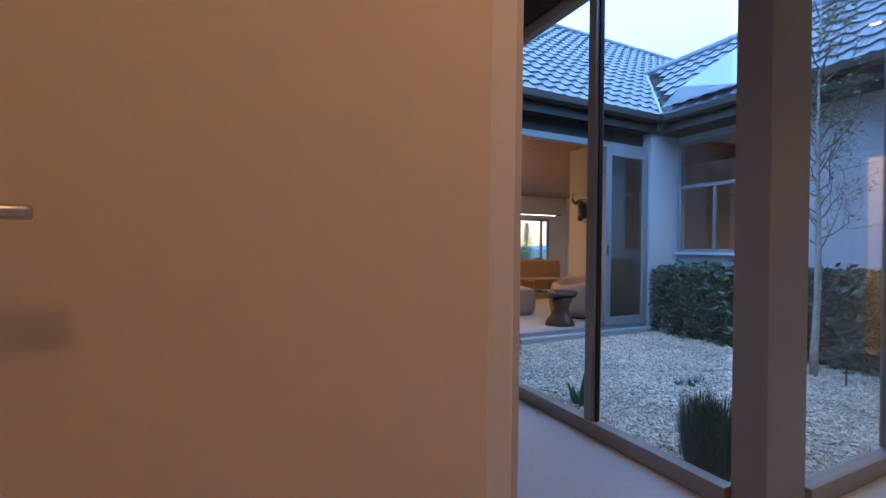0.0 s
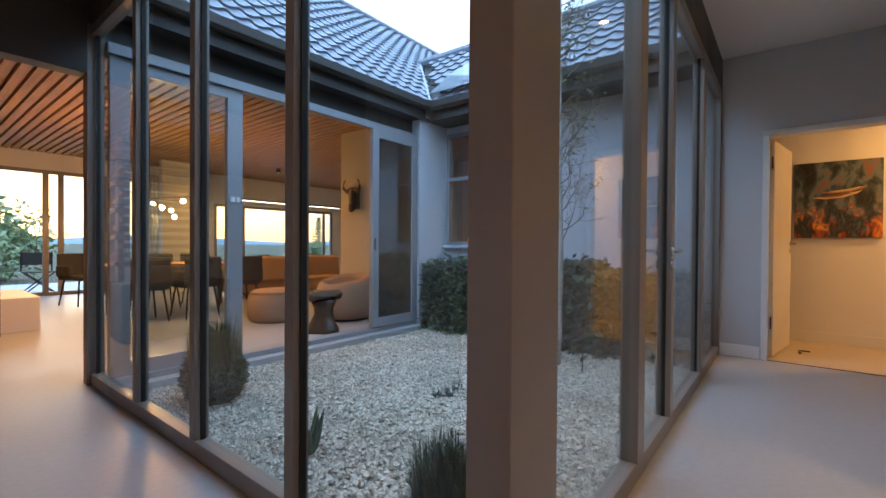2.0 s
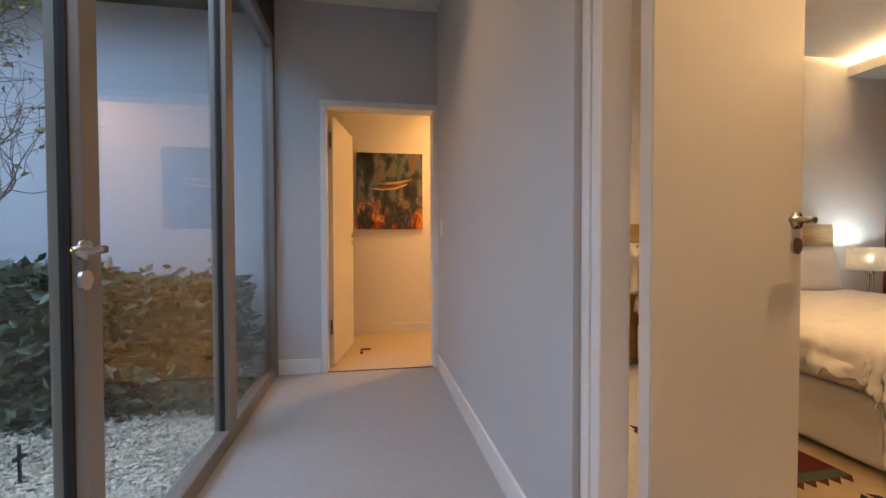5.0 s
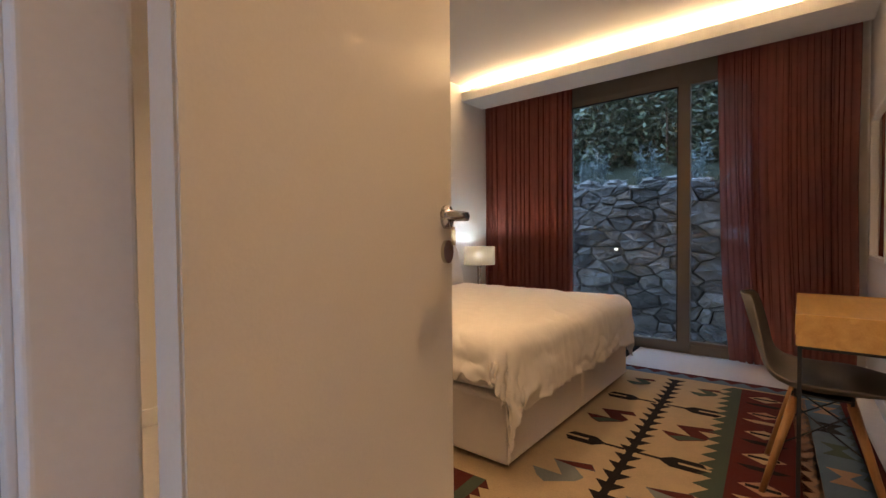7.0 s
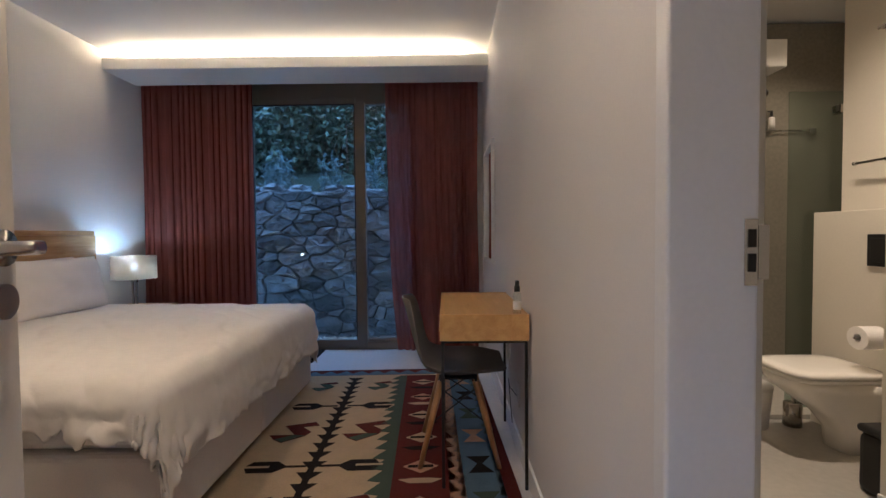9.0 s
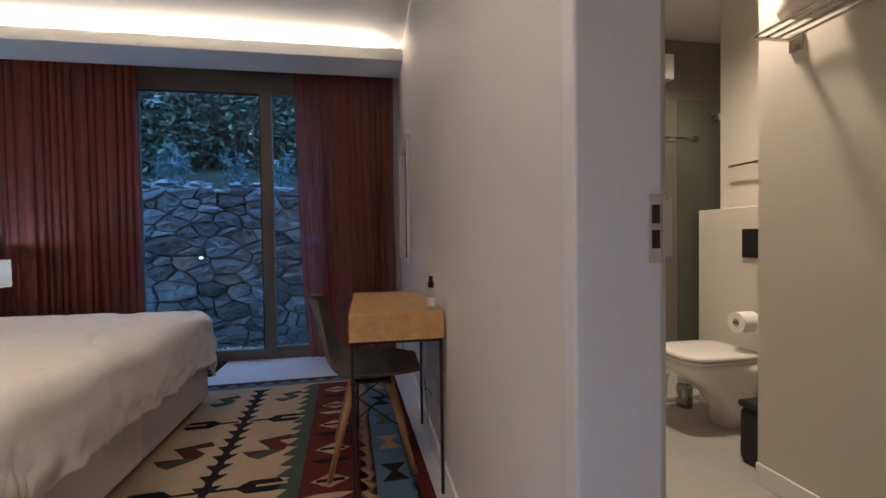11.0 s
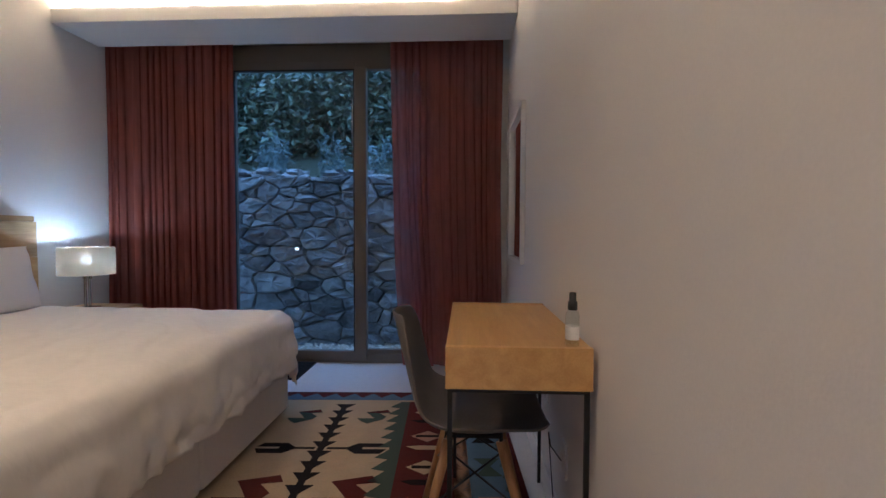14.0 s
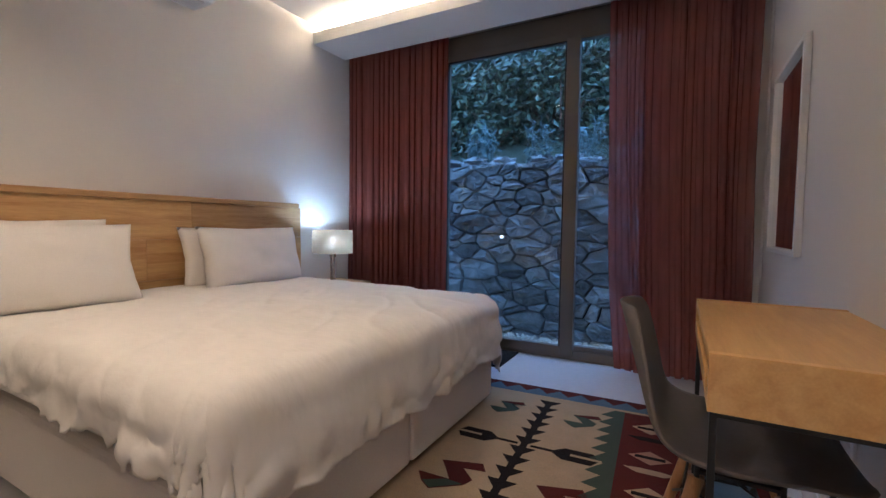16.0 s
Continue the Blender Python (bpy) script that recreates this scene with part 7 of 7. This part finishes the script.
for x in (5.82, 6.62):
    for y in (7.62, 8.08):
        part("leg", box(x, x + 0.06, y, y + 0.06, 0, 0.36), M_STACK, ct)
bm = blob((5.37, 5.82, 1.74), (0.055, 0.065, 0.17), 2.3, 18, 12, 0.2)
blob((5.345, 5.82, 1.60), (0.05, 0.05, 0.07), 2.3, 14, 10, 0.1, bm=bm)
for k in (-1, 1):
    tube([(5.37, 5.82 + k * 0.04, 1.88), (5.355, 5.82 + k * 0.13, 1.84), (5.34, 5.82 + k * 0.19, 1.90), (5.335, 5.82 + k * 0.17, 1.99), (5.335, 5.82 + k * 0.12, 2.03)], [0.032, 0.028, 0.021, 0.013, 0.004], 10, bm)
    tube([(5.375, 5.82 + k * 0.05, 1.82), (5.37, 5.82 + k * 0.12, 1.79)], [0.02, 0.006], 8, bm)
box(5.42, 5.449, 5.75, 5.89, 1.58, 1.86, bevel=0.01, bm=bm)
solid("mounted_head", bm, M_DARKWOOD, "dark carved horned head mounted on the wall", "wall sculpture", smooth=True)
tl = thing("light_rail", "long white light strip under a dark ceiling track", "light rail", (7.9, 11.4, 2.1))
part("housing", box(6.2, 9.7, 11.35, 11.42, 2.13, 2.17), M_BLACK, tl)
part("strip", box(6.2, 9.5, 11.36, 11.41, 2.122, 2.13), M_LEDWHITE, tl, "glowing white strip")
for x in (6.3, 9.6):
    part("hanger", rod((x, 11.385, 2.17), (x, 11.385, 2.79), 0.004), M_BLACK, tl)
for x, y in ((6.6, 9.9), (7.05, 9.9), (2.0, 5.6), (3.3, 9.9)):
    sp = thing("ceiling_spot", "short black ceiling spotlight, lit", "spotlight", (x, y, 2.78), "ceiling spotlights")
    part("can", lathe([(0.0, 0.0), (0.045, 0.0), (0.045, -0.10), (0.040, -0.10), (0.040, -0.02), (0, -0.02)], (x, y, 2.78), 18), M_BLACK, sp)
    part("lens", lathe([(0.0, -0.09), (0.038, -0.09), (0.038, -0.085), (0, -0.085)], (x, y, 2.78), 18), M_DOWN, sp)
kl = thing("kitchen_spot", "small lit ceiling light behind the courtyard window", "spotlight", (6.9, 4.1, 2.87), "recessed downlights")
part("lens", lathe([(0.0, -0.004), (0.05, -0.004), (0.05, -0.001), (0, -0.001)], (6.9, 4.1, 2.87), 18), M_DOWN, kl)
down("kitchen_lamp", 7.2, 3.6, 2.80, 60, WARM, 140)
